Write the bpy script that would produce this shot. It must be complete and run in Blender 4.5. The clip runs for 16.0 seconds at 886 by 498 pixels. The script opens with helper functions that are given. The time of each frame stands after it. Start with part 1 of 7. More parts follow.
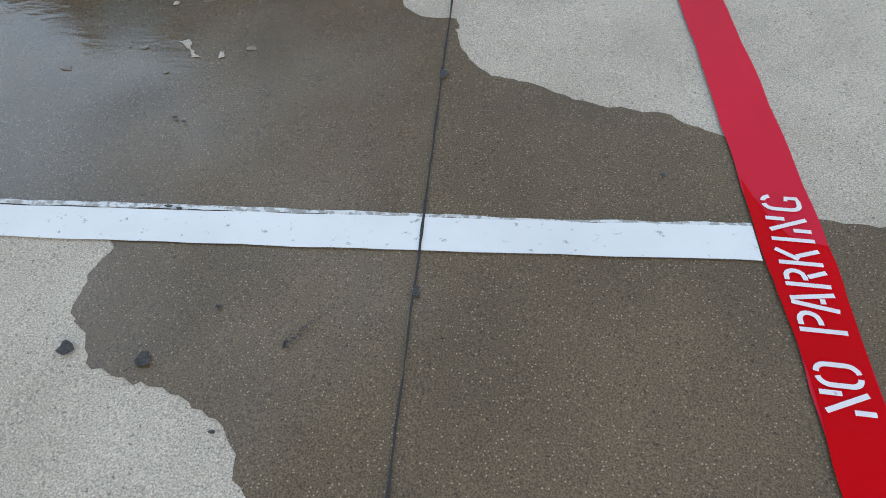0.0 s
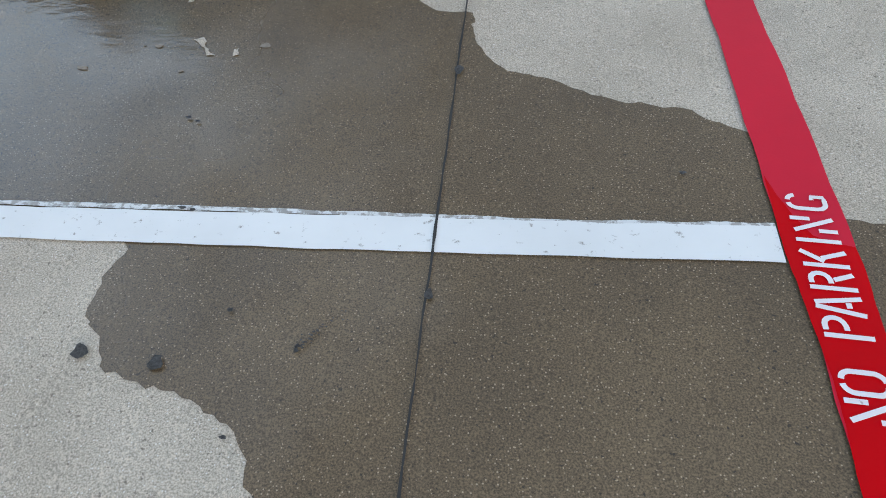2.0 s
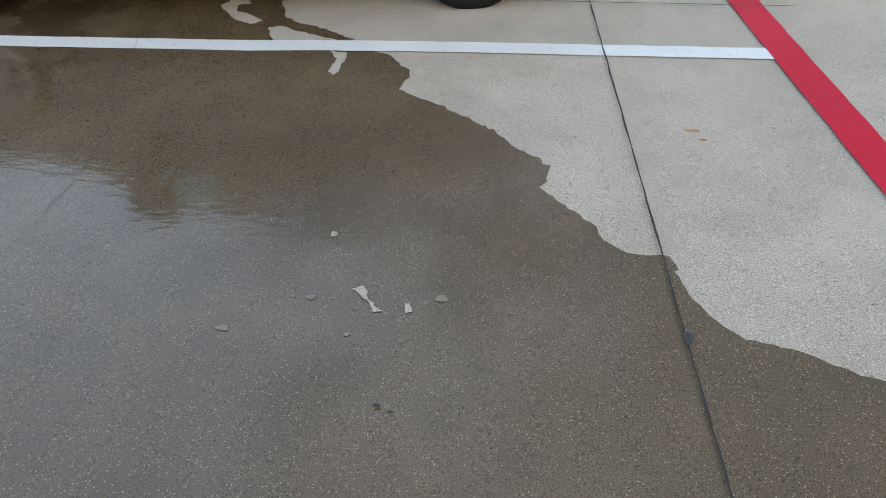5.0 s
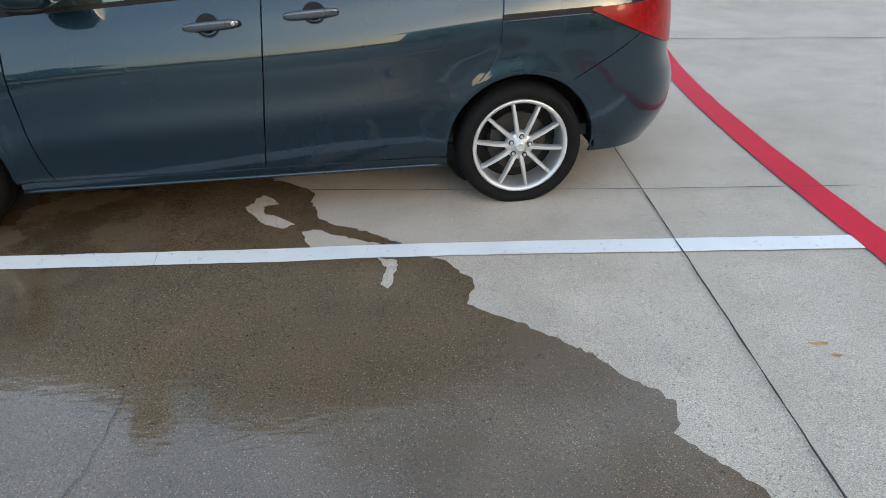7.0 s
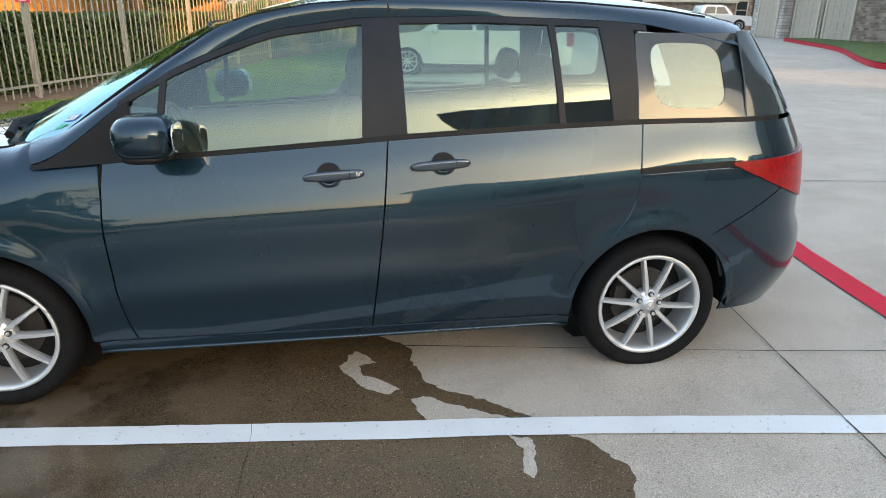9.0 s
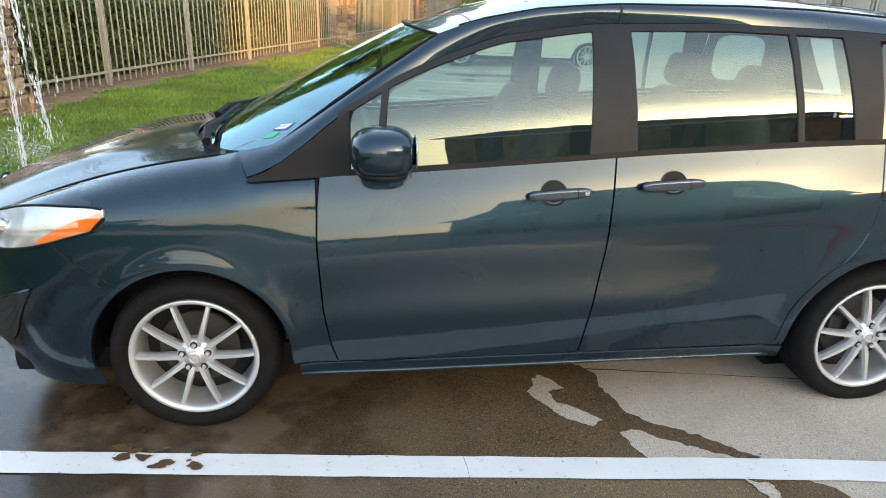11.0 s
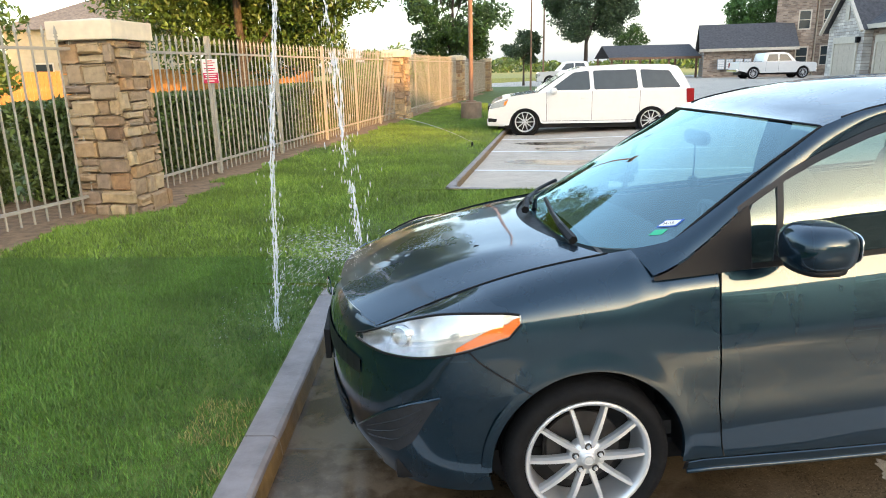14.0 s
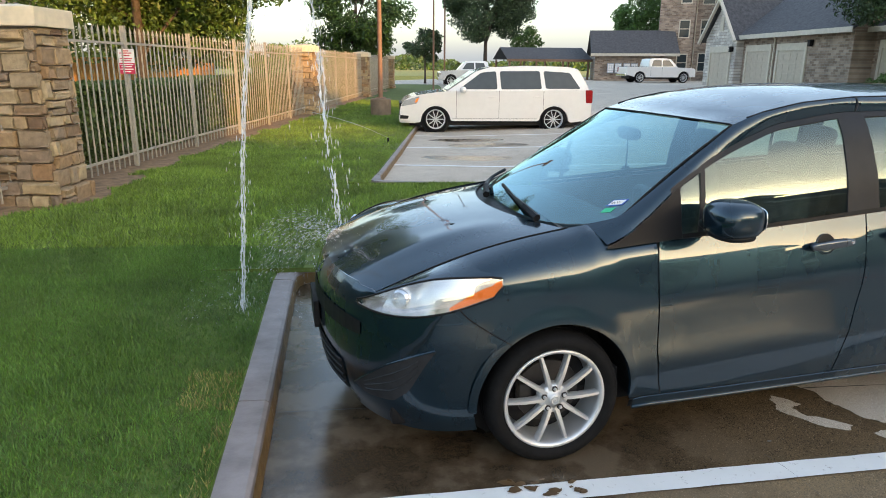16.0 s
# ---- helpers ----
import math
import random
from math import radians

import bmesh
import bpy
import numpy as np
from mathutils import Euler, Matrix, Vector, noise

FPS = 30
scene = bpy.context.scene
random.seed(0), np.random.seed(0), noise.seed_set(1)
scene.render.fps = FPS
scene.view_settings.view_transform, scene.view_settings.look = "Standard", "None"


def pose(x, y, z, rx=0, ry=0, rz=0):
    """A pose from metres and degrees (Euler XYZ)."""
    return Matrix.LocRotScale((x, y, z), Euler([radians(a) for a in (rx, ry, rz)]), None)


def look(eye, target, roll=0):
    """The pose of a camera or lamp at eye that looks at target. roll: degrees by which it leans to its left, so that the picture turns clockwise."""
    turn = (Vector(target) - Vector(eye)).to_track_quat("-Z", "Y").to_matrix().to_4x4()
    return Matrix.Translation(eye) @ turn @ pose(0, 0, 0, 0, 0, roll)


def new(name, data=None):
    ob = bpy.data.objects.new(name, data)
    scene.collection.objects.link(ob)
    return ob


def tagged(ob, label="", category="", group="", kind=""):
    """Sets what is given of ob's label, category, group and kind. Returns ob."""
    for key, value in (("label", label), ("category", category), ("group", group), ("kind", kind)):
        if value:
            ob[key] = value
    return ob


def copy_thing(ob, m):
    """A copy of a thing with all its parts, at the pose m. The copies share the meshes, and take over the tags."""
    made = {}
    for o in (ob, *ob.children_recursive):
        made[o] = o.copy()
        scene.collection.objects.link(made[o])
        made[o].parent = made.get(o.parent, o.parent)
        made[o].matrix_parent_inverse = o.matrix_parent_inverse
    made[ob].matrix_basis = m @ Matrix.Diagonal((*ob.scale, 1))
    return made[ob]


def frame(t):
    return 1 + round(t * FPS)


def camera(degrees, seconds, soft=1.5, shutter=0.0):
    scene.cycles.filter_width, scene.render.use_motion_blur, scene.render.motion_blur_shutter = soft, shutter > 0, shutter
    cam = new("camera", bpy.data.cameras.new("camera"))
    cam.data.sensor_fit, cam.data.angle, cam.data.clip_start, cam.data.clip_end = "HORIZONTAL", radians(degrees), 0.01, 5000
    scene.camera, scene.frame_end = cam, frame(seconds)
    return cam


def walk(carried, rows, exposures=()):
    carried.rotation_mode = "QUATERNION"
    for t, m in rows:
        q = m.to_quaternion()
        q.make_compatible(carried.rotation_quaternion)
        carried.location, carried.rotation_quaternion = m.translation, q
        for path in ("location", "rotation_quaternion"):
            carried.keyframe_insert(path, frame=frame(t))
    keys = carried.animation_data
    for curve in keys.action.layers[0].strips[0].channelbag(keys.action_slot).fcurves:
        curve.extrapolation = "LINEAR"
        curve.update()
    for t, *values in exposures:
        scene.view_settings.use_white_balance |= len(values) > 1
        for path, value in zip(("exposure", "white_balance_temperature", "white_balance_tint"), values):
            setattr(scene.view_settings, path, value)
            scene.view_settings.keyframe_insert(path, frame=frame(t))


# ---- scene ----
cam = camera(66.7, 16.0, soft=0.95)
PATH = [
    (0, (0.546, 1.575, 1.451), (0.448, 2.846, -0.09), -0.0),
    (0.5, (0.55, 1.582, 1.452), (0.465, 2.855, -0.088), 0.4),
    (1, (0.578, 1.603, 1.451), (0.453, 2.876, -0.087), -0.8),
    (1.5, (0.566, 1.611, 1.449), (0.429, 2.866, -0.102), -1.2),
    (2, (0.569, 1.621, 1.451), (0.404, 2.86, -0.11), -2.6),
    (2.5, (0.466, 1.649, 1.466), (0.347, 2.878, -0.107), -0.3),
    (3, (0.343, 1.687, 1.466), (0.325, 2.999, -0.044), 1.4),
    (3.5, (0.272, 1.776, 1.467), (0.272, 3.119, -0.015), 2.7),
    (4, (0.195, 1.955, 1.476), (0.142, 3.336, 0.03), 1.5),
    (4.5, (0.043, 2.097, 1.492), (-0.084, 3.515, 0.087), 0.6),
    (4.7, (-0.08, 2.129, 1.503), (-0.166, 3.577, 0.126), 1.4),
    (6.8, (-0.666, 2.673, 1.537), (-0.657, 4.399, 0.527), -0.4),
    (7, (-0.695, 2.715, 1.538), (-0.666, 4.456, 0.555), -0.2),
    (7.5, (-0.746, 2.906, 1.548), (-0.719, 4.718, 0.701), -0.6),
    (8, (-0.858, 3.016, 1.57), (-0.872, 4.868, 0.813), 0.4),
    (8.2, (-0.956, 3.014, 1.572), (-0.937, 4.887, 0.87), 0.6),
    (10.3, (-1.767, 3.295, 1.615), (-1.681, 5.183, 0.96), 0.8),
    (10.5, (-1.863, 3.291, 1.629), (-1.773, 5.174, 0.962), 0.5),
    (11, (-2.077, 3.329, 1.617), (-2.066, 5.203, 0.92), 1.9),
    (11.5, (-2.264, 3.457, 1.626), (-2.356, 5.341, 0.96), 0.5),
    (12, (-2.516, 3.498, 1.635), (-2.697, 5.381, 0.986), 0.7),
    (12.5, (-2.819, 3.437, 1.658), (-3.021, 5.311, 0.99), -0.8),
    (13, (-3.014, 3.478, 1.666), (-3.268, 5.382, 1.106), -0.3),
    (13.5, (-3.228, 3.465, 1.7), (-3.463, 5.375, 1.156), -0.8),
    (14, (-3.46, 3.339, 1.734), (-3.508, 5.271, 1.216), -1.3),
    (14.5, (-3.53, 3.228, 1.761), (-3.537, 5.186, 1.349), 0.1),
    (15, (-3.506, 3.074, 1.754), (-3.59, 5.029, 1.343), -0.1),
    (15.5, (-3.577, 2.993, 1.757), (-3.536, 4.94, 1.3), 0.9),
    (16, (-3.844, 2.928, 1.756), (-3.595, 4.841, 1.228), 0.4),
]
walk(cam, [(t, look(eye, target, roll)) for t, eye, target, roll in PATH],
     exposures=[(0.0, 0.02, 6380, 10), (4.5, 0.09, 6400, 10), (7.0, 0.22, 6120, 10), (8.0, 0.21, 6080, 10), (10.5, 0.56, 6280, 10), (11.5, 0.55, 6250, 10), (12.0, 0.66, 6180, 10), (13.0, 0.74, 6120, 10),
                 (14.5, 0.51, 6120, 10), (15.0, 0.36, 6100, 10), (15.5, 0.16, 6100, 10), (16.0, 0.17, 6140, 10)])

# ---- light ----
world = bpy.data.worlds.new("world")
scene.world = world
world.use_nodes = True
wn = world.node_tree
sky = wn.nodes.new("ShaderNodeTexSky")
sky.sky_type, sky.sun_disc = "NISHITA", False
SUN_EL, SUN_AZ = radians(8.0), math.atan2(0.6, -0.8)  # low, from behind the lot
sky.sun_elevation, sky.sun_rotation = SUN_EL, SUN_AZ
sky.air_density, sky.dust_density, sky.ozone_density = 1.0, 3.0, 1.0
bg = wn.nodes["Background"]
bg.inputs["Strength"].default_value = 0.665
# thin bright cloud veils the sky: its colour drifts towards a pale warm white
veil = wn.nodes.new("ShaderNodeMixRGB")
veil.inputs["Fac"].default_value = 0.36
veil.inputs["Color2"].default_value = (1.50, 1.68, 1.95, 1)
wn.links.new(sky.outputs[0], veil.inputs["Color1"])
wn.links.new(veil.outputs[0], bg.inputs["Color"])

sun_data = bpy.data.lights.new("sun", "SUN")
sun_data.energy, sun_data.angle, sun_data.color = 5.6, radians(0.6), (1.0, 0.48, 0.10)
sun = new("sun", sun_data)
sun.matrix_world = look((0.6 * math.cos(SUN_EL) * 50, -0.8 * math.cos(SUN_EL) * 50, math.sin(SUN_EL) * 50), (0, 0, 0))


# ---- materials ----
def material(name, rough=0.6, metal=0.0):
    m = bpy.data.materials.new(name)
    m.use_nodes = True
    b = m.node_tree.nodes["Principled BSDF"]
    b.inputs["Roughness"].default_value, b.inputs["Metallic"].default_value = rough, metal
    return m, m.node_tree, b


def ramp(nt, fac, stops):
    r = nt.nodes.new("ShaderNodeValToRGB")
    while len(r.color_ramp.elements) < len(stops):
        r.color_ramp.elements.new(0.5)
    for e, (p, c) in zip(r.color_ramp.elements, stops):
        e.position, e.color = p, (*c, 1) if len(c) == 3 else c
    nt.links.new(fac, r.inputs["Fac"])
    return r.outputs["Color"]


def tex(nt, scale, detail=4.0, kind="noise", coord="Object", stretch=None, rough=0.55):
    c = nt.nodes.new("ShaderNodeTexCoord")
    out = c.outputs[coord]
    if stretch:
        mp = nt.nodes.new("ShaderNodeMapping")
        mp.inputs["Scale"].default_value = stretch
        nt.links.new(out, mp.inputs["Vector"])
        out = mp.outputs["Vector"]
    if kind == "noise":
        n = nt.nodes.new("ShaderNodeTexNoise")
        n.inputs["Detail"].default_value, n.inputs["Roughness"].default_value = detail, rough
    else:
        n = nt.nodes.new("ShaderNodeTexVoronoi")
    n.inputs["Scale"].default_value = scale
    nt.links.new(out, n.inputs["Vector"])
    return n.outputs["Fac" if kind == "noise" else "Distance"], n


def mix(nt, fac, a, b, blend="MIX"):
    m = nt.nodes.new("ShaderNodeMixRGB")
    m.blend_type = blend
    for v, k in ((fac, "Fac"), (a, "Color1"), (b, "Color2")):
        if isinstance(v, (int, float)):
            m.inputs[k].default_value = v if k == "Fac" else (v, v, v, 1)
        elif isinstance(v, tuple):
            m.inputs[k].default_value = (*v, 1)
        else:
            nt.links.new(v, m.inputs[k])
    return m.outputs[0]


def bump(nt, b, height, strength=0.3, distance=0.01):
    n = nt.nodes.new("ShaderNodeBump")
    n.inputs["Strength"].default_value, n.inputs["Distance"].default_value = strength, distance
    nt.links.new(height, n.inputs["Height"])
    nt.links.new(n.outputs[0], b.inputs["Normal"])


def plain(name, color, rough=0.6, metal=0.0, vary=0.12, scale=6.0, grain=0.0, coat=0.0, island=False):
    m, nt, b = material(name, rough, metal)
    f, _ = tex(nt, scale, 5)
    lo, hi = [max(0, c * (1 - vary)) for c in color], [min(1, c * (1 + vary)) for c in color]
    col = ramp(nt, f, [(0.3, lo), (0.7, hi)])
    if island:
        g = nt.nodes.new("ShaderNodeNewGeometry")
        col = mix(nt, 0.8, col, ramp(nt, g.outputs["Random Per Island"], [(0, (0.55, 0.55, 0.55)), (0.6, (1, 1, 1)), (1, (1.5, 1.45, 1.2))]), "MULTIPLY")
    nt.links.new(col, b.inputs["Base Color"])
    rr = ramp(nt, tex(nt, scale * 2.7, 3)[0], [(0.2, (rough * 0.85,) * 3), (0.8, (min(1, rough * 1.15),) * 3)])
    nt.links.new(rr, b.inputs["Roughness"])
    if grain:
        bump(nt, b, tex(nt, scale * 12, 4)[0], grain, 0.004)
    if coat:
        b.inputs["Coat Weight"].default_value, b.inputs["Coat Roughness"].default_value = coat, 0.03
    return m


def concrete(name, wet=False):
    """Broom-finished concrete with exposed sand and small stones; wet it is darker, browner and glossier."""
    m, nt, b = material(name, 0.85)
    broad, _ = tex(nt, 0.55, 5)
    mid, _ = tex(nt, 3.2, 6)
    fine, _ = tex(nt, 230, 3)
    stones, vn = tex(nt, 110, kind="voronoi")
    pits, _ = tex(nt, 78, 2)
    if wet:
        # the water film grows thicker down the fall of the slab, towards -x, and carries mud near the kerb
        c, sx, ad = nt.nodes.new("ShaderNodeTexCoord"), nt.nodes.new("ShaderNodeSeparateXYZ"), nt.nodes.new("ShaderNodeMath")
        ad.operation = "MULTIPLY_ADD"
        ad.inputs[1].default_value = -0.38
        nt.links.new(c.outputs["Object"], sx.inputs[0])
        nt.links.new(sx.outputs["X"], ad.inputs[0])
        nt.links.new(tex(nt, 1.1, 4)[0], ad.inputs[2])
        half = nt.nodes.new("ShaderNodeMath")
        half.operation = "MULTIPLY"
        half.inputs[1].default_value = 0.5
        nt.links.new(ad.outputs[0], half.inputs[0])
        depth = ramp(nt, half.outputs[0], [(0.17, (0, 0, 0)), (0.42, (1, 1, 1))])
        mud = ramp(nt, half.outputs[0], [(0.62, (0, 0, 0)), (0.80, (1, 1, 1))])
        a = ramp(nt, broad, [(0.3, (0.106, 0.075, 0.043)), (0.7, (0.158, 0.117, 0.071))])
        a = mix(nt, 0.55, a, ramp(nt, mid, [(0.3, (0.70, 0.67, 0.64)), (0.7, (1.18, 1.14, 1.06))]), "MULTIPLY")
    else:
        a = ramp(nt, broad, [(0.3, (0.415, 0.365, 0.30)), (0.7, (0.51, 0.46, 0.385))])
        a = mix(nt, 0.7, a, ramp(nt, mid, [(0.3, (0.84, 0.82, 0.79)), (0.7, (1.1, 1.09, 1.08))]), "MULTIPLY")
        a = mix(nt, ramp(nt, tex(nt, 1.4, 7, rough=0.7)[0], [(0.56, (0, 0, 0)), (0.72, (0.5, 0.5, 0.5))]), a, (0.30, 0.27, 0.235))
    a = mix(nt, 1.0 if wet else 0.8, a, ramp(nt, fine, [(0.34, (0.5, 0.48, 0.46)), (0.5, (1, 1, 1)), (0.66, (1.5, 1.47, 1.42))]), "MULTIPLY")
    speck = mix(nt, 1.0, ramp(nt, stones, [(0.16, (1, 1, 1)), (0.26, (0, 0, 0))]), ramp(nt, vn.outputs["Color"], [(0.54, (0, 0, 0)), (0.64, (1, 1, 1))]), "MULTIPLY")
    a = mix(nt, speck, a, (0.40, 0.31, 0.21) if wet else (0.68, 0.65, 0.6))
    a = mix(nt, ramp(nt, pits, [(0.66, (0, 0, 0)), (0.72, (0.85, 0.85, 0.85))]), a, (0.03, 0.024, 0.018) if wet else (0.15, 0.125, 0.10))
    if wet:
        silt = ramp(nt, tex(nt, 3.1, 5)[0], [(0.44, (0.036, 0.025, 0.015)), (0.51, (0.068, 0.048, 0.030)), (0.57, (0.115, 0.088, 0.060))])
        a = mix(nt, mix(nt, 1.0, mud, 0.85, "MULTIPLY"), a, silt)
    nt.links.new(a, b.inputs["Base Color"])
    if wet:
        nt.links.new(mix(nt, mud, mix(nt, depth, 0.50, 0.12), 0.21), b.inputs["Roughness"])
        nt.links.new(mix(nt, mud, mix(nt, depth, 0.34, 0.95), 0.72), b.inputs["Specular IOR Level"])
        ripple, _ = tex(nt, 17, 2, stretch=(0.7, 1.5, 1))
        bump(nt, b, mix(nt, mud, mix(nt, depth, fine, ripple), mix(nt, 0.55, ripple, 0.5)), 0.34, 0.004)
    else:
        b.inputs["Roughness"].default_value = 0.88
        bump(nt, b, fine, 0.4, 0.003)
    return m


def paint(name, color, wear=0.62, rough=0.45):
    """Road paint with worn specks that show the concrete."""
    m, nt, b = material(name, rough)
    f, _ = tex(nt, 38, 5, rough=0.7)
    g, _ = tex(nt, 2.2, 4)
    col = ramp(nt, g, [(0.3, tuple(c * 0.86 for c in color)), (0.7, color)])
    col = mix(nt, ramp(nt, f, [(wear, (0, 0, 0)), (wear + 0.07, (0.75, 0.75, 0.75))]), col, (0.24, 0.22, 0.19))
    nt.links.new(col, b.inputs["Base Color"])
    b.inputs["Specular IOR Level"].default_value = 0.2
    bump(nt, b, tex(nt, 110, 3)[0], 0.25, 0.002)
    return m


def glass(name, tint=(0.66, 0.72, 0.70), least=0.15, sheen=(1, 1, 1)):
    """A thin clear pane: see-through, with a mirror sheen that grows towards grazing view."""
    m, nt, b = material(name)
    nt.nodes.remove(b)
    t, g = nt.nodes.new("ShaderNodeBsdfTransparent"), nt.nodes.new("ShaderNodeBsdfGlossy")
    t.inputs[0].default_value = (*tint, 1)
    g.inputs["Roughness"].default_value = 0.015
    g.inputs["Color"].default_value = (*sheen, 1)
    lw, pw, ml, sh = nt.nodes.new("ShaderNodeLayerWeight"), nt.nodes.new("ShaderNodeMath"), nt.nodes.new("ShaderNodeMath"), nt.nodes.new("ShaderNodeMixShader")
    lw.inputs["Blend"].default_value = 0.5
    pw.operation, ml.operation = "POWER", "MULTIPLY_ADD"
    pw.inputs[1].default_value = 4.0
    ml.inputs[1].default_value, ml.inputs[2].default_value = 1 - least, least
    nt.links.new(lw.outputs["Facing"], pw.inputs[0])
    nt.links.new(pw.outputs[0], ml.inputs[0])
    nt.links.new(ml.outputs[0], sh.inputs[0])
    nt.links.new(t.outputs[0], sh.inputs[1])
    nt.links.new(g.outputs[0], sh.inputs[2])
    nt.links.new(sh.outputs[0], nt.nodes["Material Output"].inputs["Surface"])
    return m


def car_paint(name, color):
    m, nt, b = material(name, 0.32, 0.72)
    f, _ = tex(nt, 900, 2)
    nt.links.new(ramp(nt, f, [(0.35, tuple(c * 0.7 for c in color)), (0.7, tuple(c * 1.25 for c in color))]), b.inputs["Base Color"])
    b.inputs["Coat Weight"].default_value, b.inputs["Coat Roughness"].default_value = 1.0, 0.02
    b.inputs["Specular IOR Level"].default_value = 0.12
    d, _ = tex(nt, 2.5, 5, stretch=(1, 1, 0.5))
    nt.links.new(ramp(nt, d, [(0.35, (0.24,) * 3), (0.75, (0.36,) * 3)]), b.inputs["Roughness"])
    return m


M_DRY, M_WET = concrete("dry_concrete"), concrete("wet_concrete", True)
M_KERB = plain("kerb_concrete", (0.22, 0.19, 0.18), 0.55, vary=0.3, scale=5, grain=0.6)
M_WHITE = paint("white_road_paint", (0.80, 0.81, 0.80))
M_RED = paint("red_road_paint", (0.60, 0.010, 0.035), 0.80, 0.6)
M_STENCIL = paint("stencil_paint", (0.82, 0.76, 0.77), 0.66)
M_SEAL = plain("joint_sealant", (0.03, 0.028, 0.026), 0.7, grain=0.4)
M_SOIL = plain("bare_soil", (0.22, 0.142, 0.078), 0.95, vary=0.4, scale=9, grain=0.9)
M_FIELD = plain("field_grass", (0.30, 0.27, 0.06), 0.95, vary=0.45, scale=7, grain=0.8)
M_TURF = plain("turf_base", (0.078, 0.112, 0.015), 0.95, vary=0.45, scale=7, grain=0.8)
# Paler copy of grass_blade; grazing sun on the far lawn is in its colour.
M_GRASS_FAR = plain("sunlit_grass_blade", (0.140, 0.228, 0.030), 0.55, vary=0.35, scale=1.1, island=True)
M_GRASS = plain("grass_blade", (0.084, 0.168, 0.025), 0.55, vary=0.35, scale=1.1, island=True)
M_FENCE = plain("cream_fence_paint", (0.32, 0.30, 0.255), 0.45, vary=0.1)
M_HEDGE = plain("hedge_leaf", (0.078, 0.122, 0.028), 0.5, vary=0.35, scale=2, island=True)
M_LEAF = plain("tree_leaf", (0.055, 0.105, 0.016), 0.55, vary=0.35, scale=1.2, island=True)
M_LEAF_DARK = plain("live_oak_leaf", (0.045, 0.078, 0.030), 0.6, vary=0.3, scale=1.0, island=True)
M_LEAF_PALE = plain("spring_leaf", (0.10, 0.19, 0.04), 0.55, vary=0.3, scale=1.0, island=True)
M_BARK = plain("bark", (0.06, 0.045, 0.035), 0.9, vary=0.4, scale=14, grain=0.9)
M_CAPSTONE = plain("cast_stone_cap", (0.62, 0.54, 0.40), 0.8, vary=0.1, scale=8, grain=0.3)
M_MORTAR = plain("mortar", (0.36, 0.31, 0.25), 0.95, vary=0.2, scale=20, grain=0.6)
M_WOOD = plain("cedar_boards", (0.42, 0.20, 0.055), 0.8, vary=0.35, scale=3, grain=0.5)
M_STUCCO = plain("stucco", (0.50, 0.41, 0.28), 0.9, vary=0.1, scale=3)
M_ROOF = plain("asphalt_shingle", (0.075, 0.072, 0.075), 0.9, vary=0.35, scale=6, grain=0.7)
M_ROOF_TAN = plain("tan_shingle", (0.30, 0.21, 0.14), 0.9, vary=0.3, scale=6, grain=0.6)
M_POLE = plain("brown_pole_paint", (0.20, 0.11, 0.07), 0.5, vary=0.15)
M_PLASTIC = plain("black_plastic", (0.010, 0.010, 0.011), 0.5, vary=0.2)
M_RUBBER = plain("tyre_rubber", (0.007, 0.007, 0.0075), 0.8, vary=0.3, scale=20, grain=0.4)
M_STEEL = plain("silver_alloy", (0.62, 0.63, 0.64), 0.36, 0.6, vary=0.06)
M_DARKMETAL = plain("brake_metal", (0.035, 0.032, 0.03), 0.6, 0.3, vary=0.4, scale=12)
M_CHROME = plain("chrome", (0.8, 0.8, 0.82), 0.08, 1.0, vary=0.02)
M_BLUE = car_paint("blue_grey_metallic_paint", (0.0135, 0.0345, 0.0540))
# Handles paler than the body; part of this imitates their bright highlight.
M_HANDLE = car_paint("highlit_handle_paint", (0.075, 0.095, 0.120))
M_VANWHITE = plain("white_car_paint", (0.68, 0.67, 0.65), 0.3, vary=0.03, coat=1.0)
M_SILVER = plain("silver_car_paint", (0.45, 0.47, 0.5), 0.3, 0.5, vary=0.05, coat=1.0)
M_MUD = plain("wet_mud", (0.10, 0.060, 0.028), 0.3, vary=0.35, scale=8)
M_MUDFACE = plain("muddy_kerb_face", (0.155, 0.098, 0.034), 0.6, vary=0.4, scale=7, grain=0.5)
# The reflected sky's green and blue tints are put into these gloss colours.
M_GLASS = glass("car_glass", (0.56, 0.70, 0.63), 0.12, (0.84, 0.97, 0.90))
M_SCREEN = glass("windscreen_glass", (0.52, 0.74, 0.78), 0.24, (0.66, 0.93, 1.0))
M_TINT = glass("tinted_glass", (0.10, 0.11, 0.11))
M_LENS = glass("lamp_lens", (0.95, 0.95, 0.95))
M_FABRIC = plain("seat_fabric", (0.06, 0.058, 0.056), 0.9, vary=0.2, scale=30, grain=0.4)
M_TRIM = plain("cabin_trim", (0.10, 0.095, 0.09), 0.75, vary=0.15)
M_AMBER = plain("amber_lens", (0.85, 0.20, 0.01), 0.15, vary=0.08, coat=1.0)
M_REDLENS = plain("red_lens", (0.24, 0.001, 0.002), 0.3, vary=0.35, scale=40, coat=0.3)
M_REDLENS.node_tree.nodes["Principled BSDF"].inputs["Specular IOR Level"].default_value = 0.2
M_PILLAR = plain("grey_pillar_trim", (0.020, 0.022, 0.026), 0.42, vary=0.15)
for m_ in (M_RUBBER, M_PLASTIC, M_PILLAR):
    m_.node_tree.nodes["Principled BSDF"].inputs["Specular IOR Level"].default_value = 0.17
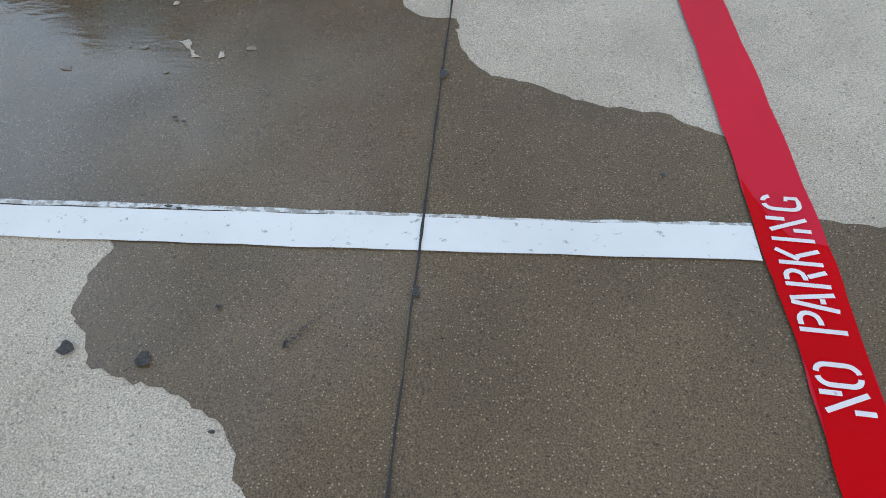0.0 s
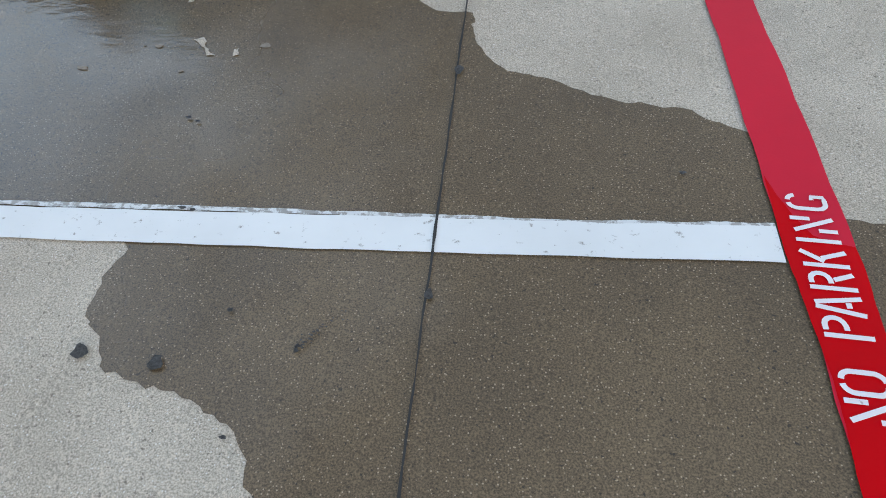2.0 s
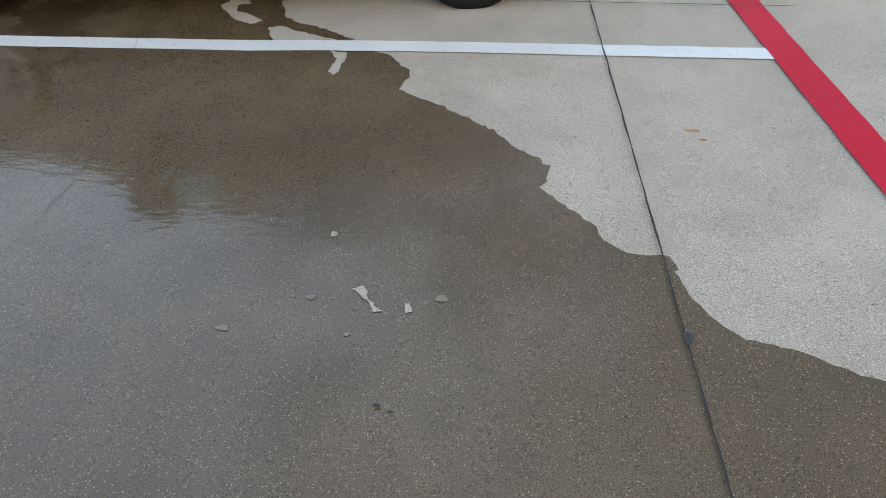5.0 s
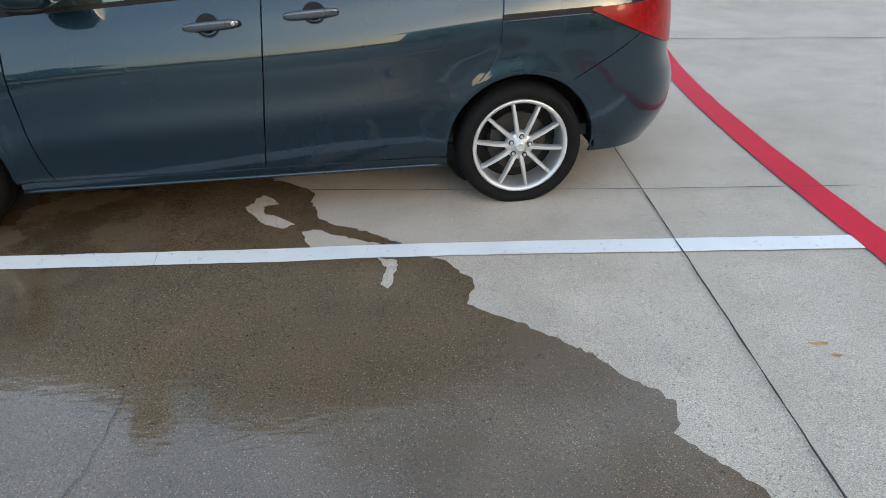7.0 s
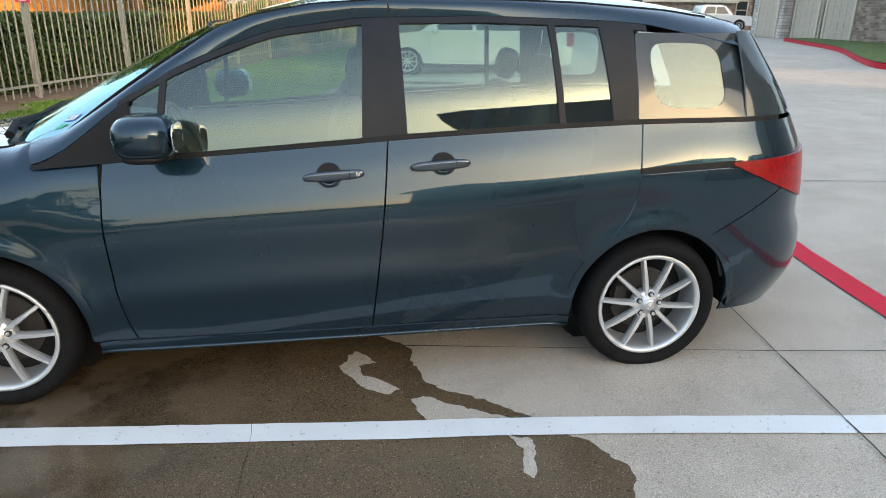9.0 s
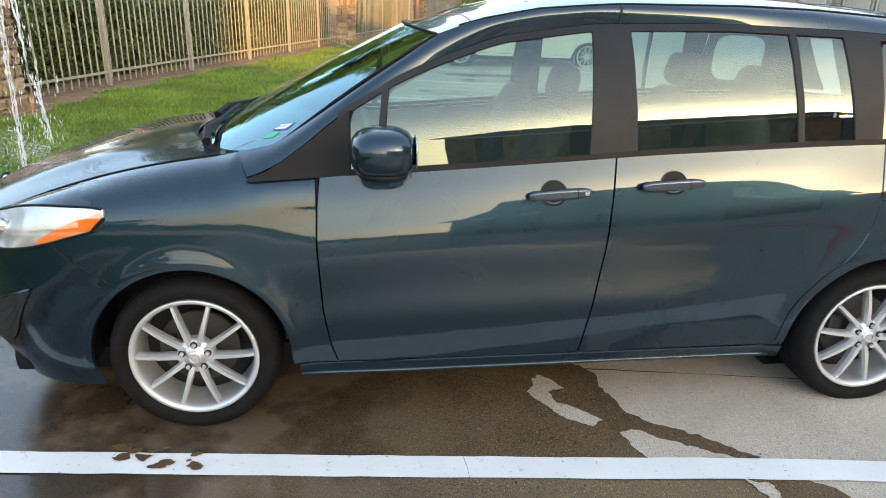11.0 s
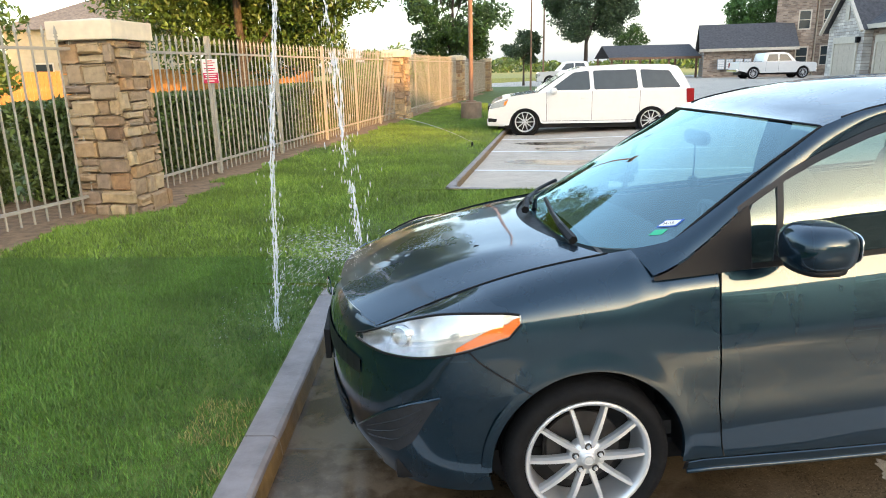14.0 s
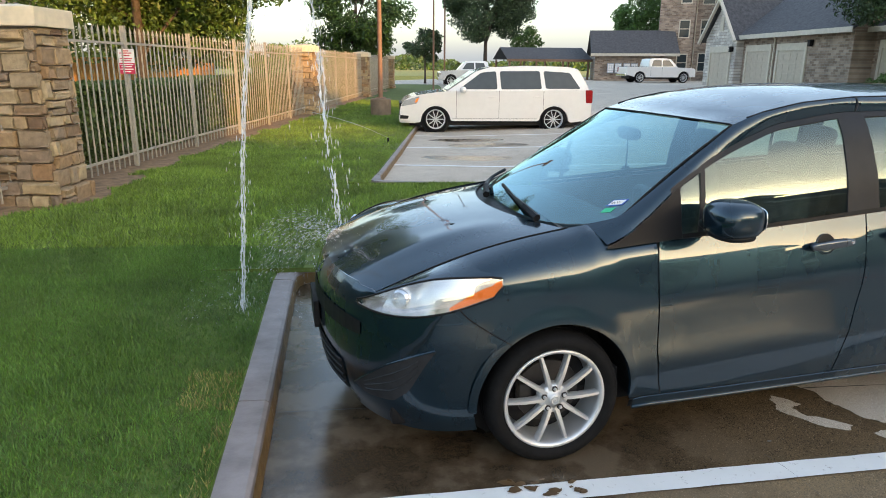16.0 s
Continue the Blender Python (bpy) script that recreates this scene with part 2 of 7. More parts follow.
M_SIGNWHITE = plain("sign_white", (0.78, 0.76, 0.74), 0.5, vary=0.04)
M_SIGNRED = plain("sign_red", (0.55, 0.03, 0.08), 0.5, vary=0.05)


def masonry(name, lo, hi, joint, width, height):
    """Coursed brick or block, for walls far off."""
    m, nt, b = material(name, 0.92)
    c, mp, br = nt.nodes.new("ShaderNodeTexCoord"), nt.nodes.new("ShaderNodeMapping"), nt.nodes.new("ShaderNodeTexBrick")
    mp.inputs["Rotation"].default_value = (radians(90), 0, 0)
    nt.links.new(c.outputs["Object"], mp.inputs["Vector"])
    nt.links.new(mp.outputs["Vector"], br.inputs["Vector"])
    for k, v in (("Color1", lo), ("Color2", hi), ("Mortar", joint)):
        br.inputs[k].default_value = (*v, 1)
    br.inputs["Scale"].default_value, br.inputs["Mortar Size"].default_value = 1.0, height * 0.07
    br.inputs["Brick Width"].default_value, br.inputs["Row Height"].default_value = width, height
    col = mix(nt, 0.8, br.outputs["Color"], ramp(nt, tex(nt, 1.7, 6)[0], [(0.3, (0.65, 0.65, 0.66)), (0.7, (1.3, 1.28, 1.24))]), "MULTIPLY")
    nt.links.new(col, b.inputs["Base Color"])
    bump(nt, b, br.outputs["Fac"], -0.5, 0.02)
    return m


M_BRICK = masonry("brown_brick", (0.19, 0.135, 0.10), (0.40, 0.31, 0.24), (0.33, 0.29, 0.25), 0.34, 0.12)
M_PALESTONE = masonry("pale_limestone", (0.44, 0.40, 0.36), (0.68, 0.64, 0.58), (0.30, 0.26, 0.22), 0.42, 0.17)
M_GARAGE = plain("garage_door_paint", (0.50, 0.43, 0.34), 0.6, vary=0.08)
M_TRIMWOOD = plain("cream_trim", (0.58, 0.52, 0.42), 0.6, vary=0.08)
M_PANE = plain("dark_window_pane", (0.03, 0.04, 0.045), 0.06, vary=0.1)
M_METALBOX = plain("grey_mailbox", (0.32, 0.36, 0.4), 0.45, 0.3, vary=0.1)


# ---- mesh helpers ----
def mesh(name, verts, faces, mat, smooth=False):
    me = bpy.data.meshes.new(name)
    me.from_pydata([tuple(v) for v in verts], [], faces)
    me.materials.append(mat)
    if smooth:
        me.polygons.foreach_set("use_smooth", [True] * len(me.polygons))
    me.update()
    return me


def thing(name, label, category, at=None, group="", kind=""):
    ob = new(name)
    if at is not None:
        ob.matrix_basis = at
    return tagged(ob, label, category, group, kind)


def part(name, bm, mat, parent=None, label="", smooth=False):
    """Links a bmesh, or a pair of vertices and faces, as one mesh object under a thing or a part."""
    if isinstance(bm, tuple):
        me = mesh(name, bm[0], bm[1], mat, smooth)
    else:
        me = bpy.data.meshes.new(name)
        bm.to_mesh(me)
        bm.free()
        me.materials.append(mat)
        if smooth:
            me.polygons.foreach_set("use_smooth", [True] * len(me.polygons))
    ob = new(name, me)
    ob.parent = parent
    return tagged(ob, label)


def join(*pieces):
    vs, fs = [], []
    for v, f in pieces:
        k = len(vs)
        vs += list(v)
        fs += [tuple(i + k for i in q) for q in f]
    return vs, fs


def box(x0, x1, y0, y1, z0, z1, bevel=0.0):
    """A box; with a bevel its edges are cut at 45 degrees."""
    if not bevel:
        v = [(x, y, z) for z in (z0, z1) for y in (y0, y1) for x in (x0, x1)]
        return v, [(0, 2, 3, 1), (4, 5, 7, 6), (0, 1, 5, 4), (2, 6, 7, 3), (0, 4, 6, 2), (1, 3, 7, 5)]
    bm = bmesh.new()
    bmesh.ops.create_cube(bm, size=1.0)
    for q in bm.verts:
        q.co = ((x0 + x1) / 2 + q.co.x * (x1 - x0), (y0 + y1) / 2 + q.co.y * (y1 - y0), (z0 + z1) / 2 + q.co.z * (z1 - z0))
    bmesh.ops.bevel(bm, geom=bm.edges[:], offset=bevel, segments=2, affect="EDGES", profile=0.7)
    bm.verts.index_update()
    out = [tuple(q.co) for q in bm.verts], [tuple(q.index for q in f.verts) for f in bm.faces]
    bm.free()
    return out


def moved(piece, m):
    return [tuple(m @ Vector(v)) for v in piece[0]], piece[1]


def lathe(profile, n=32, axis="y"):
    """Turns (radius, height) pairs about an axis."""
    v, f, k = [], [], len(profile)
    for i in range(n):
        c, s = math.cos(2 * math.pi * i / n), math.sin(2 * math.pi * i / n)
        for r, h in profile:
            v.append((r * c, h, r * s) if axis == "y" else (r * c, r * s, h))
    for i in range(n):
        for j in range(k - 1):
            a, b = i * k + j, (i + 1) % n * k + j
            f.append((a, a + 1, b + 1, b))
    return v, f


def grid(fn, nu, nv, flip=False):
    v = [fn(i / nu, j / nv) for i in range(nu + 1) for j in range(nv + 1)]
    f = []
    for i in range(nu):
        for j in range(nv):
            q = (i * (nv + 1) + j, (i + 1) * (nv + 1) + j, (i + 1) * (nv + 1) + j + 1, i * (nv + 1) + j + 1)
            f.append(q[::-1] if flip else q)
    return v, f


def tube(points, radii, n=8):
    pts = [Vector(p) for p in points]
    v, f = [], []
    for i, p in enumerate(pts):
        d = (pts[min(i + 1, len(pts) - 1)] - pts[max(i - 1, 0)]).normalized()
        a = d.orthogonal().normalized() if i == 0 else (a - d * a.dot(d)).normalized()
        b = d.cross(a)
        r = radii[i] if isinstance(radii, (list, tuple)) else radii
        v += [tuple(p + r * (math.cos(2 * math.pi * k / n) * a + math.sin(2 * math.pi * k / n) * b)) for k in range(n)]
    for i in range(len(pts) - 1):
        for k in range(n):
            f.append((i * n + k, i * n + (k + 1) % n, (i + 1) * n + (k + 1) % n, (i + 1) * n + k))
    f += [tuple(range(n))[::-1], tuple(range(len(v) - n, len(v)))]
    return v, f


def curve_at(table, x):
    """Smooth value of a table of (x, value) pairs."""
    if x <= table[0][0]:
        return table[0][1]
    for (a, p), (b, q) in zip(table, table[1:]):
        if x <= b:
            t = (x - a) / (b - a)
            return p + (q - p) * t
    return table[-1][1]


def smooth_at(table, x, w=0.06):
    return (curve_at(table, x - w) + 2 * curve_at(table, x) + curve_at(table, x + w)) / 4


# ---- the lot ----
def lot_z(x):
    """The concrete falls gently towards the gutter and is level beyond the drive."""
    return 0.036 * min(max(0.0, x + 1.38), 13.5)


XS = [-600, -80, -20, -4.3, -1.38, 0, 1.5, 4.02, 8, 12.12, 60, 200, 600]
YS = [-600, -100, -30, 0, 12, 40, 100, 300, 900]
gv = [(x, y, lot_z(x)) for x in XS for y in YS]
gf = [(i * 9 + j, (i + 1) * 9 + j, (i + 1) * 9 + j + 1, i * 9 + j + 1) for i in range(12) for j in range(8)]
tagged(part("ground", (gv, gf), M_DRY), "pale broom-finished concrete parking lot, dry and stained", "parking lot", kind="structure")


def ragged(points, step=0.022, amp=0.018, seed=0):
    """A closed outline between corner points, made uneven as the rim of spilled water is."""
    out = []
    for (x0, y0), (x1, y1) in zip(points, points[1:] + points[:1]):
        n = max(1, int(math.hypot(x1 - x0, y1 - y0) / step))
        for i in range(n):
            t = i / n
            x, y = x0 + (x1 - x0) * t, y0 + (y1 - y0) * t
            out.append((x + amp * noise.noise((x * 9, y * 9, seed)) + 0.6 * amp * noise.noise((x * 27, y * 27, seed)) + 0.4 * amp * noise.noise((x * 71, y * 71, seed)),
                        y + amp * noise.noise((x * 9, y * 9, seed + 7.3)) + 0.6 * amp * noise.noise((x * 27, y * 27, seed + 3)) + 0.4 * amp * noise.noise((x * 71, y * 71, seed + 5))))
    return out


def sheet(name, outline, lift, mat, label, category="wet patch", zf=lot_z):
    """A flat patch that follows the lot's fall, cut at the fold of the ground."""
    bm = bmesh.new()
    bm.faces.new([bm.verts.new((x, y, 0)) for x, y in outline])
    for cut in (-4.3, -1.38):
        bmesh.ops.bisect_plane(bm, geom=bm.verts[:] + bm.edges[:] + bm.faces[:], plane_co=(cut, 0, 0), plane_no=(1, 0, 0))
    bmesh.ops.triangulate(bm, faces=bm.faces[:])
    bm.normal_update()
    for q in bm.verts:
        q.co.z = zf(q.co.x) + lift
    for q in bm.faces:
        if q.normal.z < 0:
            q.normal_flip()
    return tagged(part(name, bm, mat), label, category, kind="structure")


FAR_RIM = [(-2.4, 8.25), (-1.75, 6.6), (-1.58, 6.25), (-1.36, 6.12), (-1.33, 5.95), (-1.25, 5.74), (-1.04, 5.60), (-0.87, 5.47), (-0.66, 5.29), (-0.53, 5.14), (-0.56, 4.93),
           (-0.31, 4.76), (-0.17, 4.62), (-0.05, 4.47), (0.08, 4.34), (0.03, 4.20), (0.14, 4.05), (0.22, 3.95), (0.29, 3.84), (0.41, 3.83), (0.45, 3.63), (0.52, 3.53),
           (0.70, 3.43), (0.95, 3.31), (1.10, 3.30), (1.16, 3.25), (1.27, 3.20), (1.46, 2.86), (1.63, 2.84), (1.82, 2.72), (1.95, 2.74), (2.1, 2.55), (2.22, 2.2), (2.16, 1.9), (2.24, 1.5)]
NEAR_RIM = [(2.1, 1.15), (1.85, 1.05), (1.6, 0.9), (1.3, 1.02), (0.9, 1.0), (0.3, 1.75), (0.13, 2.03), (0.07, 2.08), (0.04, 2.13), (0.0, 2.18), (-0.12, 2.26), (-0.22, 2.27), (-0.34, 2.31), (-0.39, 2.36), (-0.47, 2.47),
            (-0.49, 2.58), (-0.44, 2.69), (-0.6, 2.75), (-4.46, 2.75), (-4.50, 8.33)]
sheet("wet_patch", ragged(FAR_RIM + NEAR_RIM, amp=0.024, seed=2), 0.002, M_WET, "dark wet concrete where sprinkler water has run")
ISLANDS = (
    [(-1.67, 5.89), (-1.61, 6.04), (-1.55, 6.0), (-1.50, 5.93), (-1.58, 5.9), (-1.56, 5.82), (-1.49, 5.78), (-1.39, 5.70), (-1.43, 5.65), (-1.57, 5.72)],
    [(-1.33, 5.60), (-1.25, 5.62), (-1.14, 5.56), (-0.98, 5.49), (-0.92, 5.44), (-1.27, 5.44)],
    [(-0.95, 5.33), (-0.86, 5.31), (-0.85, 5.2), (-0.88, 5.08), (-0.91, 5.11), (-0.90, 5.2)],
    [(-0.585, 3.655), (-0.55, 3.665), (-0.525, 3.60), (-0.475, 3.56), (-0.505, 3.555), (-0.55, 3.62)],
    [(-0.425, 3.60), (-0.405, 3.60), (-0.385, 3.565), (-0.405, 3.56)],
    [(-0.70, 3.93), (-0.68, 3.935), (-0.675, 3.905), (-0.695, 3.90)],
)
for k, isle in enumerate(ISLANDS):
    sheet("dry_patch", ragged(isle, 0.012, 0.022 if k < 3 else 0.016, 20 + k), 0.0054, M_DRY, "dry pale spot left in the wet concrete", "dry patch")

def ribbon(centre, width, lift, step=0.1, wob=0.0, seed=0, zf=lot_z):
    """A painted stripe along a centre line of (x, y) points; wob: how uneven its edges are."""
    pts = []
    for (x0, y0), (x1, y1) in zip(centre, centre[1:]):
        n = max(1, int(math.hypot(x1 - x0, y1 - y0) / step))
        pts += [(x0 + (x1 - x0) * i / n, y0 + (y1 - y0) * i / n) for i in range(n)]
    pts.append(centre[-1])
    v, f = [], []
    for i, (x, y) in enumerate(pts):
        a, b = pts[max(i - 1, 0)], pts[min(i + 1, len(pts) - 1)]
        dx, dy = b[0] - a[0], b[1] - a[1]
        k = math.hypot(dx, dy)
        nx, ny = -dy / k, dx / k
        for side in (-1, 1):
            h = side * ((width(y) if callable(width) else width) / 2 + wob * noise.noise((x * 7, y * 7, seed + side)) + wob * 0.5 * noise.noise((x * 40, y * 40, seed + side)))
            px, py = x + nx * h, y + ny * h
            v.append((px, py, zf(px) + lift))
    for i in range(len(pts) - 1):
        f.append((2 * i, 2 * i + 2, 2 * i + 3, 2 * i + 1)[::-1])
    return v, f


def bend(points, n=8):
    """A smooth line through points."""
    out, p = [], [points[0]] + list(points) + [points[-1]]
    for a, b, c, d in zip(p, p[1:], p[2:], p[3:]):
        for i in range(n):
            t = i / n
            out.append(tuple(0.5 * (2 * b[k] + (c[k] - a[k]) * t + (2 * a[k] - 5 * b[k] + 4 * c[k] - d[k]) * t * t + (3 * b[k] - a[k] - 3 * c[k] + d[k]) * t ** 3) for k in range(len(b))))
    return out + [points[-1]]


LINE = "white painted bay line on the concrete"
for line in ([(-4.3, 0.17), (-1.38, 0.17), (1.28, 0.17)], [(-4.3, 2.756), (-1.38, 2.758), (-0.15, 2.762), (0.8, 2.766), (1.28, 2.772)],
             bend([(-4.28, 5.31), (-2.7, 5.348), (-1.38, 5.388), (-0.86, 5.385), (-0.33, 5.367), (0.87, 5.305), (1.2, 5.288)], 4)):
    tagged(part("bay_line", ribbon(line, 0.119, 0.0068, 0.05, 0.004, line[0][1]), M_WHITE), LINE, "road marking", "bay lines", "structure")
M_WORN = paint("worn_white_paint", (0.72, 0.73, 0.72), 0.47)
tagged(part("old_bay_line", ribbon([(-4.3, 2.836), (-1.38, 2.836), (-0.15, 2.833), (0.8, 2.8285), (1.28, 2.833)], lambda y: 0.017 if y > 2.831 else 0.011, 0.0060, 0.02, 0.006, 14), M_WORN), "worn edge of an older white line", "road marking", kind="structure")
for x0, y0, x1, y1 in ((-3.25, 15.1, 1.6, 14.1), (-2.85, 17.75, 2.0, 16.8), (-2.4, 20.2, 2.4, 19.3)):
    tagged(part("bay_line", ribbon([(x0, y0), (-1.38, y0 + (y1 - y0) * (-1.38 - x0) / (x1 - x0)), (x1, y1)], 0.11, 0.006, 0.1, 0.004, y0), M_WHITE), LINE, "road marking", "bay lines", "structure")
RED = bend([(1.40, -6.0), (1.385, 0.0), (1.378, 2.4), (1.369, 2.84), (1.345, 3.6), (1.27, 5.2), (1.235, 6.2), (1.235, 7.2), (1.28, 8.1), (1.37, 8.9), (1.5, 9.7), (1.75, 10.8), (2.1, 12.5)])
M_RED_WET = paint("wet_red_paint", (0.56, 0.0, 0.003), 0.86, 0.22)
M_RED_WET.node_tree.nodes["Principled BSDF"].inputs["Specular IOR Level"].default_value = 0.08
WET_RED = ragged([(1.298, 0.9), (1.302, 2.16), (1.309, 2.39), (1.297, 2.56), (1.285, 2.72), (1.282, 2.84), (1.284, 3.015), (1.302, 2.944), (1.330, 2.865), (1.362, 2.800), (1.405, 2.778), (1.455, 2.766), (1.460, 2.71), (1.454, 2.57), (1.450, 2.39), (1.448, 2.16), (1.447, 0.9)], 0.02, 0.003, 3)
sheet("wet_red_stripe", WET_RED, 0.0098, M_RED_WET, "darker wet part of the red stripe", "road marking")
tagged(part("fire_lane_stripe", ribbon(RED, lambda y: curve_at([(1.5, 0.150), (2.39, 0.143), (2.57, 0.157), (2.84, 0.174), (3.1, 0.172), (3.6, 0.166)], y), 0.0086, 0.06, 0.006, 3), M_RED), "red painted fire lane stripe on the concrete", "road marking", kind="structure")


def turn(cx, cy, rx, ry, a0, a1, n=7):
    return [(cx + rx * math.cos(radians(a0 + (a1 - a0) * k / n)), cy + ry * math.sin(radians(a0 + (a1 - a0) * k / n))) for k in range(n + 1)]


# stencil strokes, each a bent line in letter units
LETTERS = {
    "N": [[(0.09, 0.0), (0.09, 0.42)], [(0.07, 0.97), (0.53, 0.03)], [(0.51, 0.55), (0.51, 1.0)]],
    "O": [turn(0.27, 0.70, 0.19, 0.23, 92, 180) + turn(0.27, 0.30, 0.19, 0.23, 180, 268), turn(0.36, 0.30, 0.19, 0.23, 272, 360) + turn(0.36, 0.70, 0.19, 0.23, 0, 88)],
    "P": [[(0.07, 0.0), (0.07, 1.0)], [(0.20, 0.93), (0.32, 0.93)] + turn(0.34, 0.72, 0.20, 0.21, 85, -85) + [(0.32, 0.50), (0.22, 0.50)]],
    "A": [[(0.05, 0.0), (0.25, 1.0)], [(0.55, 0.0), (0.36, 1.0)], [(0.24, 0.30), (0.40, 0.30)]],
    "R": [[(0.07, 0.0), (0.07, 1.0)], [(0.20, 0.93), (0.32, 0.93)] + turn(0.34, 0.73, 0.19, 0.20, 85, -85) + [(0.32, 0.52), (0.22, 0.52)], [(0.34, 0.44), (0.54, 0.0)]],
    "K": [[(0.07, 0.0), (0.07, 1.0)], [(0.53, 1.0), (0.20, 0.52)], [(0.30, 0.56), (0.54, 0.0)]],
    "I": [[(0.08, 0.0), (0.08, 1.0)]],
    "G": [turn(0.27, 0.70, 0.19, 0.23, 92, 180) + turn(0.27, 0.30, 0.19, 0.23, 180, 262) + [(0.40, 0.07), (0.52, 0.09), (0.52, 0.36), (0.40, 0.36)], turn(0.36, 0.70, 0.19, 0.23, 88, 12)],
}
stencil = thing("stencil_lettering", "white stencilled words NO PARKING on the red stripe", "lettering", kind="structure")
for ch, start, wide in (("N", 2.279, 0.104), ("O", 2.343, 0.112), ("P", 2.488, 0.104), ("A", 2.551, 0.096), ("R", 2.623, 0.094), ("K", 2.692, 0.094), ("I", 2.769, 0.10), ("N", 2.802, 0.094), ("G", 2.878, 0.100)):
    bars, lift = [], 0.0126
    for line in LETTERS[ch]:
        # the words run along the stripe: letter x to +y, letter top to -x, leaning a little
        pts = [(1.424 - 0.107 * v, start + wide * u + 0.008 * v) for u, v in line]
        v_, f_ = ribbon(pts, 0.0128, 0.0, 1.0, 0.0)
        bars.append(([(x, y, lot_z(x) + lift) for x, y, z in v_], f_))
        lift += 0.0002
    part("letter", join(*bars), M_STENCIL, stencil)

# joints sealed with tar, and hairline cracks
JOINT = "black tar-sealed joint between concrete slabs"
for pts, w in (([(0.405, -20.0), (0.395, 2.7), (0.405, 6.6), (0.40, 12.0)], 0.007), ([(-4.3, 6.16), (-1.38, 6.10), (0.40, 5.93), (1.5, 5.86)], 0.006), ([(0.4, 9.5), (3.2, 9.0), (9.0, 8.0)], 0.012)):
    tagged(part("slab_joint", ribbon(pts, w, 0.0094, 0.03, 0.004, w * 1000), M_SEAL), JOINT, "joint", "slab joints", "structure")
for k, pts in enumerate(([(-1.98, 5.5), (-1.94, 5.30), (-1.90, 4.97), (-1.76, 4.64), (-1.73, 4.30), (-1.73, 4.04), (-1.8, 3.6)],)):
    tagged(part("crack", ribbon([(x + 0.02 * noise.noise((y * 9, 0, 0)), y) for x, y in bend(pts)], 0.0019, 0.0075, 0.02, 0.0015, 9), M_SEAL), "hairline crack in the concrete", "crack", kind="structure")


def blot(x, y, r, k, seed):
    return ragged([(x + r * math.cos(a) * (1 + 0.3 * math.sin(3 * a + seed)), y + r * k * math.sin(a)) for a in [2 * math.pi * i / 10 for i in range(10)]], 0.01, r * 0.5, seed)


M_TAR = plain("old_tar", (0.06, 0.058, 0.058), 0.5, vary=0.7, scale=130, grain=0.8)
SPOTS = [(0.402, 3.479, 0.020, 1.7), (1.066, 3.02, 0.014, 0.7), (-0.434, 2.358, 0.027, 0.9), (-0.228, 2.335, 0.022, 1.2), (-0.01, 2.165, 0.012, 0.5), (-0.091, 2.495, 0.010, 0.7), (-0.337, 2.829, 0.016, 0.5), (-0.303, 2.826, 0.013, 0.6),
         (-0.86, 5.45, 0.02, 0.6), (-1.9, 5.6, 0.015, 0.6), (0.4, 2.57, 0.014, 1.6), (-0.452, 3.222, 0.014, 0.6), (-0.416, 3.204, 0.010, 0.6)]
rng = random.Random(8)
for k in range(40):  # a scuff of rubber crumbs
    q = rng.random() ** 1.6
    SPOTS.append((0.105 + 0.112 * q + rng.gauss(0, 0.007), 2.395 + 0.120 * q ** 0.8 + rng.gauss(0, 0.009), rng.uniform(0.0022, 0.0052) * (1.3 - 0.7 * q), 0.8))
for k, (x, y, r, q) in enumerate(SPOTS):
    sheet("tar_spot", blot(x, y, r * 0.78, q, k), 0.0102, M_TAR, "small dark tar spot on the concrete", "stain")
M_DAMP = plain("half_dry_concrete", (0.25, 0.215, 0.175), 0.8, vary=0.2, scale=60, grain=0.3)
for k, (x, y, r, q) in enumerate(((-0.298, 3.622, 0.022, 0.75), (-0.941, 3.485, 0.022, 0.7), (-0.703, 3.618, 0.014, 0.8), (-0.76, 3.62, 0.006, 0.8), (-0.57, 3.47, 0.010, 0.8))):
    sheet("damp_spot", blot(x, y, r, q, 60 + k), 0.0050, M_DAMP, "small half-dry spot in the wet concrete", "stain")
M_RUST = plain("rust_stain", (0.42, 0.24, 0.10), 0.9, vary=0.3, scale=20)
for k, (x, y, r) in enumerate(((0.668, 4.596, 0.030), (0.690, 4.530, 0.022))):
    sheet("rust_stain", blot(x, y, r, 0.45, 31 + k), 0.0022, M_RUST, "small orange rust stain on the concrete", "stain")

for k, pts in enumerate([blot(-3.08 + 0.16 * math.sin(7.3 * q), 5.37 + 0.05 * math.cos(5.1 * q), 0.012 + 0.020 * abs(math.sin(2.7 * q)), 0.6, q) for q in range(13)]):
    sheet("mud_stain", ragged(pts, 0.006, 0.012, 60 + k), 0.0105 + 0.0002 * k, M_MUD, "dark mud smeared over the white line", "stain")
for k, (x, y) in enumerate(((-1.7, 15.9), (-0.9, 17.9), (-1.2, 19.0))):
    sheet("wet_patch", ragged([(x + 0.9 * math.cos(a), y + 0.33 * math.sin(a) - 0.19 * math.cos(a)) for a in [2 * math.pi * q / 14 for q in range(14)]], 0.08, 0.09, 80 + k), 0.003, M_WET, "dark wet spot in an empty bay")
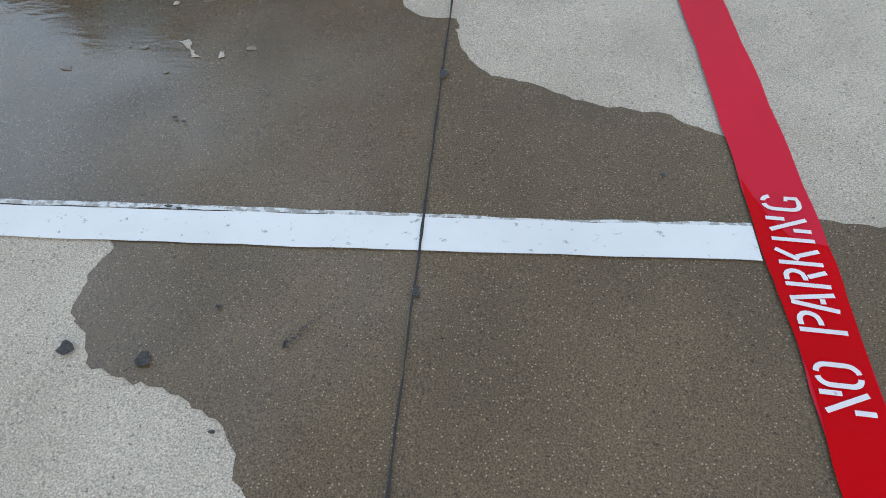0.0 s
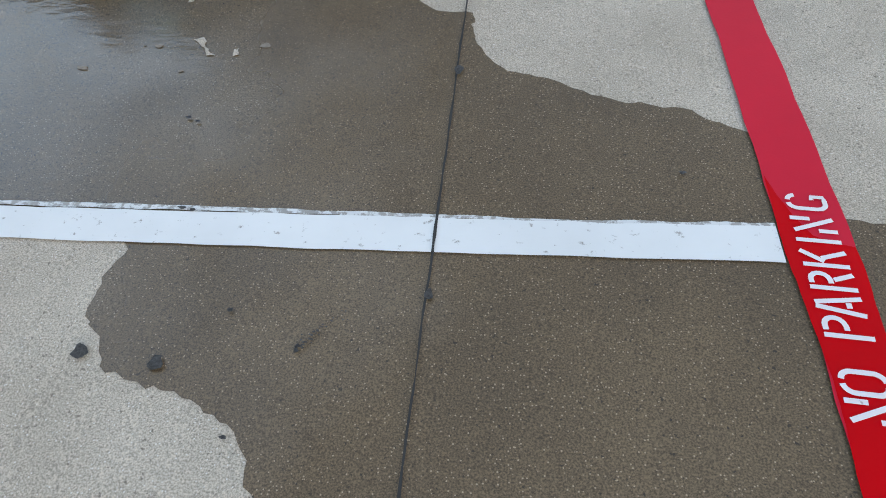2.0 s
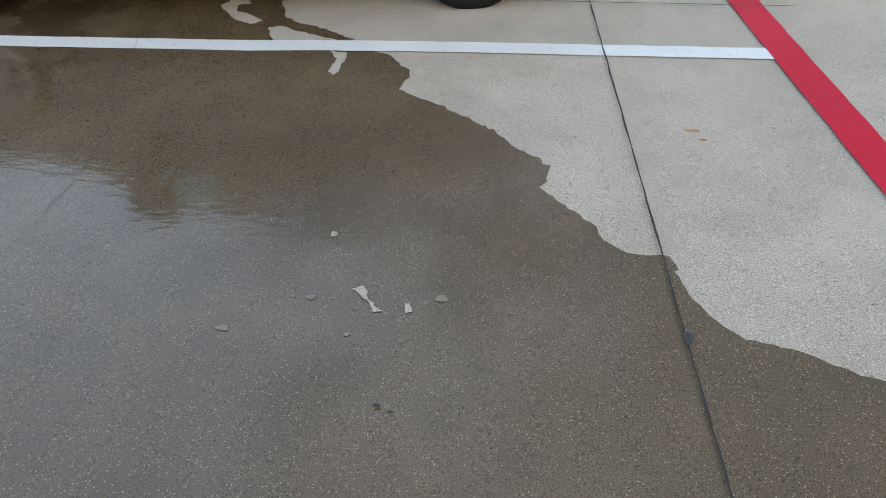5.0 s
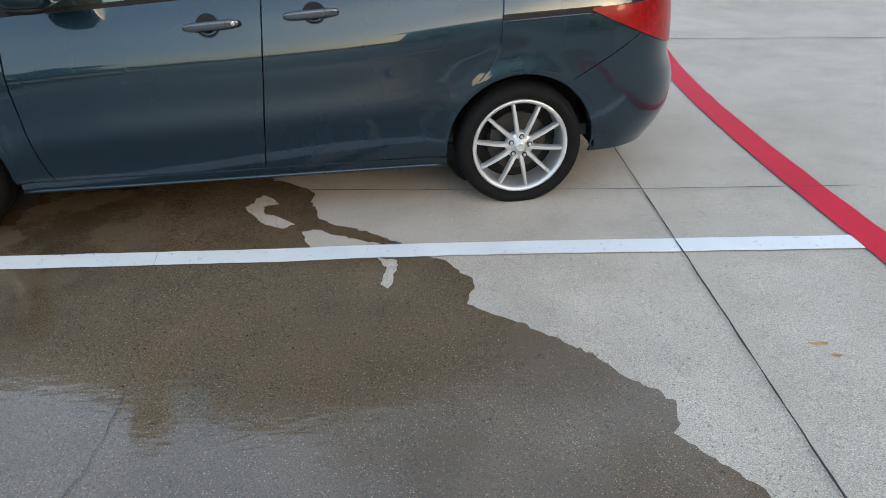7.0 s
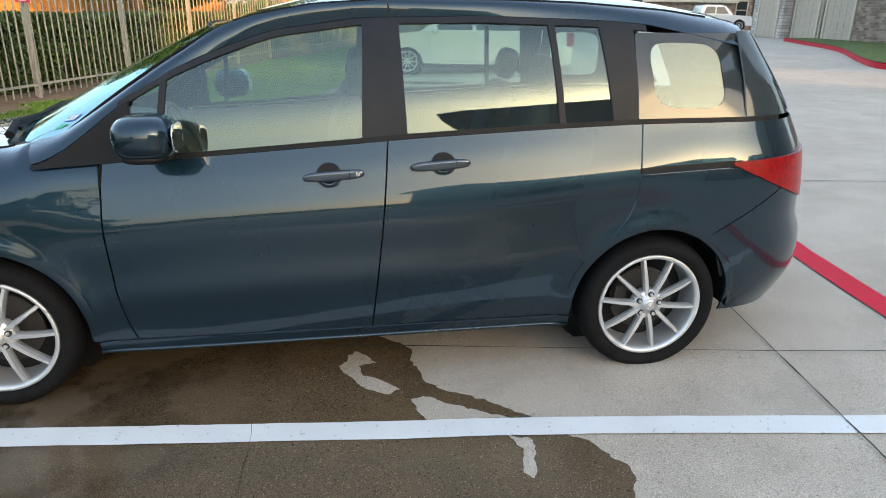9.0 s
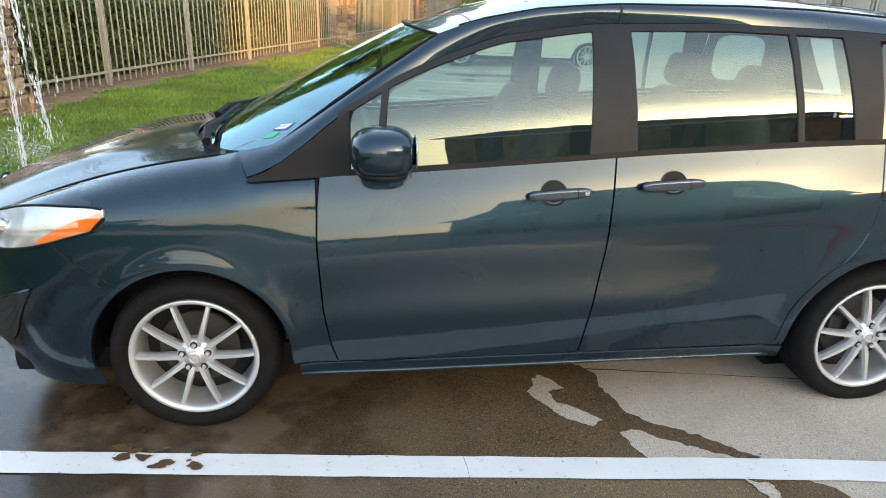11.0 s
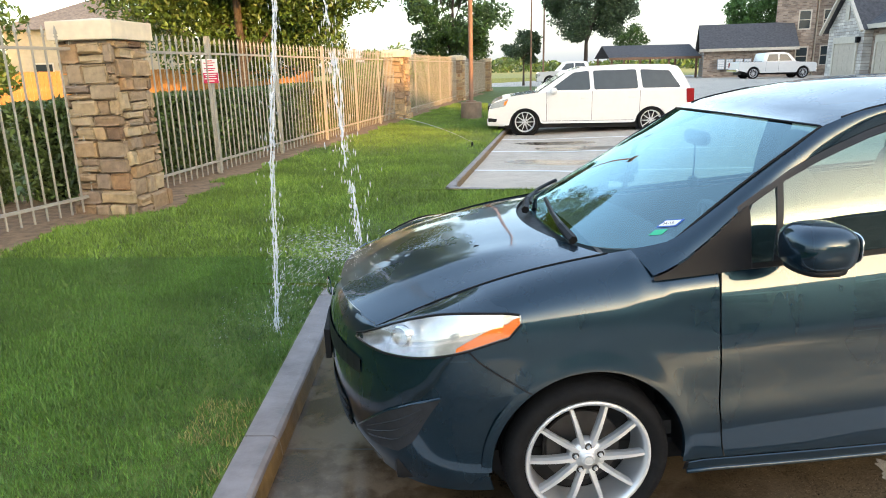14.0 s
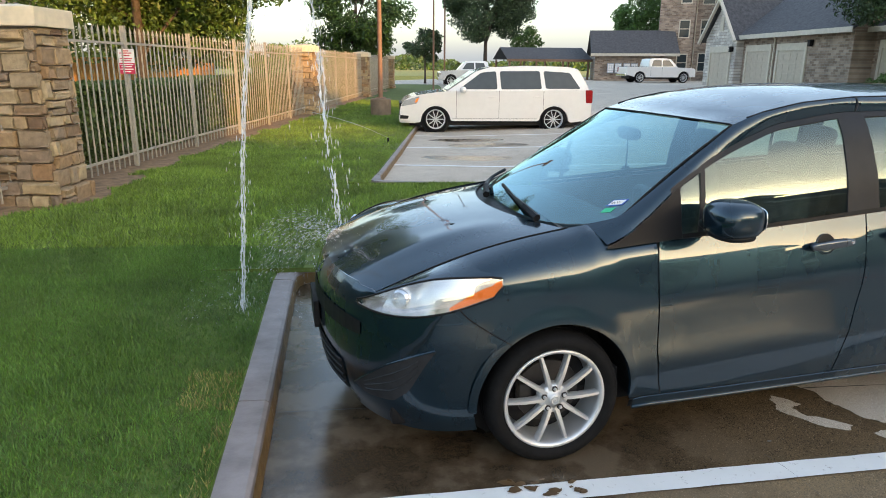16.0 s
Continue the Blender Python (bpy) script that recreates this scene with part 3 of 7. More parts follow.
# ---- kerbs and lawn ----
def kerb_run(name, path, label, w=0.17, h=0.112):
    """A kerb with a rounded upper arris along (x, y) points; the lawn lies on its left."""
    prof = [(0.0, -0.05), (0.012, h - 0.035), (0.022, h - 0.012), (0.04, h), (w, h + 0.003), (w + 0.005, -0.05)]
    v, f, n = [], [], len(prof)
    for i, (x, y) in enumerate(path):
        a, b = path[max(i - 1, 0)], path[min(i + 1, len(path) - 1)]
        d = Vector((b[0] - a[0], b[1] - a[1])).normalized()
        for o, z in prof:
            v.append((x - d.y * o, y + d.x * o, lot_z(x) + z))
    for i in range(len(path) - 1):
        f += [(i * n + j, (i + 1) * n + j, (i + 1) * n + j + 1, i * n + j + 1) for j in range(n - 1)]
    f += [tuple(range(n)), tuple(range(len(v) - n, len(v)))[::-1]]
    ob = tagged(part(name, (v, f), M_KERB), label, "kerb", "lot kerbs", "structure")
    # mud stains the upright face below its arris
    v, f = [], []
    for (x0, y0), (x1, y1) in zip(path, path[1:]):
        d, k = Vector((x1 - x0, y1 - y0)), max(1, int(math.hypot(x1 - x0, y1 - y0) / 0.1))
        d.normalize()
        for i in range(k + 1):
            x, y = x0 + (x1 - x0) * i / k, y0 + (y1 - y0) * i / k
            top = h - 0.022 + 0.012 * noise.noise((x * 5, y * 5, 3)) + 0.006 * noise.noise((x * 23, y * 23, 3))
            for z in (-0.02, top * 0.6, top):
                o = -0.002 + 0.012 * max(0, z) / (h - 0.035)
                v.append((x - d.y * o, y + d.x * o, lot_z(x) + z))
            if i:
                a = len(v) - 6
                f += [(a, a + 3, a + 4, a + 1), (a + 1, a + 4, a + 5, a + 2)]
    part("mud_stain", (v, f), M_MUDFACE, ob, "brown mud on the kerb's upright face")
    return ob


KERB_LABEL = "stained grey concrete kerb beside the lawn"
for y0, y1 in ((-6.0, -3.1), (-3.09, -0.02), (-0.01, 3.04), (3.05, 6.10), (6.11, 8.1)):
    kerb_run("kerb", [(-4.22 - 0.024 * (y - 3.0), y) for y in (y0, y1)], KERB_LABEL)
kerb_run("kerb", bend([(-4.34, 8.105), (-4.31, 8.28), (-4.15, 8.36), (-3.2, 8.3), (-0.2, 8.1), (0.3, 8.2), (0.55, 8.7), (0.6, 10.5), (0.4, 11.6), (-0.3, 12.1), (-3.2, 12.75), (-3.45, 12.95), (-3.45, 13.3)], 6), KERB_LABEL)
kerb_run("kerb", [(-3.45, 13.31), (-2.95, 16.4)], KERB_LABEL)
kerb_run("kerb", [(-2.948, 16.41), (-2.2, 21.2), (-0.6, 31.0), (4.0, 60.0)], KERB_LABEL)


def lawn_z(x, y):
    edge = -4.5 + max(0, y - 8.3) * 0.17
    rise = max(0, min(1, (edge - x) / 1.1))
    return 0.112 + 0.038 * rise * rise * (3 - 2 * rise) + 0.012 * max(0, min(3.5, edge - x)) + 0.012 * noise.noise((x * 0.7, y * 0.7, 0))


def lawn_edge(y):
    """Where the lawn meets the kerb."""
    if y < 8.3:
        return -4.38 - 0.024 * (y - 3.0) + 0.012 * noise.noise((0, y * 6, 0))
    if y < 12.4:
        return 0.3
    return -3.55 + 0.16 * (y - 13.2)


lv, lf, rows = [], [], [-6, -3, 0, 1, 2, 3, 4, 5, 6, 7, 8, 8.29, 8.31, 9, 10, 11, 11.5, 12.0, 12.39, 12.41, 13, 14, 16, 18, 21, 25, 30, 40, 60]
for y in rows:
    yy = y
    for i in range(13):
        e = lawn_edge(yy)
        x = -60 + (e + 60) * (i / 3) ** 0.5 * 0.85 if i < 3 else (-60 + (e + 60) * 0.85) * (1 - (i - 3) / 9) + e * (i - 3) / 9
        lv.append((x, y, lawn_z(x, y)))
for i in range(len(rows) - 1):
    lf += [(i * 13 + j, i * 13 + j + 1, (i + 1) * 13 + j + 1, (i + 1) * 13 + j) for j in range(12)]
tagged(part("lawn", (lv, lf), M_TURF), "mown green lawn beside the parking lot", "lawn", kind="structure")


def fence_x(y):
    return curve_at([(-10, -8.4), (10.2, -8.25), (11.0, -7.62), (13.9, -7.22), (16.6, -6.85), (19.1, -6.43), (25.8, -5.35), (38, -3.4), (50, -1.5), (62, 0.4)], y)


# bare soil strip under the fence
sv, sf = [], []
ys = [-6 + 0.35 * i for i in range(150)]
for y in ys:
    fx = fence_x(y)
    for o in (-1.9, -0.6, 0.1 + 0.14 * noise.noise((0, y * 1.3, 4)), (0.62 if y < 13 else 0.42) + 0.25 * noise.noise((0, y * 1.1, 4)) + 0.1 * noise.noise((0, y * 4, 4))):
        x = fx + o
        sv.append((x, y, lawn_z(x, y) + (0.012 if o < 0.12 else 0.004)))
for i in range(len(ys) - 1):
    sf += [(i * 4 + j, i * 4 + j + 1, (i + 1) * 4 + j + 1, (i + 1) * 4 + j) for j in range(3)]
tagged(part("soil_bed", (sv, sf), M_SOIL), "strip of bare brown soil under the fence", "flower bed", kind="structure")


def blades(name, area, count, hmin, hmax, label, seed, mat=None):
    """Single-triangle grass blades, all in one mesh."""
    rng = np.random.default_rng(seed)
    x0, x1, y0, y1 = area
    x, y = rng.uniform(x0, x1, count), rng.uniform(y0, y1, count)
    keep = np.array([fence_x(b) + (0.62 if b < 13 else 0.42) + 0.25 * noise.noise((0, b * 1.1, 4)) + 0.12 * noise.noise((a * 5, b * 5, 4)) - 0.03 < a < lawn_edge(b) - 0.02 for a, b in zip(x, y)])
    x, y = x[keep], y[keep]
    z = np.array([lawn_z(a, b) for a, b in zip(x, y)])
    n = len(x)
    tuft = np.array([noise.noise((a * 3.1, b * 3.1, 2)) for a, b in zip(x, y)])
    h = rng.uniform(hmin, hmax, n) * (1 + 0.5 * tuft)
    a, lean = rng.uniform(0, 6.28, n), rng.uniform(0.2, 0.9, n) * h
    w = rng.uniform(0.0022, 0.0046, n) * (1 + (y > 9) * 1.2)
    b = rng.uniform(0, 6.28, n)
    v = np.empty((n, 3, 3))
    v[:, 0] = np.stack([x + w * np.cos(a), y + w * np.sin(a), z - 0.004], 1)
    v[:, 1] = np.stack([x - w * np.cos(a), y - w * np.sin(a), z - 0.004], 1)
    v[:, 2] = np.stack([x + lean * np.cos(b), y + lean * np.sin(b), z + h], 1)
    me = bpy.data.meshes.new(name)
    me.vertices.add(n * 3)
    me.vertices.foreach_set("co", v.ravel())
    me.loops.add(n * 3)
    me.loops.foreach_set("vertex_index", np.arange(n * 3, dtype=np.int32))
    me.polygons.add(n)
    me.polygons.foreach_set("loop_start", np.arange(0, n * 3, 3, dtype=np.int32))
    me.update(calc_edges=True)
    me.materials.append(mat or M_GRASS)
    return tagged(new(name, me), label, "grass", kind="stuff")


blades("grass", (-8.0, -4.3, 1.2, 9.0), 440000, 0.012, 0.036, "short green lawn grass, damp and unevenly mown", 1)
blades("grass", (-8.0, -4.3, -7.0, 1.2), 150000, 0.022, 0.05, "short green lawn grass along the lot", 4)
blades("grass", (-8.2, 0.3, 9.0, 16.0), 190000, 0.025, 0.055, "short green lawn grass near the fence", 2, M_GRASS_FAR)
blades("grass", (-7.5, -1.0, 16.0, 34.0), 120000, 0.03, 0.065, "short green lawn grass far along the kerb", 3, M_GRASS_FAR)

M_STRAW = plain("straw_grass", (0.33, 0.29, 0.11), 0.7, vary=0.3, scale=3, island=True)
for k, (count, area) in enumerate(((520, (-4.76, -4.46, 6.0, 6.42)), (620, (-4.72, -4.44, 4.55, 5.15)), (160, (-4.54, -4.45, 5.2, 5.9)))):
    blades("dry_grass", area, count, 0.02, 0.05, "dry straw-coloured tuft in the lawn", 40 + k, M_STRAW)

# ---- fence ----
def fence_panel(x0, y0, x1, y1, post=True, group="fence panels"):
    d = Vector((x1 - x0, y1 - y0, 0))
    ln = d.length
    zb = lawn_z(x0, y0)
    m = Matrix.Translation((x0, y0, zb)) @ Matrix.Rotation(math.atan2(d.y, d.x), 4, "Z")
    ob = thing("fence_panel", "cream steel picket fence panel with pointed pickets", "fence", m, group)
    for z in (0.20, 1.82):
        part("rail", box(0, ln, -0.016, 0.016, z, z + 0.032), M_FENCE, ob)
    n = round(ln / 0.165)
    for i in range(n):
        x = (i + 0.5) * ln / n
        me = PICKET
        p = new("picket", me)
        p.parent, p.location = ob, (x, 0, 0.05)
    if post:
        part("post", join(box(-0.027, 0.027, -0.027, 0.027, -0.05, 2.06), box(-0.033, 0.033, -0.033, 0.033, 2.06, 2.085)), M_FENCE, ob)
    return ob


pk = join(box(-0.0085, 0.0085, -0.0085, 0.0085, 0.0, 1.94), box(-0.014, 0.014, -0.014, 0.014, 1.90, 1.915), ([(-0.016, -0.016, 1.935), (0.016, -0.016, 1.935), (0.016, 0.016, 1.935), (-0.016, 0.016, 1.935), (0, 0, 2.03)], [(0, 1, 4), (1, 2, 4), (2, 3, 4), (3, 0, 4), (3, 2, 1, 0)]))
PICKET = mesh("picket", pk[0], pk[1], M_FENCE)


def fence_line(ys, posts):
    for (a, b), p in zip(zip(ys, ys[1:]), posts):
        fence_panel(fence_x(a), a, fence_x(b), b, p)


fence_line([4.4, 6.7, 9.0, 11.15], [True, True, True])
fence_line([11.35, 13.9, 16.45, 18.95, 21.3, 23.5, 25.3], [False] + [True] * 5)
fence_line([26.0, 28.4, 30.8, 33.2, 35.6, 37.6], [False] + [True] * 4)

# ---- the blue-grey people carrier ----
CAR = Matrix.Translation((-2.987, 5.567, 0.0)) @ Matrix.Rotation(math.atan2(0.1084, 0.9941), 4, "Z") @ Matrix.Rotation(-0.0085, 4, "Y")
MID = 0.865  # from the near wheel face to the car's middle; x runs from nose to tail with 0 at the front hub
BELT = [(-1, 1.02), (0.10, 1.02), (0.48, 1.002), (0.80, 1.016), (1.5, 1.064), (1.69, 1.079), (2.31, 1.111), (2.65, 1.124), (3.4, 1.130)]
BELLY = [(-0.52, 0.585), (-0.36, 0.69), (-0.16, 0.768), (0.0, 0.799), (0.05, 0.817), (0.10, 0.835), (0.15, 0.849), (0.20, 0.859), (0.28, 0.868), (0.40, 0.874), (0.55, 0.868), (0.72, 0.852), (0.80, 0.83), (0.9, 0.79)]
NOSE = [(0.18, -0.88), (0.3, -0.955), (0.5, -0.985), (0.65, -0.985), (0.75, -0.975), (0.84, -0.93), (0.92, -0.80)]
TAIL = [(0.2, 3.57), (0.3, 3.65), (0.42, 3.71), (0.55, 3.715), (0.62, 3.69), (0.68, 3.655), (0.8, 3.65), (1.0, 3.63), (1.12, 3.57), (1.19, 3.53), (1.5, 3.30), (1.6, 3.15)]
FRAME_TOP = [(0.24, 1.00), (0.54, 1.215), (0.77, 1.345), (0.92, 1.410), (1.15, 1.488), (1.5, 1.535), (2.0, 1.545), (2.5, 1.53), (2.7, 1.515), (3.1, 1.43)]
ROOF_EDGE = [(0.12, 1.045), (0.33, 1.10), (0.62, 1.30), (0.92, 1.488), (1.05, 1.535), (1.3, 1.582), (1.6, 1.603), (2.1, 1.605), (2.4, 1.597), (2.8, 1.57), (3.1, 1.53), (3.25, 1.48)]
ROOF_HALF = [(0.12, 0.64), (0.33, 0.722), (0.62, 0.665), (0.93, 0.635), (1.6, 0.61), (2.6, 0.59), (3.2, 0.54)]


def belt(u):
    return smooth_at(BELT, u, 0.1)


def side_hw(u, w):
    """Half-width of the body's side at a place along the car and a height."""
    d = belt(u) - w
    h = smooth_at(BELLY, d, 0.035)
    if d > 0 and 0.2 < u < 2.9:  # pressed waves in the doors
        h += 0.0036 * math.sin((w - 0.1 * u - 0.03 * math.sin(u * 2.4)) * 22) * min(1, d * 6) * min(1, (u - 0.2) * 4, (2.9 - u) * 4)
    for c in (0.0, 2.75):  # flared lips round the wheels
        r = math.hypot(u - c, w - 0.315)
        if w > 0.2:
            h += 0.012 * math.exp(-((r - 0.37) / 0.05) ** 2)
    if u < -0.3:
        q = min(1, (-0.3 - u) / (-0.3 - smooth_at(NOSE, w, 0.03)))
        h *= max(0.0, 1 - q ** 2.6) ** (1 / 2.2)
    if u > 2.95:
        q = min(1, (u - 2.95) / (smooth_at(TAIL, w, 0.03) - 2.95))
        h *= max(0.0, 1 - q ** 3.2) ** (1 / 2.6)
    return h


def at_side(u, w, s=1, out=0.0):
    return (u, MID - s * (side_hw(u, w) + out), w)


def at_nose(a, w, s=1, out=0.0):
    """Round the front: a from 0 on the side to 90 degrees at the middle; below 0 it runs back along the side."""
    if a < 0:
        return at_side(-0.3 - a * 0.006, w, s, out)
    r = radians(a)
    h = smooth_at(BELLY, 1.02 - w, 0.035)
    u = -0.3 + (smooth_at(NOSE, w, 0.03) + 0.3) * math.sin(r) ** (2 / 2.6) - out * math.sin(r)
    return (u, MID - s * (h * max(0.0, math.cos(r)) ** (2 / 2.2) + out * math.cos(r)), w)


def at_tail(a, w, s=1, out=0.0):
    if a < 0:
        return at_side(2.95 + a * 0.006, w, s, out)
    r = radians(a)
    h = smooth_at(BELLY, belt(3.0) - w, 0.035)
    u = 2.95 + (smooth_at(TAIL, w, 0.03) - 2.95) * math.sin(r) ** (2 / 3.2) + out * math.sin(r)
    return (u, MID - s * (h * max(0.0, math.cos(r)) ** (2 / 2.6) + out * math.cos(r)), w)


def thick(piece, centre, t=0.006):
    """Gives a skin its thickness, towards the car's middle; the rim keeps a hard edge."""
    v, f = piece
    c, n = Vector(centre), len(v)
    inner = [tuple(Vector(p) + (c - Vector(p)).normalized() * t) for p in v]
    edges = {(a, b) for q in f for a, b in zip(q, q[1:] + q[:1])}
    rim = [(a, b) for a, b in edges if (b, a) not in edges]
    vs, fs = list(v) + inner, list(f) + [tuple(i + n for i in q[::-1]) for q in f]
    for a, b in sorted(rim):
        k = len(vs)
        vs += [v[b], v[a], inner[a], inner[b]]
        fs.append((k, k + 1, k + 2, k + 3))
    return vs, fs


def panel(left, right, lo, hi, nu, nv, s=1, out=0.0, where=at_side):
    """A skin on the car's side between two cut lines (u by height) and two limits (height by u)."""
    def fn(i, j):
        u, w = 0.5 * (left(0.7) + right(0.7)), 0.7
        for _ in range(5):
            u = left(w) + (right(w) - left(w)) * i
            w = lo(u) + (hi(u) - lo(u)) * j
        return where(u, w, s, out)
    return thick(grid(fn, nu, nv, s < 0), (1.3, MID, 0.8))


def arch(c, r=0.372):
    return lambda u: 0.315 + math.sqrt(max(0.0, r * r - (u - c) ** 2))


ARCH_F, ARCH_R = arch(0.0), arch(2.75)
DOOR_A = lambda w: curve_at([(0.27, 0.538), (0.34, 0.515), (0.5, 0.488), (0.77, 0.474), (0.9, 0.478), (1.0, 0.488)], w)
DOOR_B = lambda w: curve_at([(0.263, 1.501), (0.5, 1.53), (0.73, 1.557), (0.92, 1.574), (1.08, 1.586)], w)
DOOR_C = lambda w: smooth_at([(0.27, 2.386), (0.40, 2.390), (0.57, 2.452), (0.675, 2.556), (0.73, 2.602), (0.80, 2.632), (0.9, 2.643), (1.13, 2.655)], w, 0.025)
GAP = 0.0035


def hood_edge(u):
    if u <= 0.12:
        s = max(0, (u + 0.76) / 0.88)
        return 0.656 - 0.016 * s, 0.815 + 0.23 * s + 0.035 * math.sin(math.pi * s)
    if u <= 0.20:
        t = (u - 0.12) / 0.21
        return 0.64 + 0.082 * t, 1.045 + 0.05 * t
    t = min(1, (u - 0.20) / 0.06)
    return 0.671 + (0.792 - 0.671) * t, 1.064 + (0.990 + 0.05 * (u - 0.26) - 1.064) * t


def fender_lo(u):
    if u < -0.22:
        return 0.60 + (-0.22 - u) * 0.77
    return ARCH_F(u) if u < 0.366 else 0.270


def fender(s):
    us = [-0.455 + 0.455 * i / 12 for i in range(12)] + [0.33 * i / 10 for i in range(10)] + [0.33, 0.345, 0.356, 0.363, 0.368, 0.40, 0.44, 0.474]
    n = 18

    def fn(i, j):
        u = us[round(i * (len(us) - 1))]
        if u > 0.44 and j < 0.62:
            u = DOOR_A(0.27 + 0.59 * j / 0.6) - GAP
        lo = fender_lo(u)
        t = j / 0.6
        if t <= 1:
            return at_side(u, lo + (0.86 - lo) * t, s)
        t = (j - 0.6) / 0.4
        h0, w0 = side_hw(u, 0.86), 0.86
        h3, w3 = hood_edge(u)
        h3 += 0.003
        k = 1 - t
        h1, w1, h2, w2 = h0 - 0.012, w0 + (w3 - w0) * 0.55, h3 + (h0 - h3) * 0.62, w3 - 0.012
        return (u, MID - s * (h0 * k ** 3 + 3 * h1 * k * k * t + 3 * h2 * k * t * t + h3 * t ** 3), w0 * k ** 3 + 3 * w1 * k * k * t + 3 * w2 * k * t * t + w3 * t ** 3)
    return thick(grid(fn, len(us) - 1, n, s < 0), (1.0, MID, 0.6))


def superoval(cx, cy, rx, ry, n=28, e=2.6):
    out = []
    for i in range(n):
        a = 2 * math.pi * i / n
        c, s = math.cos(a), math.sin(a)
        out.append((cx + rx * math.copysign(abs(c) ** (2 / e), c), cy + ry * math.copysign(abs(s) ** (2 / e), s)))
    return out


def blob(cx, cy, cz, rx, ry, rz, e=2.6, nu=20, nv=12):
    """A rounded box."""
    def fn(i, j):
        a, b = 2 * math.pi * i, math.pi * (j - 0.5)
        p = lambda x: math.copysign(abs(x) ** (2 / e), x)
        return (cx + rx * p(math.cos(b)) * p(math.cos(a)), cy + ry * p(math.cos(b)) * p(math.sin(a)), cz + rz * p(math.sin(b)))
    return grid(fn, nu, nv)


def spoke_wheel(parent, at, spokes=10, r=0.216, tyre_r=0.318, face=-1, metal=None, pairs=0.16):
    """A tyre on an alloy wheel, its outer face towards -y; parts under one wheel."""
    metal = metal or M_STEEL
    k = tyre_r / 0.318
    tyre = part("wheel", lathe([(0.236 * k, 0.02), (0.246 * k, 0.0), (0.268 * k, -0.014), (0.290 * k, -0.010), (0.306 * k, 0.006), (0.314 * k, 0.03), (0.318 * k, 0.055), (0.318 * k, 0.065), (0.313 * k, 0.068), (0.313 * k, 0.075), (0.318 * k, 0.078),
                              (0.318 * k, 0.105), (0.313 * k, 0.108), (0.313 * k, 0.115), (0.318 * k, 0.118), (0.317 * k, 0.16), (0.306 * k, 0.19), (0.26 * k, 0.205), (0.222 * k, 0.19)], 56), M_RUBBER, parent, "black road tyre on a silver alloy wheel", True)
    tyre.matrix_basis = at
    part("rim", lathe([(0.210 * k, 0.14), (0.217 * k, 0.03), (0.219 * k, 0.012), (0.226 * k, 0.002), (0.238 * k, -0.002), (0.241 * k, 0.006), (0.238 * k, 0.02), (0.232 * k, 0.19)], 56), metal, tyre, "silver alloy rim", True)
    part("brake_disc", lathe([(0.001, 0.10), (0.15 * k, 0.10), (0.152 * k, 0.112), (0.07, 0.115), (0.001, 0.12)], 40), M_DARKMETAL, tyre)
    part("backplate", lathe([(0.001, 0.15), (0.214 * k, 0.148)], 32), M_PLASTIC, tyre)
    part("caliper", box(-0.145 * k, -0.085 * k, 0.07, 0.13, -0.05, 0.06, 0.012), M_DARKMETAL, tyre)
    for i in range(spokes):
        base = 2 * math.pi * (i // 2) * 2 / spokes + math.pi / 2
        a_in, a_out = base + (pairs if i % 2 else -pairs) * 2.2, base + (math.pi / spokes) * (1 if i % 2 else -1) * 0.98
        v, f = [], []
        for t in (0, 0.25, 0.5, 0.75, 1.0):
            rr = (0.045 + (0.224 - 0.045) * t) * k
            off = math.sin(a_in - base) * 0.045 + (math.sin(a_out - base) * 0.224 - math.sin(a_in - base) * 0.045) * t
            a = base + math.asin(max(-1, min(1, off * k / rr)))
            c, s_ = math.cos(a), math.sin(a)
            half = (0.0118 + 0.0016 * math.cos(3.1 * t) - 0.0008 * t) * k
            y = 0.012 - 0.008 * math.sin(t * 3.1) + 0.002 * t
            for o, d in ((-half, 0.016), (-half * 0.62, 0.0), (half * 0.62, 0.0), (half, 0.016), (half * 0.7, 0.04), (-half * 0.7, 0.04)):
                v.append((rr * c - o * s_, y + d, rr * s_ + o * c))
        for q in range(4):
            f += [(q * 6 + j, q * 6 + (j + 1) % 6, q * 6 + 6 + (j + 1) % 6, q * 6 + 6 + j) for j in range(6)]
        part("spoke", (v, f), metal, tyre)
    part("hub", lathe([(0.001, -0.002), (0.022 * k, 0.0), (0.027 * k, 0.004), (0.03 * k, 0.012), (0.062 * k, 0.014), (0.070 * k, 0.022), (0.070 * k, 0.06)], 32), metal, tyre, "", True)
    part("hub_badge", lathe([(0.014 * k, -0.004), (0.018 * k, -0.005), (0.019 * k, 0.0)], 24), metal, tyre)
    nut = lathe([(0.001, -0.006), (0.007 * k, -0.005), (0.0085 * k, 0.0), (0.0085 * k, 0.02)], 6)
    nut_cup = lathe([(0.001, 0.0), (0.0135 * k, 0.0), (0.014 * k, 0.012)], 12)
    for i in range(5):
        a = 2 * math.pi * i / 5 + math.pi / 2
        q = part("lug_nut", nut, metal, tyre)
        q.location = (0.050 * k * math.cos(a), 0.004, 0.050 * k * math.sin(a))
        # Dark disc in place of the shade round each sunken nut.
        q = part("nut_shade_disc", nut_cup, M_DARKMETAL, tyre, "dark disc standing for the shade round the lug nut")
        q.location = (0.050 * k * math.cos(a), 0.0085, 0.050 * k * math.sin(a))
    return tyre


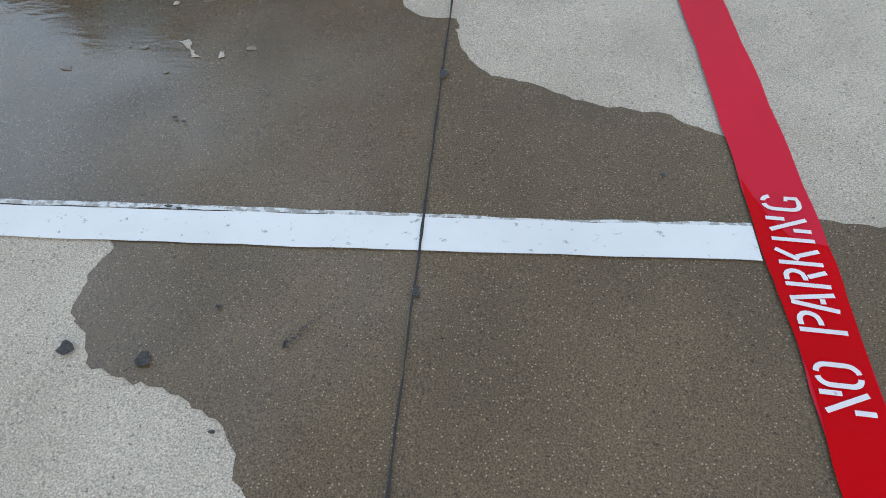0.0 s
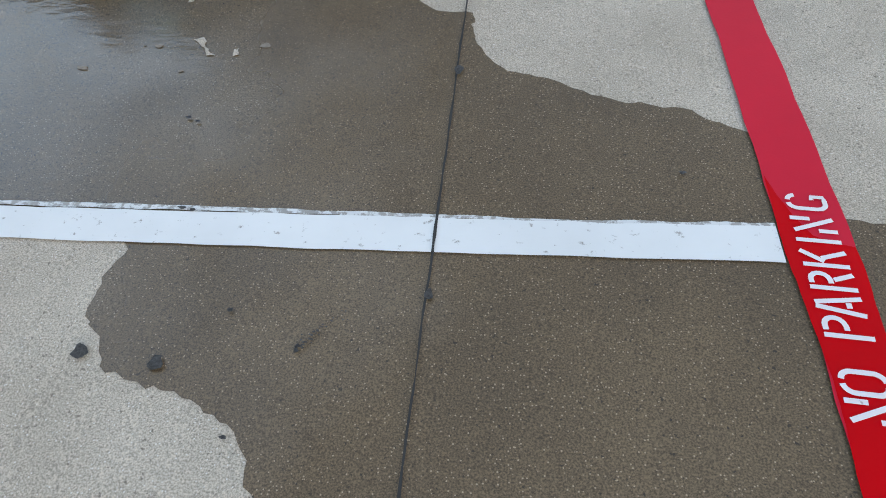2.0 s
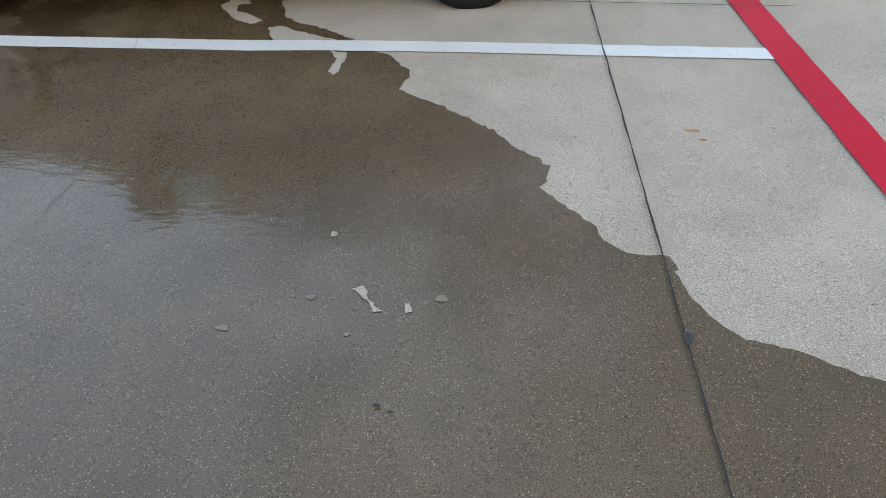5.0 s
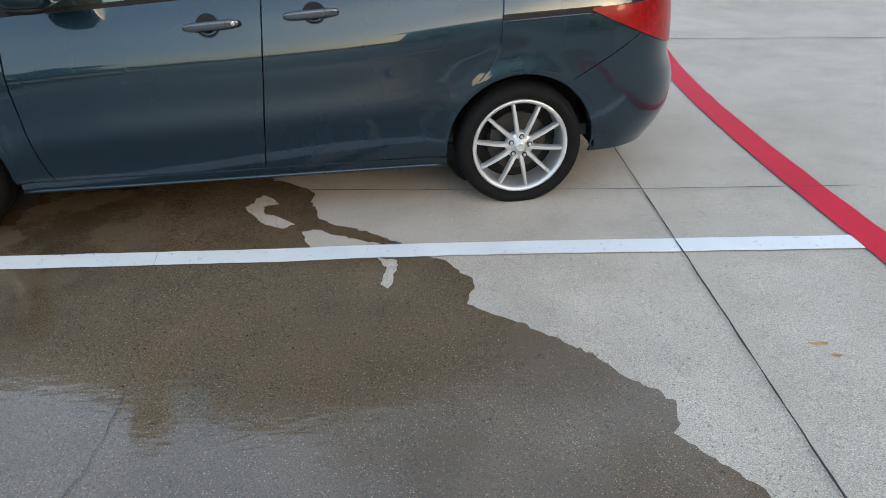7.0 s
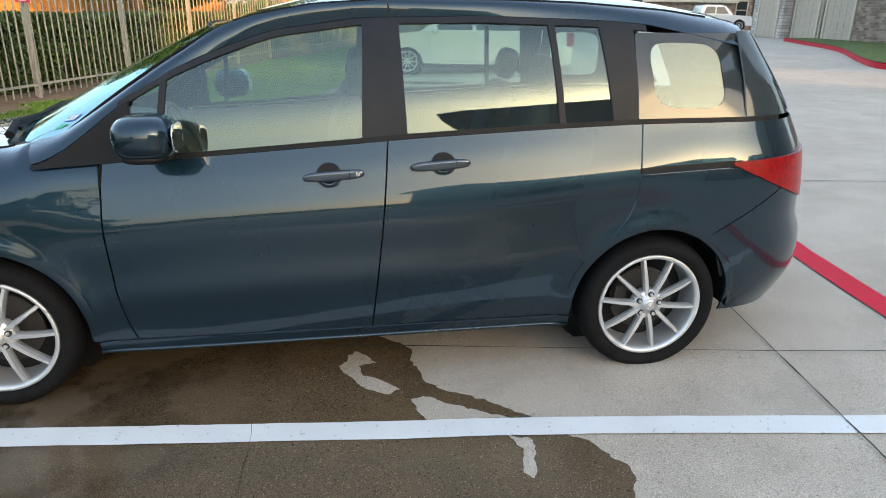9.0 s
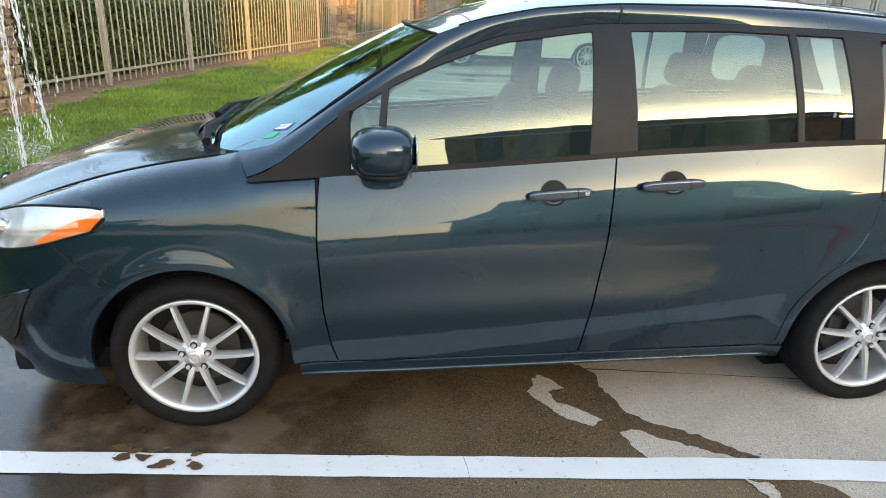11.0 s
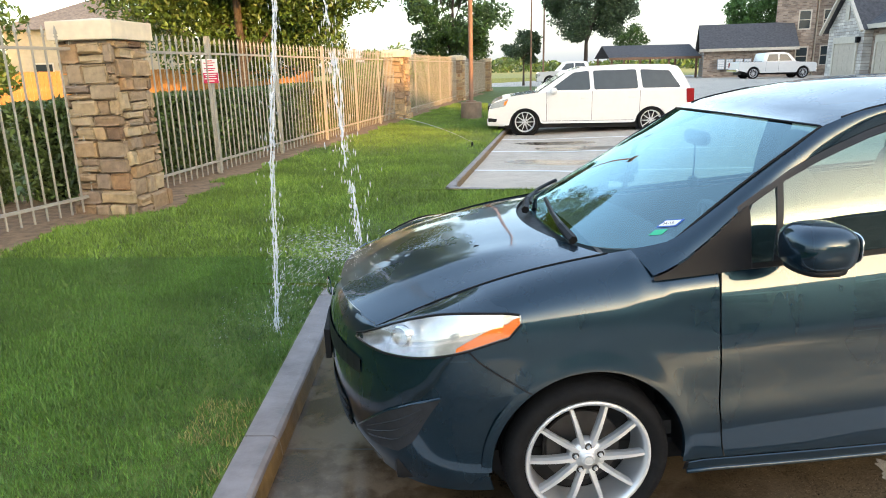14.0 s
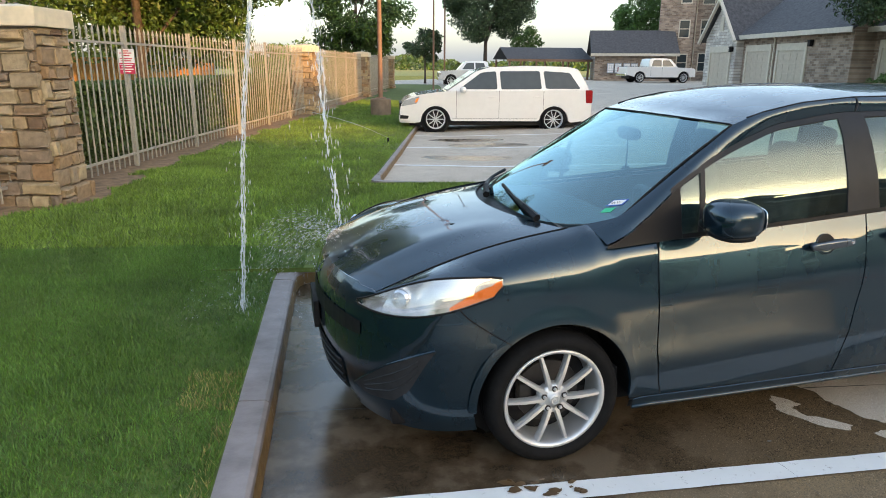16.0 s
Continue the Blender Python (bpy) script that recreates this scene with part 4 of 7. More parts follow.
def strip(name, curve_a, curve_b, mat, parent, n=40, rows=4, label="", bulge=0.0):
    """A skin between two space curves of a parameter 0 to 1."""
    def fn(i, j):
        a, b = Vector(curve_a(i)), Vector(curve_b(i))
        p = a + (b - a) * j
        out = Vector((0, p.y - MID, p.z - 0.8)).normalized()
        return tuple(p + out * bulge * math.sin(math.pi * j))
    return part(name, thick(grid(fn, n, rows), (1.4, MID, 0.8), 0.006), mat, parent, label, True)


def people_carrier():
    car = thing("people_carrier", "wet dark blue-grey metallic people carrier parked in a bay", "car", CAR)
    for s in (1, -1):
        part("fender", fender(s), M_BLUE, car, "", True)
        front = part("front_door", panel(lambda w: DOOR_A(w) + GAP, lambda w: DOOR_B(w) - GAP, lambda u: 0.270, lambda u: belt(u) - 0.004, 30, 30, s), M_BLUE, car, "", True)
        back = part("rear_door", panel(lambda w: DOOR_B(w) + GAP, lambda w: DOOR_C(w) - GAP, lambda u: 0.270, lambda u: belt(u) - 0.004, 36, 30, s), M_BLUE, car, "", True)
        part("rear_quarter", panel(lambda w: max(DOOR_C(w) + GAP, 2.40) if w < 0.69 else DOOR_C(w) + GAP, lambda w: 3.50 - 0.02 * w, lambda u: max(0.630, ARCH_R(u)) if u < 2.97 else 0.630 + min(0.24, 0.60 * (u - 2.97)), lambda u: belt(u) - 0.004, 40, 20, s), M_BLUE, car, "", True)
        part("slide_rail", panel(lambda w: 2.645, lambda w: 3.10, lambda u: 0.920 + 0.052 * (u - 2.645), lambda u: 0.945 + 0.052 * (u - 2.645), 20, 2, s, 0.004), M_PLASTIC, car, "black sliding door rail")
        part("rail_lip", tube([at_side(2.648 + 0.42 * k / 12, 0.916 + 0.052 * 0.42 * k / 12, s, 0.003) for k in range(13)], 0.006, 8), M_BLUE, car, "", True)
        part("sill", panel(lambda w: 0.39, lambda w: 2.385, lambda u: 0.217, lambda u: 0.265, 30, 6, s, 0.008), M_BLUE, car, "", True)
        part("sill_lip", tube([at_side(0.39 + 1.99 * k / 20, 0.222, s, 0.009) for k in range(21)], 0.009, 8), M_BLUE, car, "", True)
        part("sill_guard", panel(lambda w: 0.40, lambda w: 2.35, lambda u: 0.19, lambda u: 0.224, 30, 3, s, -0.035), M_PLASTIC, car)
        # window frames and panes
        ft = lambda u: smooth_at(FRAME_TOP, u, 0.05)
        ft2 = lambda u: ft(u) - 0.03 * max(0, min(1, (0.75 - u) / 0.3)) * min(1, max(0, u - 0.2) / 0.15)
        part("belt_moulding", panel(lambda w: 0.50, lambda w: 3.30, lambda u: belt(u) - 0.001, lambda u: belt(u) + 0.018, 50, 2, s, 0.004), M_PLASTIC, car)
        part("window_frame", panel(lambda w: 0.56, lambda w: 2.68, lambda u: max(ft(u) - 0.026, belt(u) + 0.02), lambda u: ft(u) - 0.002, 60, 2, s, 0.0), M_PILLAR, car)
        part("sail_panel", panel(lambda w: 0.235, lambda w: 0.60, lambda u: curve_at([(0.235, 0.984), (0.49, 0.999), (0.60, 1.008)], u), lambda u: min(ft2(u) - 0.004, 1.24), 24, 8, s, 0.008), M_PLASTIC, car, "dark grey plastic sail panel", True)
        for name, a, b, a2, b2 in (("window_divider", 0.695, 0.72, 0.745, 0.765), ("centre_pillar", 1.485, 1.665, 1.50, 1.645), ("rear_pillar", 2.535, 2.64, 2.475, 2.62), ("window_divider", 2.30, 2.325, 2.26, 2.285)):
            part(name, panel(lambda w, a=a, a2=a2: a + (a2 - a) * (w - 1.1) / 0.42, lambda w, b=b, b2=b2: b + (b2 - b) * (w - 1.1) / 0.42, lambda u: belt(u) + 0.016, lambda u: ft(u) - 0.024, 6, 12, s, 0.001), M_PILLAR, car, "", True)
        for name, a, b, a2, b2, m in (("quarter_light", 0.57, 0.695, 0.73, 0.745, M_GLASS), ("front_window", 0.72, 1.485, 0.765, 1.50, M_GLASS), ("rear_window", 1.665, 2.30, 1.645, 2.26, M_GLASS), ("fixed_window", 2.325, 2.535, 2.285, 2.475, M_GLASS)):
            def fn(i, j, a=a, b=b, a2=a2, b2=b2):
                u, w = (a + b) / 2, 1.2
                for _ in range(5):
                    k = (w - 1.1) / 0.42
                    u = a + (a2 - a) * k + (b - a + (b2 - b - a2 + a) * k) * i
                    w = belt(u) + 0.014 + (max(ft(u) - 0.022, belt(u) + 0.02) - belt(u) - 0.014) * j
                return at_side(u, w, s, -0.008 + 0.004 * math.sin(math.pi * j))
            pane = part(name, grid(fn, 16, 12, s < 0), m, car, "", True)
            pane.visible_shadow = False
        # rear side glass with a dark border round its clear middle
        ring, oval = [], superoval(2.853, 1.313, 0.156, 0.131, 40, 4.2)
        inside = [(u + 0.018 * (1.313 - w) / 0.13, w - 0.03 * (u - 2.853)) for u, w in oval]
        outer = []
        for u, w in inside:
            du, dw = u - 2.86, w - 1.313
            k = 1.06 * min((0.33 if du > 0 else 0.22) / max(abs(du), 1e-3), ((ft(2.9) - 1.313 if dw > 0 else 1.313 - belt(2.9) - 0.012)) / max(abs(dw), 1e-3))
            outer.append((2.86 + du * k, 1.313 + dw * k))
        n = len(inside)
        ring = ([at_side(u, w, s, -0.001) for u, w in inside] + [at_side(u, w, s, -0.001) for u, w in outer], [(i, (i + 1) % n, n + (i + 1) % n, n + i) for i in range(n)])
        part("window_border", ring, M_PANE, car, "black glass border", True)
        pane = part("rear_side_window", ([at_side(u, w, s, -0.003) for u, w in inside], [tuple(range(n))]), M_GLASS, car, "", True)
        pane.visible_shadow = False
        part("rear_corner", panel(lambda w: 3.12 - 0.1 * (w - 1.2), lambda w: 3.36 - 0.62 * (w - 1.19), lambda u: belt(u) + 0.016, lambda u: 1.49, 10, 12, s, 0.001), M_PANE, car, "dark glass corner", True)
        # roof rail over the doors, from the windscreen's foot to the tail
        low = lambda i, s=s: at_side(0.235 + 2.87 * i, ft2(0.235 + 2.87 * i), s)
        top = lambda i, s=s: (0.19 + 2.98 * i, MID - s * smooth_at(ROOF_HALF, 0.19 + 2.98 * i, 0.03), smooth_at(ROOF_EDGE, 0.19 + 2.98 * i, 0.03))
        strip("roof_rail", low, top, M_BLUE, car, 70, 6, "", 0.014)
        part("roof_seam", tube([tuple(Vector(low(0.478)).lerp(Vector(top(0.476)), k / 6) + Vector((0, -s * 0.012, 0.010)) * math.sin(math.pi * k / 6)) for k in range(7)], 0.004, 5), M_SEAL, car)
        # door handles over their bowls
        for door, u0, w0, uc, wc, rw in ((front, 1.366, 0.945, 1.347, 0.941, 0.047), (back, 1.793, 0.978, 1.806, 0.978, 0.043)):
            # Upper bowl's dark reflection is a flat black half-disc on the door skin.
            upper = [at_side(u, w, s, 0.0035) for u, w in [(uc + 0.049 * math.cos(math.pi * k / 16), wc + rw * math.sin(math.pi * k / 16)) for k in range(17)]]
            part("handle_bowl", (upper, [tuple(range(17))]), M_PLASTIC, door, "flat black half-disc for the bowl's dark upper reflection")
            def dish(i, j, uc=uc, wc=wc, rw=rw, s=s):
                a = math.pi * (1 + i)
                return at_side(uc + 0.049 * math.cos(a) * j, wc + rw * math.sin(a) * j, s, 0.002 + 0.011 * j ** 3 * (-math.sin(a)) if j < 1 else -0.001)
            part("handle_bowl", grid(dish, 16, 6, s > 0), M_BLUE, door, "lower half of the handle's bowl", True)
            edge = [at_side(uc + 0.050 * math.cos(2 * math.pi * k / 32), wc + (rw + 0.001) * math.sin(2 * math.pi * k / 32), s, 0.003) for k in range(33)]
            part("bowl_edge", tube(edge, 0.0022, 5), M_BLUE, door, "", True)
            y = MID - s * (side_hw(u0, w0) + 0.030)
            g = moved(blob(0, 0, 0, 0.121, 0.014, 0.0195, 3.4, 28, 14), Matrix.Translation((u0, y, w0)) @ Matrix.Rotation(-0.065, 4, "Y"))
            h = part("door_handle", g, M_HANDLE, door, "", True)
            part("handle_seam", moved(blob(0, 0, 0, 0.0018, 0.0146, 0.0201, 3.4, 12, 8), Matrix.Translation((u0 + 0.062, y, w0 + 0.004)) @ Matrix.Rotation(-0.065, 4, "Y")), M_PLASTIC, door)
            for o in (-0.085, 0.09):
                part("handle_foot", blob(u0 + o, MID - s * (side_hw(u0, w0) + 0.012), w0 + 0.065 * o, 0.022, 0.018, 0.014, 2.6, 10, 6), M_HANDLE, door, "", True)
            if door is front:
                cap = moved(lathe([(0.001, -0.003), (0.009, -0.002), (0.010, 0.004)], 16), Matrix.Translation((u0 + 0.095, y - s * 0.013, w0 + 0.008)))
                part("lock_cylinder", cap, M_CHROME, door)
        # wing mirror
        mirror = part("wing_mirror", blob(0.715, MID - s * 0.985, 1.13, 0.108, 0.118, 0.082, 2.8, 28, 16), M_BLUE, car, "", True)
        part("mirror_foot", blob(0.72, MID - s * 0.86, 1.075, 0.055, 0.075, 0.026, 2.6), M_PLASTIC, mirror, "", True)
        part("mirror_base", blob(0.715, MID - s * 0.985, 1.062, 0.085, 0.10, 0.022, 2.6), M_PLASTIC, mirror, "", True)
        part("mirror_glass", blob(0.8225, MID - s * 0.985, 1.13, 0.005, 0.080, 0.052, 3.4), M_CHROME, mirror, "", True)
        for c in (0.0, 2.75):
            def lip(i, j, c=c):
                a = math.pi * (-0.02 + 1.04 * i)
                r = 0.366 + 0.036 * j
                return at_side(c + r * math.cos(a), 0.315 + r * math.sin(a), s, 0.0035)
            part("arch_lip", thick(grid(lip, 40, 3, s > 0), (c, MID, 0.3), 0.012), M_BLUE, car, "", True)
        # wheel wells
        for c in (0.0, 2.75):
            f = lambda i, j, c=c, s=s: (c + 0.385 * math.cos(math.pi * (i * 1.06 - 0.03)), MID - s * (0.84 - 0.30 * j), 0.315 + 0.385 * math.sin(math.pi * (i * 1.06 - 0.03)))
            part("wheel_well", grid(f, 24, 2), M_PLASTIC, car, "", True)
            part("well_wall", ([(c + 0.385 * math.cos(a), MID - s * 0.55, 0.315 + 0.385 * math.sin(a)) for a in [math.pi * k / 12 for k in range(24)]], [tuple(range(24))]), M_PLASTIC, car)
        # headlamp: bright reflector bowl under a clear lens, amber turn lamp at its rear
        LOW, HIGH = [(-8, 0.876), (0, 0.82), (7, 0.785), (13, 0.765), (22, 0.748), (34, 0.742), (43, 0.748), (49, 0.759)], [(-8, 0.893), (0, 0.904), (10, 0.908), (20, 0.900), (30, 0.868), (40, 0.812), (49, 0.764)]
        def lamp(a0, a1, o, lo=0.0, hi=1.0):
            def fn(i, j):
                a = a0 + (a1 - a0) * i
                sink = o if o > 0 else 0.004 - 0.036 * max(0, min(1, (a - 16) / 12)) * math.sin(math.pi * j)
                l, h = smooth_at(LOW, a, 4), smooth_at(HIGH, a, 4)
                return at_nose(a, l + (h - l) * (lo + (hi - lo) * j), s, sink)
            return grid(fn, 30, 10, s < 0)
        head = part("headlamp", thick(lamp(-8, 49, -0.035), (0, MID, 0.8), 0.03), M_BOWL, car, "clear headlamp with an amber turn lamp", True)
        part("lens", lamp(-8, 49, 0.011), M_LENS, head, "", True).visible_shadow = False
        rim_pts = [at_nose(a, smooth_at(LOW, a, 4) - 0.004, s, 0.004) for a in range(-8, 50, 2)] + [at_nose(a, smooth_at(HIGH, a, 4) + 0.002, s, 0.005) for a in range(49, -9, -2)]
        part("lamp_seal", tube(rim_pts, 0.005, 6), M_PLASTIC, head)
        def amber(i, j):
            a = -7 + 18 * i
            l, h = smooth_at(LOW, a, 4), smooth_at(HIGH, a, 4)
            return at_nose(a, l + 0.004 + (h - l - 0.008) * j * (0.95 - 0.85 * i), s, 0.0098)
        part("turn_lamp", grid(amber, 30, 8, s < 0), M_AMBER, head, "amber turn lamp", True)
        def tip(i, j):
            a = 54 * i
            p, q = Vector(at_nose(a, smooth_at(HIGH, a, 4) if a < 48 else 0.752, s, 0.002)), None
            h, w = hood_edge(p.x)
            q = Vector((p.x, MID - s * (h + 0.003), w)) if a < 42 else Vector(at_nose(a, 0.826, s, 0.001))
            return tuple(p.lerp(q, j) + Vector((0, -s * 0.006, 0.008)) * math.sin(math.pi * j))
        part("fender_tip", thick(grid(tip, 20, 5, s < 0), (0.3, MID, 0.5)), M_BLUE, car, "", True)
        eye = at_nose(30, 0.805, s, -0.010)
        part("projector", moved(lathe([(0.001, -0.012), (0.02, -0.009), (0.03, -0.002), (0.032, 0.006), (0.034, 0.03)], 24), Matrix.Translation(eye) @ Matrix.Rotation(-0.7 * s, 4, "Z")), M_LENS, head, "", True)
        part("bezel", moved(lathe([(0.034, -0.006), (0.042, -0.002), (0.044, 0.03)], 24), Matrix.Translation(eye) @ Matrix.Rotation(-0.7 * s, 4, "Z")), M_CHROME, head, "", True)
        # tail lamp
        def tail(i, j):
            u = 3.058 + 0.53 * i
            a0, b0 = 0.952 - 0.41 * (u - 3.058) ** 0.96, 0.962 + 0.05 * (u - 3.058)
            return at_side(u, a0 + (b0 - a0) * j, s, 0.012 + 0.010 * i)
        part("tail_lamp", thick(grid(tail, 24, 8, s < 0), (2.8, MID, 0.9), 0.02), M_REDLENS, car, "red tail lamp", True)
        # bumper side halves
        def nose_fn(i, j):
            w0 = 0.185 + (0.60 - 0.185) * min(1, j / 0.62) if j < 0.62 else 0.60
            if j < 0.62:
                w = w0
                cut = -math.sqrt(max(0.0, 0.375 ** 2 - (w - 0.315) ** 2))
                a0 = -(cut + 0.3) / 0.006 if cut > -0.3 else math.degrees(math.asin(min(1, ((-0.3 - cut) / (-0.3 - smooth_at(NOSE, w, 0.03))) ** 1.3)))
                return at_nose(a0 + (90 - a0) * i, w, s)
            t = (j - 0.62) / 0.38
            a0 = -14 + t * 20
            a = a0 + (90 - a0) * i
            top = smooth_at(LOW, a, 4) - 0.008 if a < 46 else 0.748 + (0.835 - 0.748) * min(1, (a - 46) / 5)
            return at_nose(a, 0.60 + (top - 0.60) * t, s)
        part("front_bumper", thick(grid(nose_fn, 34, 26, s < 0), (0.6, MID, 0.5)), M_BLUE, car, "", True)
        fog_hi = [(15, 0.602), (24, 0.565), (34, 0.51), (45, 0.42), (52, 0.357)]
        fog_lo = [(15, 0.598), (20, 0.50), (25, 0.40), (32, 0.335), (45, 0.325), (52, 0.352)]

        def fog(i, j):
            a = 15 + 37 * i
            lo, hi = smooth_at(fog_lo, a, 0.8), smooth_at(fog_hi, a, 0.8)
            return at_nose(a, lo + max(0.002, hi - lo) * j, s, 0.006)
        recess = part("fog_recess", grid(fog, 20, 10, s < 0), M_RECESS, car, "black fog lamp recess", True)
        part("recess_lip", tube([fog(i / 16, 1.0) for i in range(17)], 0.005, 6), M_BLUE, recess)
        for q in (0.28, 0.5, 0.72):
            part("recess_rib", tube([at_nose(*ab, s, 0.0075) for ab in [(15 + 37 * i / 12, smooth_at(fog_lo, 15 + 37 * i / 12, 0.8) * (1 - q) + smooth_at(fog_hi, 15 + 37 * i / 12, 0.8) * q) for i in range(2, 11)]], 0.003, 5), M_RECESS, recess)
        part("bumper_seam", tube([at_side(-0.44 + 0.22 * k / 8, 0.775 - 0.165 * (k / 8) ** 0.8, s, 0.003) for k in range(9)], 0.0030, 6), M_PLASTIC, car)
        part("hood_seam", tube([(u, MID - s * (hood_edge(u)[0] + 0.002), hood_edge(u)[1] + 0.002) for u in [-0.70 + 0.82 * k / 20 for k in range(21)]], 0.0030, 6), M_PLASTIC, car)
        def rear_fn(i, j):
            w = 0.245 + 0.36 * j
            for _ in range(3):
                cut = 2.75 + math.sqrt(max(0.0, 0.378 ** 2 - (min(w, 0.62) - 0.315) ** 2))
                a0 = math.degrees(math.asin(max(0, min(1, (cut - 2.95) / (smooth_at(TAIL, w, 0.03) - 2.95))) ** 1.6))
                a = a0 + (90 - a0) * i
                top = 0.626 + max(0, min(0.24, (at_tail(a, w)[0] - 2.97) * 0.60))
                w = 0.245 + (top - 0.245) * j
            return at_tail(a, w, s, 0.003)
        part("rear_bumper", thick(grid(rear_fn, 26, 18, s < 0), (2.6, MID, 0.5)), M_BLUE, car, "", True)
        part("tailgate", thick(grid(lambda i, j, s=s: at_tail(44 + 46 * i, 0.855 + (1.13 - 0.855) * j, s), 12, 14, s < 0), (2.6, MID, 0.8)), M_BLUE, car, "", True)
        pane = part("tailgate_window", grid(lambda i, j, s=s: at_tail(46 + 44 * i, 1.135 + 0.345 * j, s), 10, 8, s < 0), M_TINT, car, "", True)
        # dark lining behind the skins
        part("door_lining", panel(lambda w: 0.42, lambda w: 2.36, lambda u: 0.2, lambda u: belt(u) - 0.015, 24, 8, s, -0.055), M_TRIM, car)
        part("quarter_lining", panel(lambda w: 2.37, lambda w: 3.3, lambda u: max(0.4, ARCH_R(u) + 0.02), lambda u: belt(u) - 0.015, 20, 6, s, -0.06), M_TRIM, car)
        part("nose_lining", grid(lambda i, j, s=s: at_nose(6 + 84 * i, 0.24 + 0.56 * j, s, -0.05), 20, 10, s < 0), M_PLASTIC, car)
        part("fender_lining", panel(lambda w: -0.42, lambda w: 0.48, lambda u: max(fender_lo(u), 0.3) + 0.02, lambda u: 0.9, 20, 6, s, -0.05), M_PLASTIC, car)
    # middle of the nose: slots, badge, plate holder
    def front_band(a0, w0, w1, o, n=20):
        def fn(i, j):
            q = 2 * i - 1
            a, s = 90 - abs(q) * (90 - a0), -1 if q > 0 else 1
            return at_nose(a, w0 + (w1 - w0) * j * (1 - 0.25 * abs(q) ** 3), s, o)
        return grid(fn, n, 4)
    part("upper_grille", front_band(46, 0.615, 0.70, 0.005), M_PLASTIC, car, "black slotted grille")
    part("lower_grille", front_band(59, 0.27, 0.47, 0.005), M_PLASTIC, car, "black lower grille")
    for w in (0.31, 0.35, 0.39, 0.43):
        part("grille_bar", tube([at_nose(a, w, 1, 0.008) for a in range(60, 91, 3)] + [at_nose(a, w, -1, 0.008) for a in range(87, 59, -3)], 0.006, 6), M_PLASTIC, car)
    part("badge", moved(lathe([(0.03, 0.0), (0.042, -0.008), (0.05, 0.0)], 32), Matrix.Translation((-0.985, MID, 0.775)) @ Matrix.Rotation(radians(-90), 4, "Z") @ Matrix.Diagonal((1.25, 1, 0.9, 1)) @ Matrix.Rotation(0.12, 4, "X")), M_CHROME, car, "plain chrome oval badge", True)
    part("plate_holder", box(-1.012, -0.985, MID - 0.16, MID + 0.16, 0.48, 0.62, 0.005), M_PLASTIC, car, "black plate holder")
    # hood
    def hood(i, j):
        y = 2 * j - 1
        a = 90 - abs(y) * 48
        f = at_nose(a, 0.835 - 0.02 * abs(y) ** 2, 1 if y < 0 else -1, 0.0)
        h, w = 0.64 * y, 1.040 + 0.008 * (1 - y * y)
        b = (0.115 - 0.20 * (1 - y * y), MID + h, w)
        s = i
        edge = hood_edge(-0.76 + 0.88 * s)
        z = f[2] + (b[2] - f[2]) * s + 0.035 * math.sin(math.pi * s) * (1 + 0.25 * (1 - y * y)) + 0.02 * math.exp(-((abs(y) - 0.62) / 0.12) ** 2) * math.sin(math.pi * min(1, s * 1.1)) * 0.5
        return (f[0] + (b[0] - f[0]) * s, f[1] + (b[1] - f[1]) * s, z)
    part("hood", thick(grid(hood, 30, 36), (0.2, MID, 0.3)), M_BLUE, car, "", True)
    for s in (1, -1):
        part("washer_nozzle", blob(-0.33, MID - s * 0.30, 1.006, 0.016, 0.013, 0.008), M_PLASTIC, car, "", True)
    # windscreen, cowl and roof
    foot = lambda y: Vector((0.325 - 0.335 * (1 - abs(y) ** 3.8), MID + 0.72 * y, 1.056 - 0.033 * y * y + 0.067 * abs(y) ** 7))
    head_ = lambda y: Vector((0.92 - 0.09 * (1 - y * y), MID + 0.632 * y, 1.488 + 0.016 * (1 - y * y)))
    def screen(i, j):
        p = foot(2 * j - 1).lerp(head_(2 * j - 1), i)
        return tuple(p + Vector((-0.45, 0, 0.9)) * 0.012 * math.sin(math.pi * i))
    part("windscreen", grid(screen, 16, 32), M_SCREEN, car, "wet windscreen", True).visible_shadow = False
    part("screen_seal", tube([tuple(head_(y / 12) + Vector((-0.004, 0, 0.002))) for y in range(-12, 13)], 0.0045, 6), M_PLASTIC, car)
    for s in (1, -1):
        part("screen_seal", tube([tuple(foot(-s).lerp(head_(-s), k / 10) + Vector((-0.45, 0, 0.9)) * 0.012 * math.sin(math.pi * k / 10)) for k in range(11)], 0.005, 6), M_PLASTIC, car)
    part("cowl", grid(lambda i, j: tuple(foot((2 * j - 1) * 0.88) + Vector((-0.062 + 0.082 * i, 0, -0.022 + 0.015 * i))), 3, 20), M_PLASTIC, car, "black scuttle panel under the wipers")
    for y0, y1, lift in ((-0.55, 0.15, 0.0), (0.25, 0.85, 0.004)):
        pts = [tuple(foot(y0 + (y1 - y0) * k / 8) + Vector((0.015 + 0.055 * (k / 8), 0, 0.026 + 0.036 * (k / 8) + lift))) for k in range(9)]
        arm = part("wiper", tube(pts, 0.010, 6), M_PLASTIC, car, "black wiper")
        part("wiper_arm", tube([tuple(foot(y0 - 0.12) + Vector((-0.03, 0, 0.015))), tuple(foot(y0 + 0.05) + Vector((0.0, 0, 0.045))), pts[4]], [0.020, 0.016, 0.010], 6), M_PLASTIC, arm)
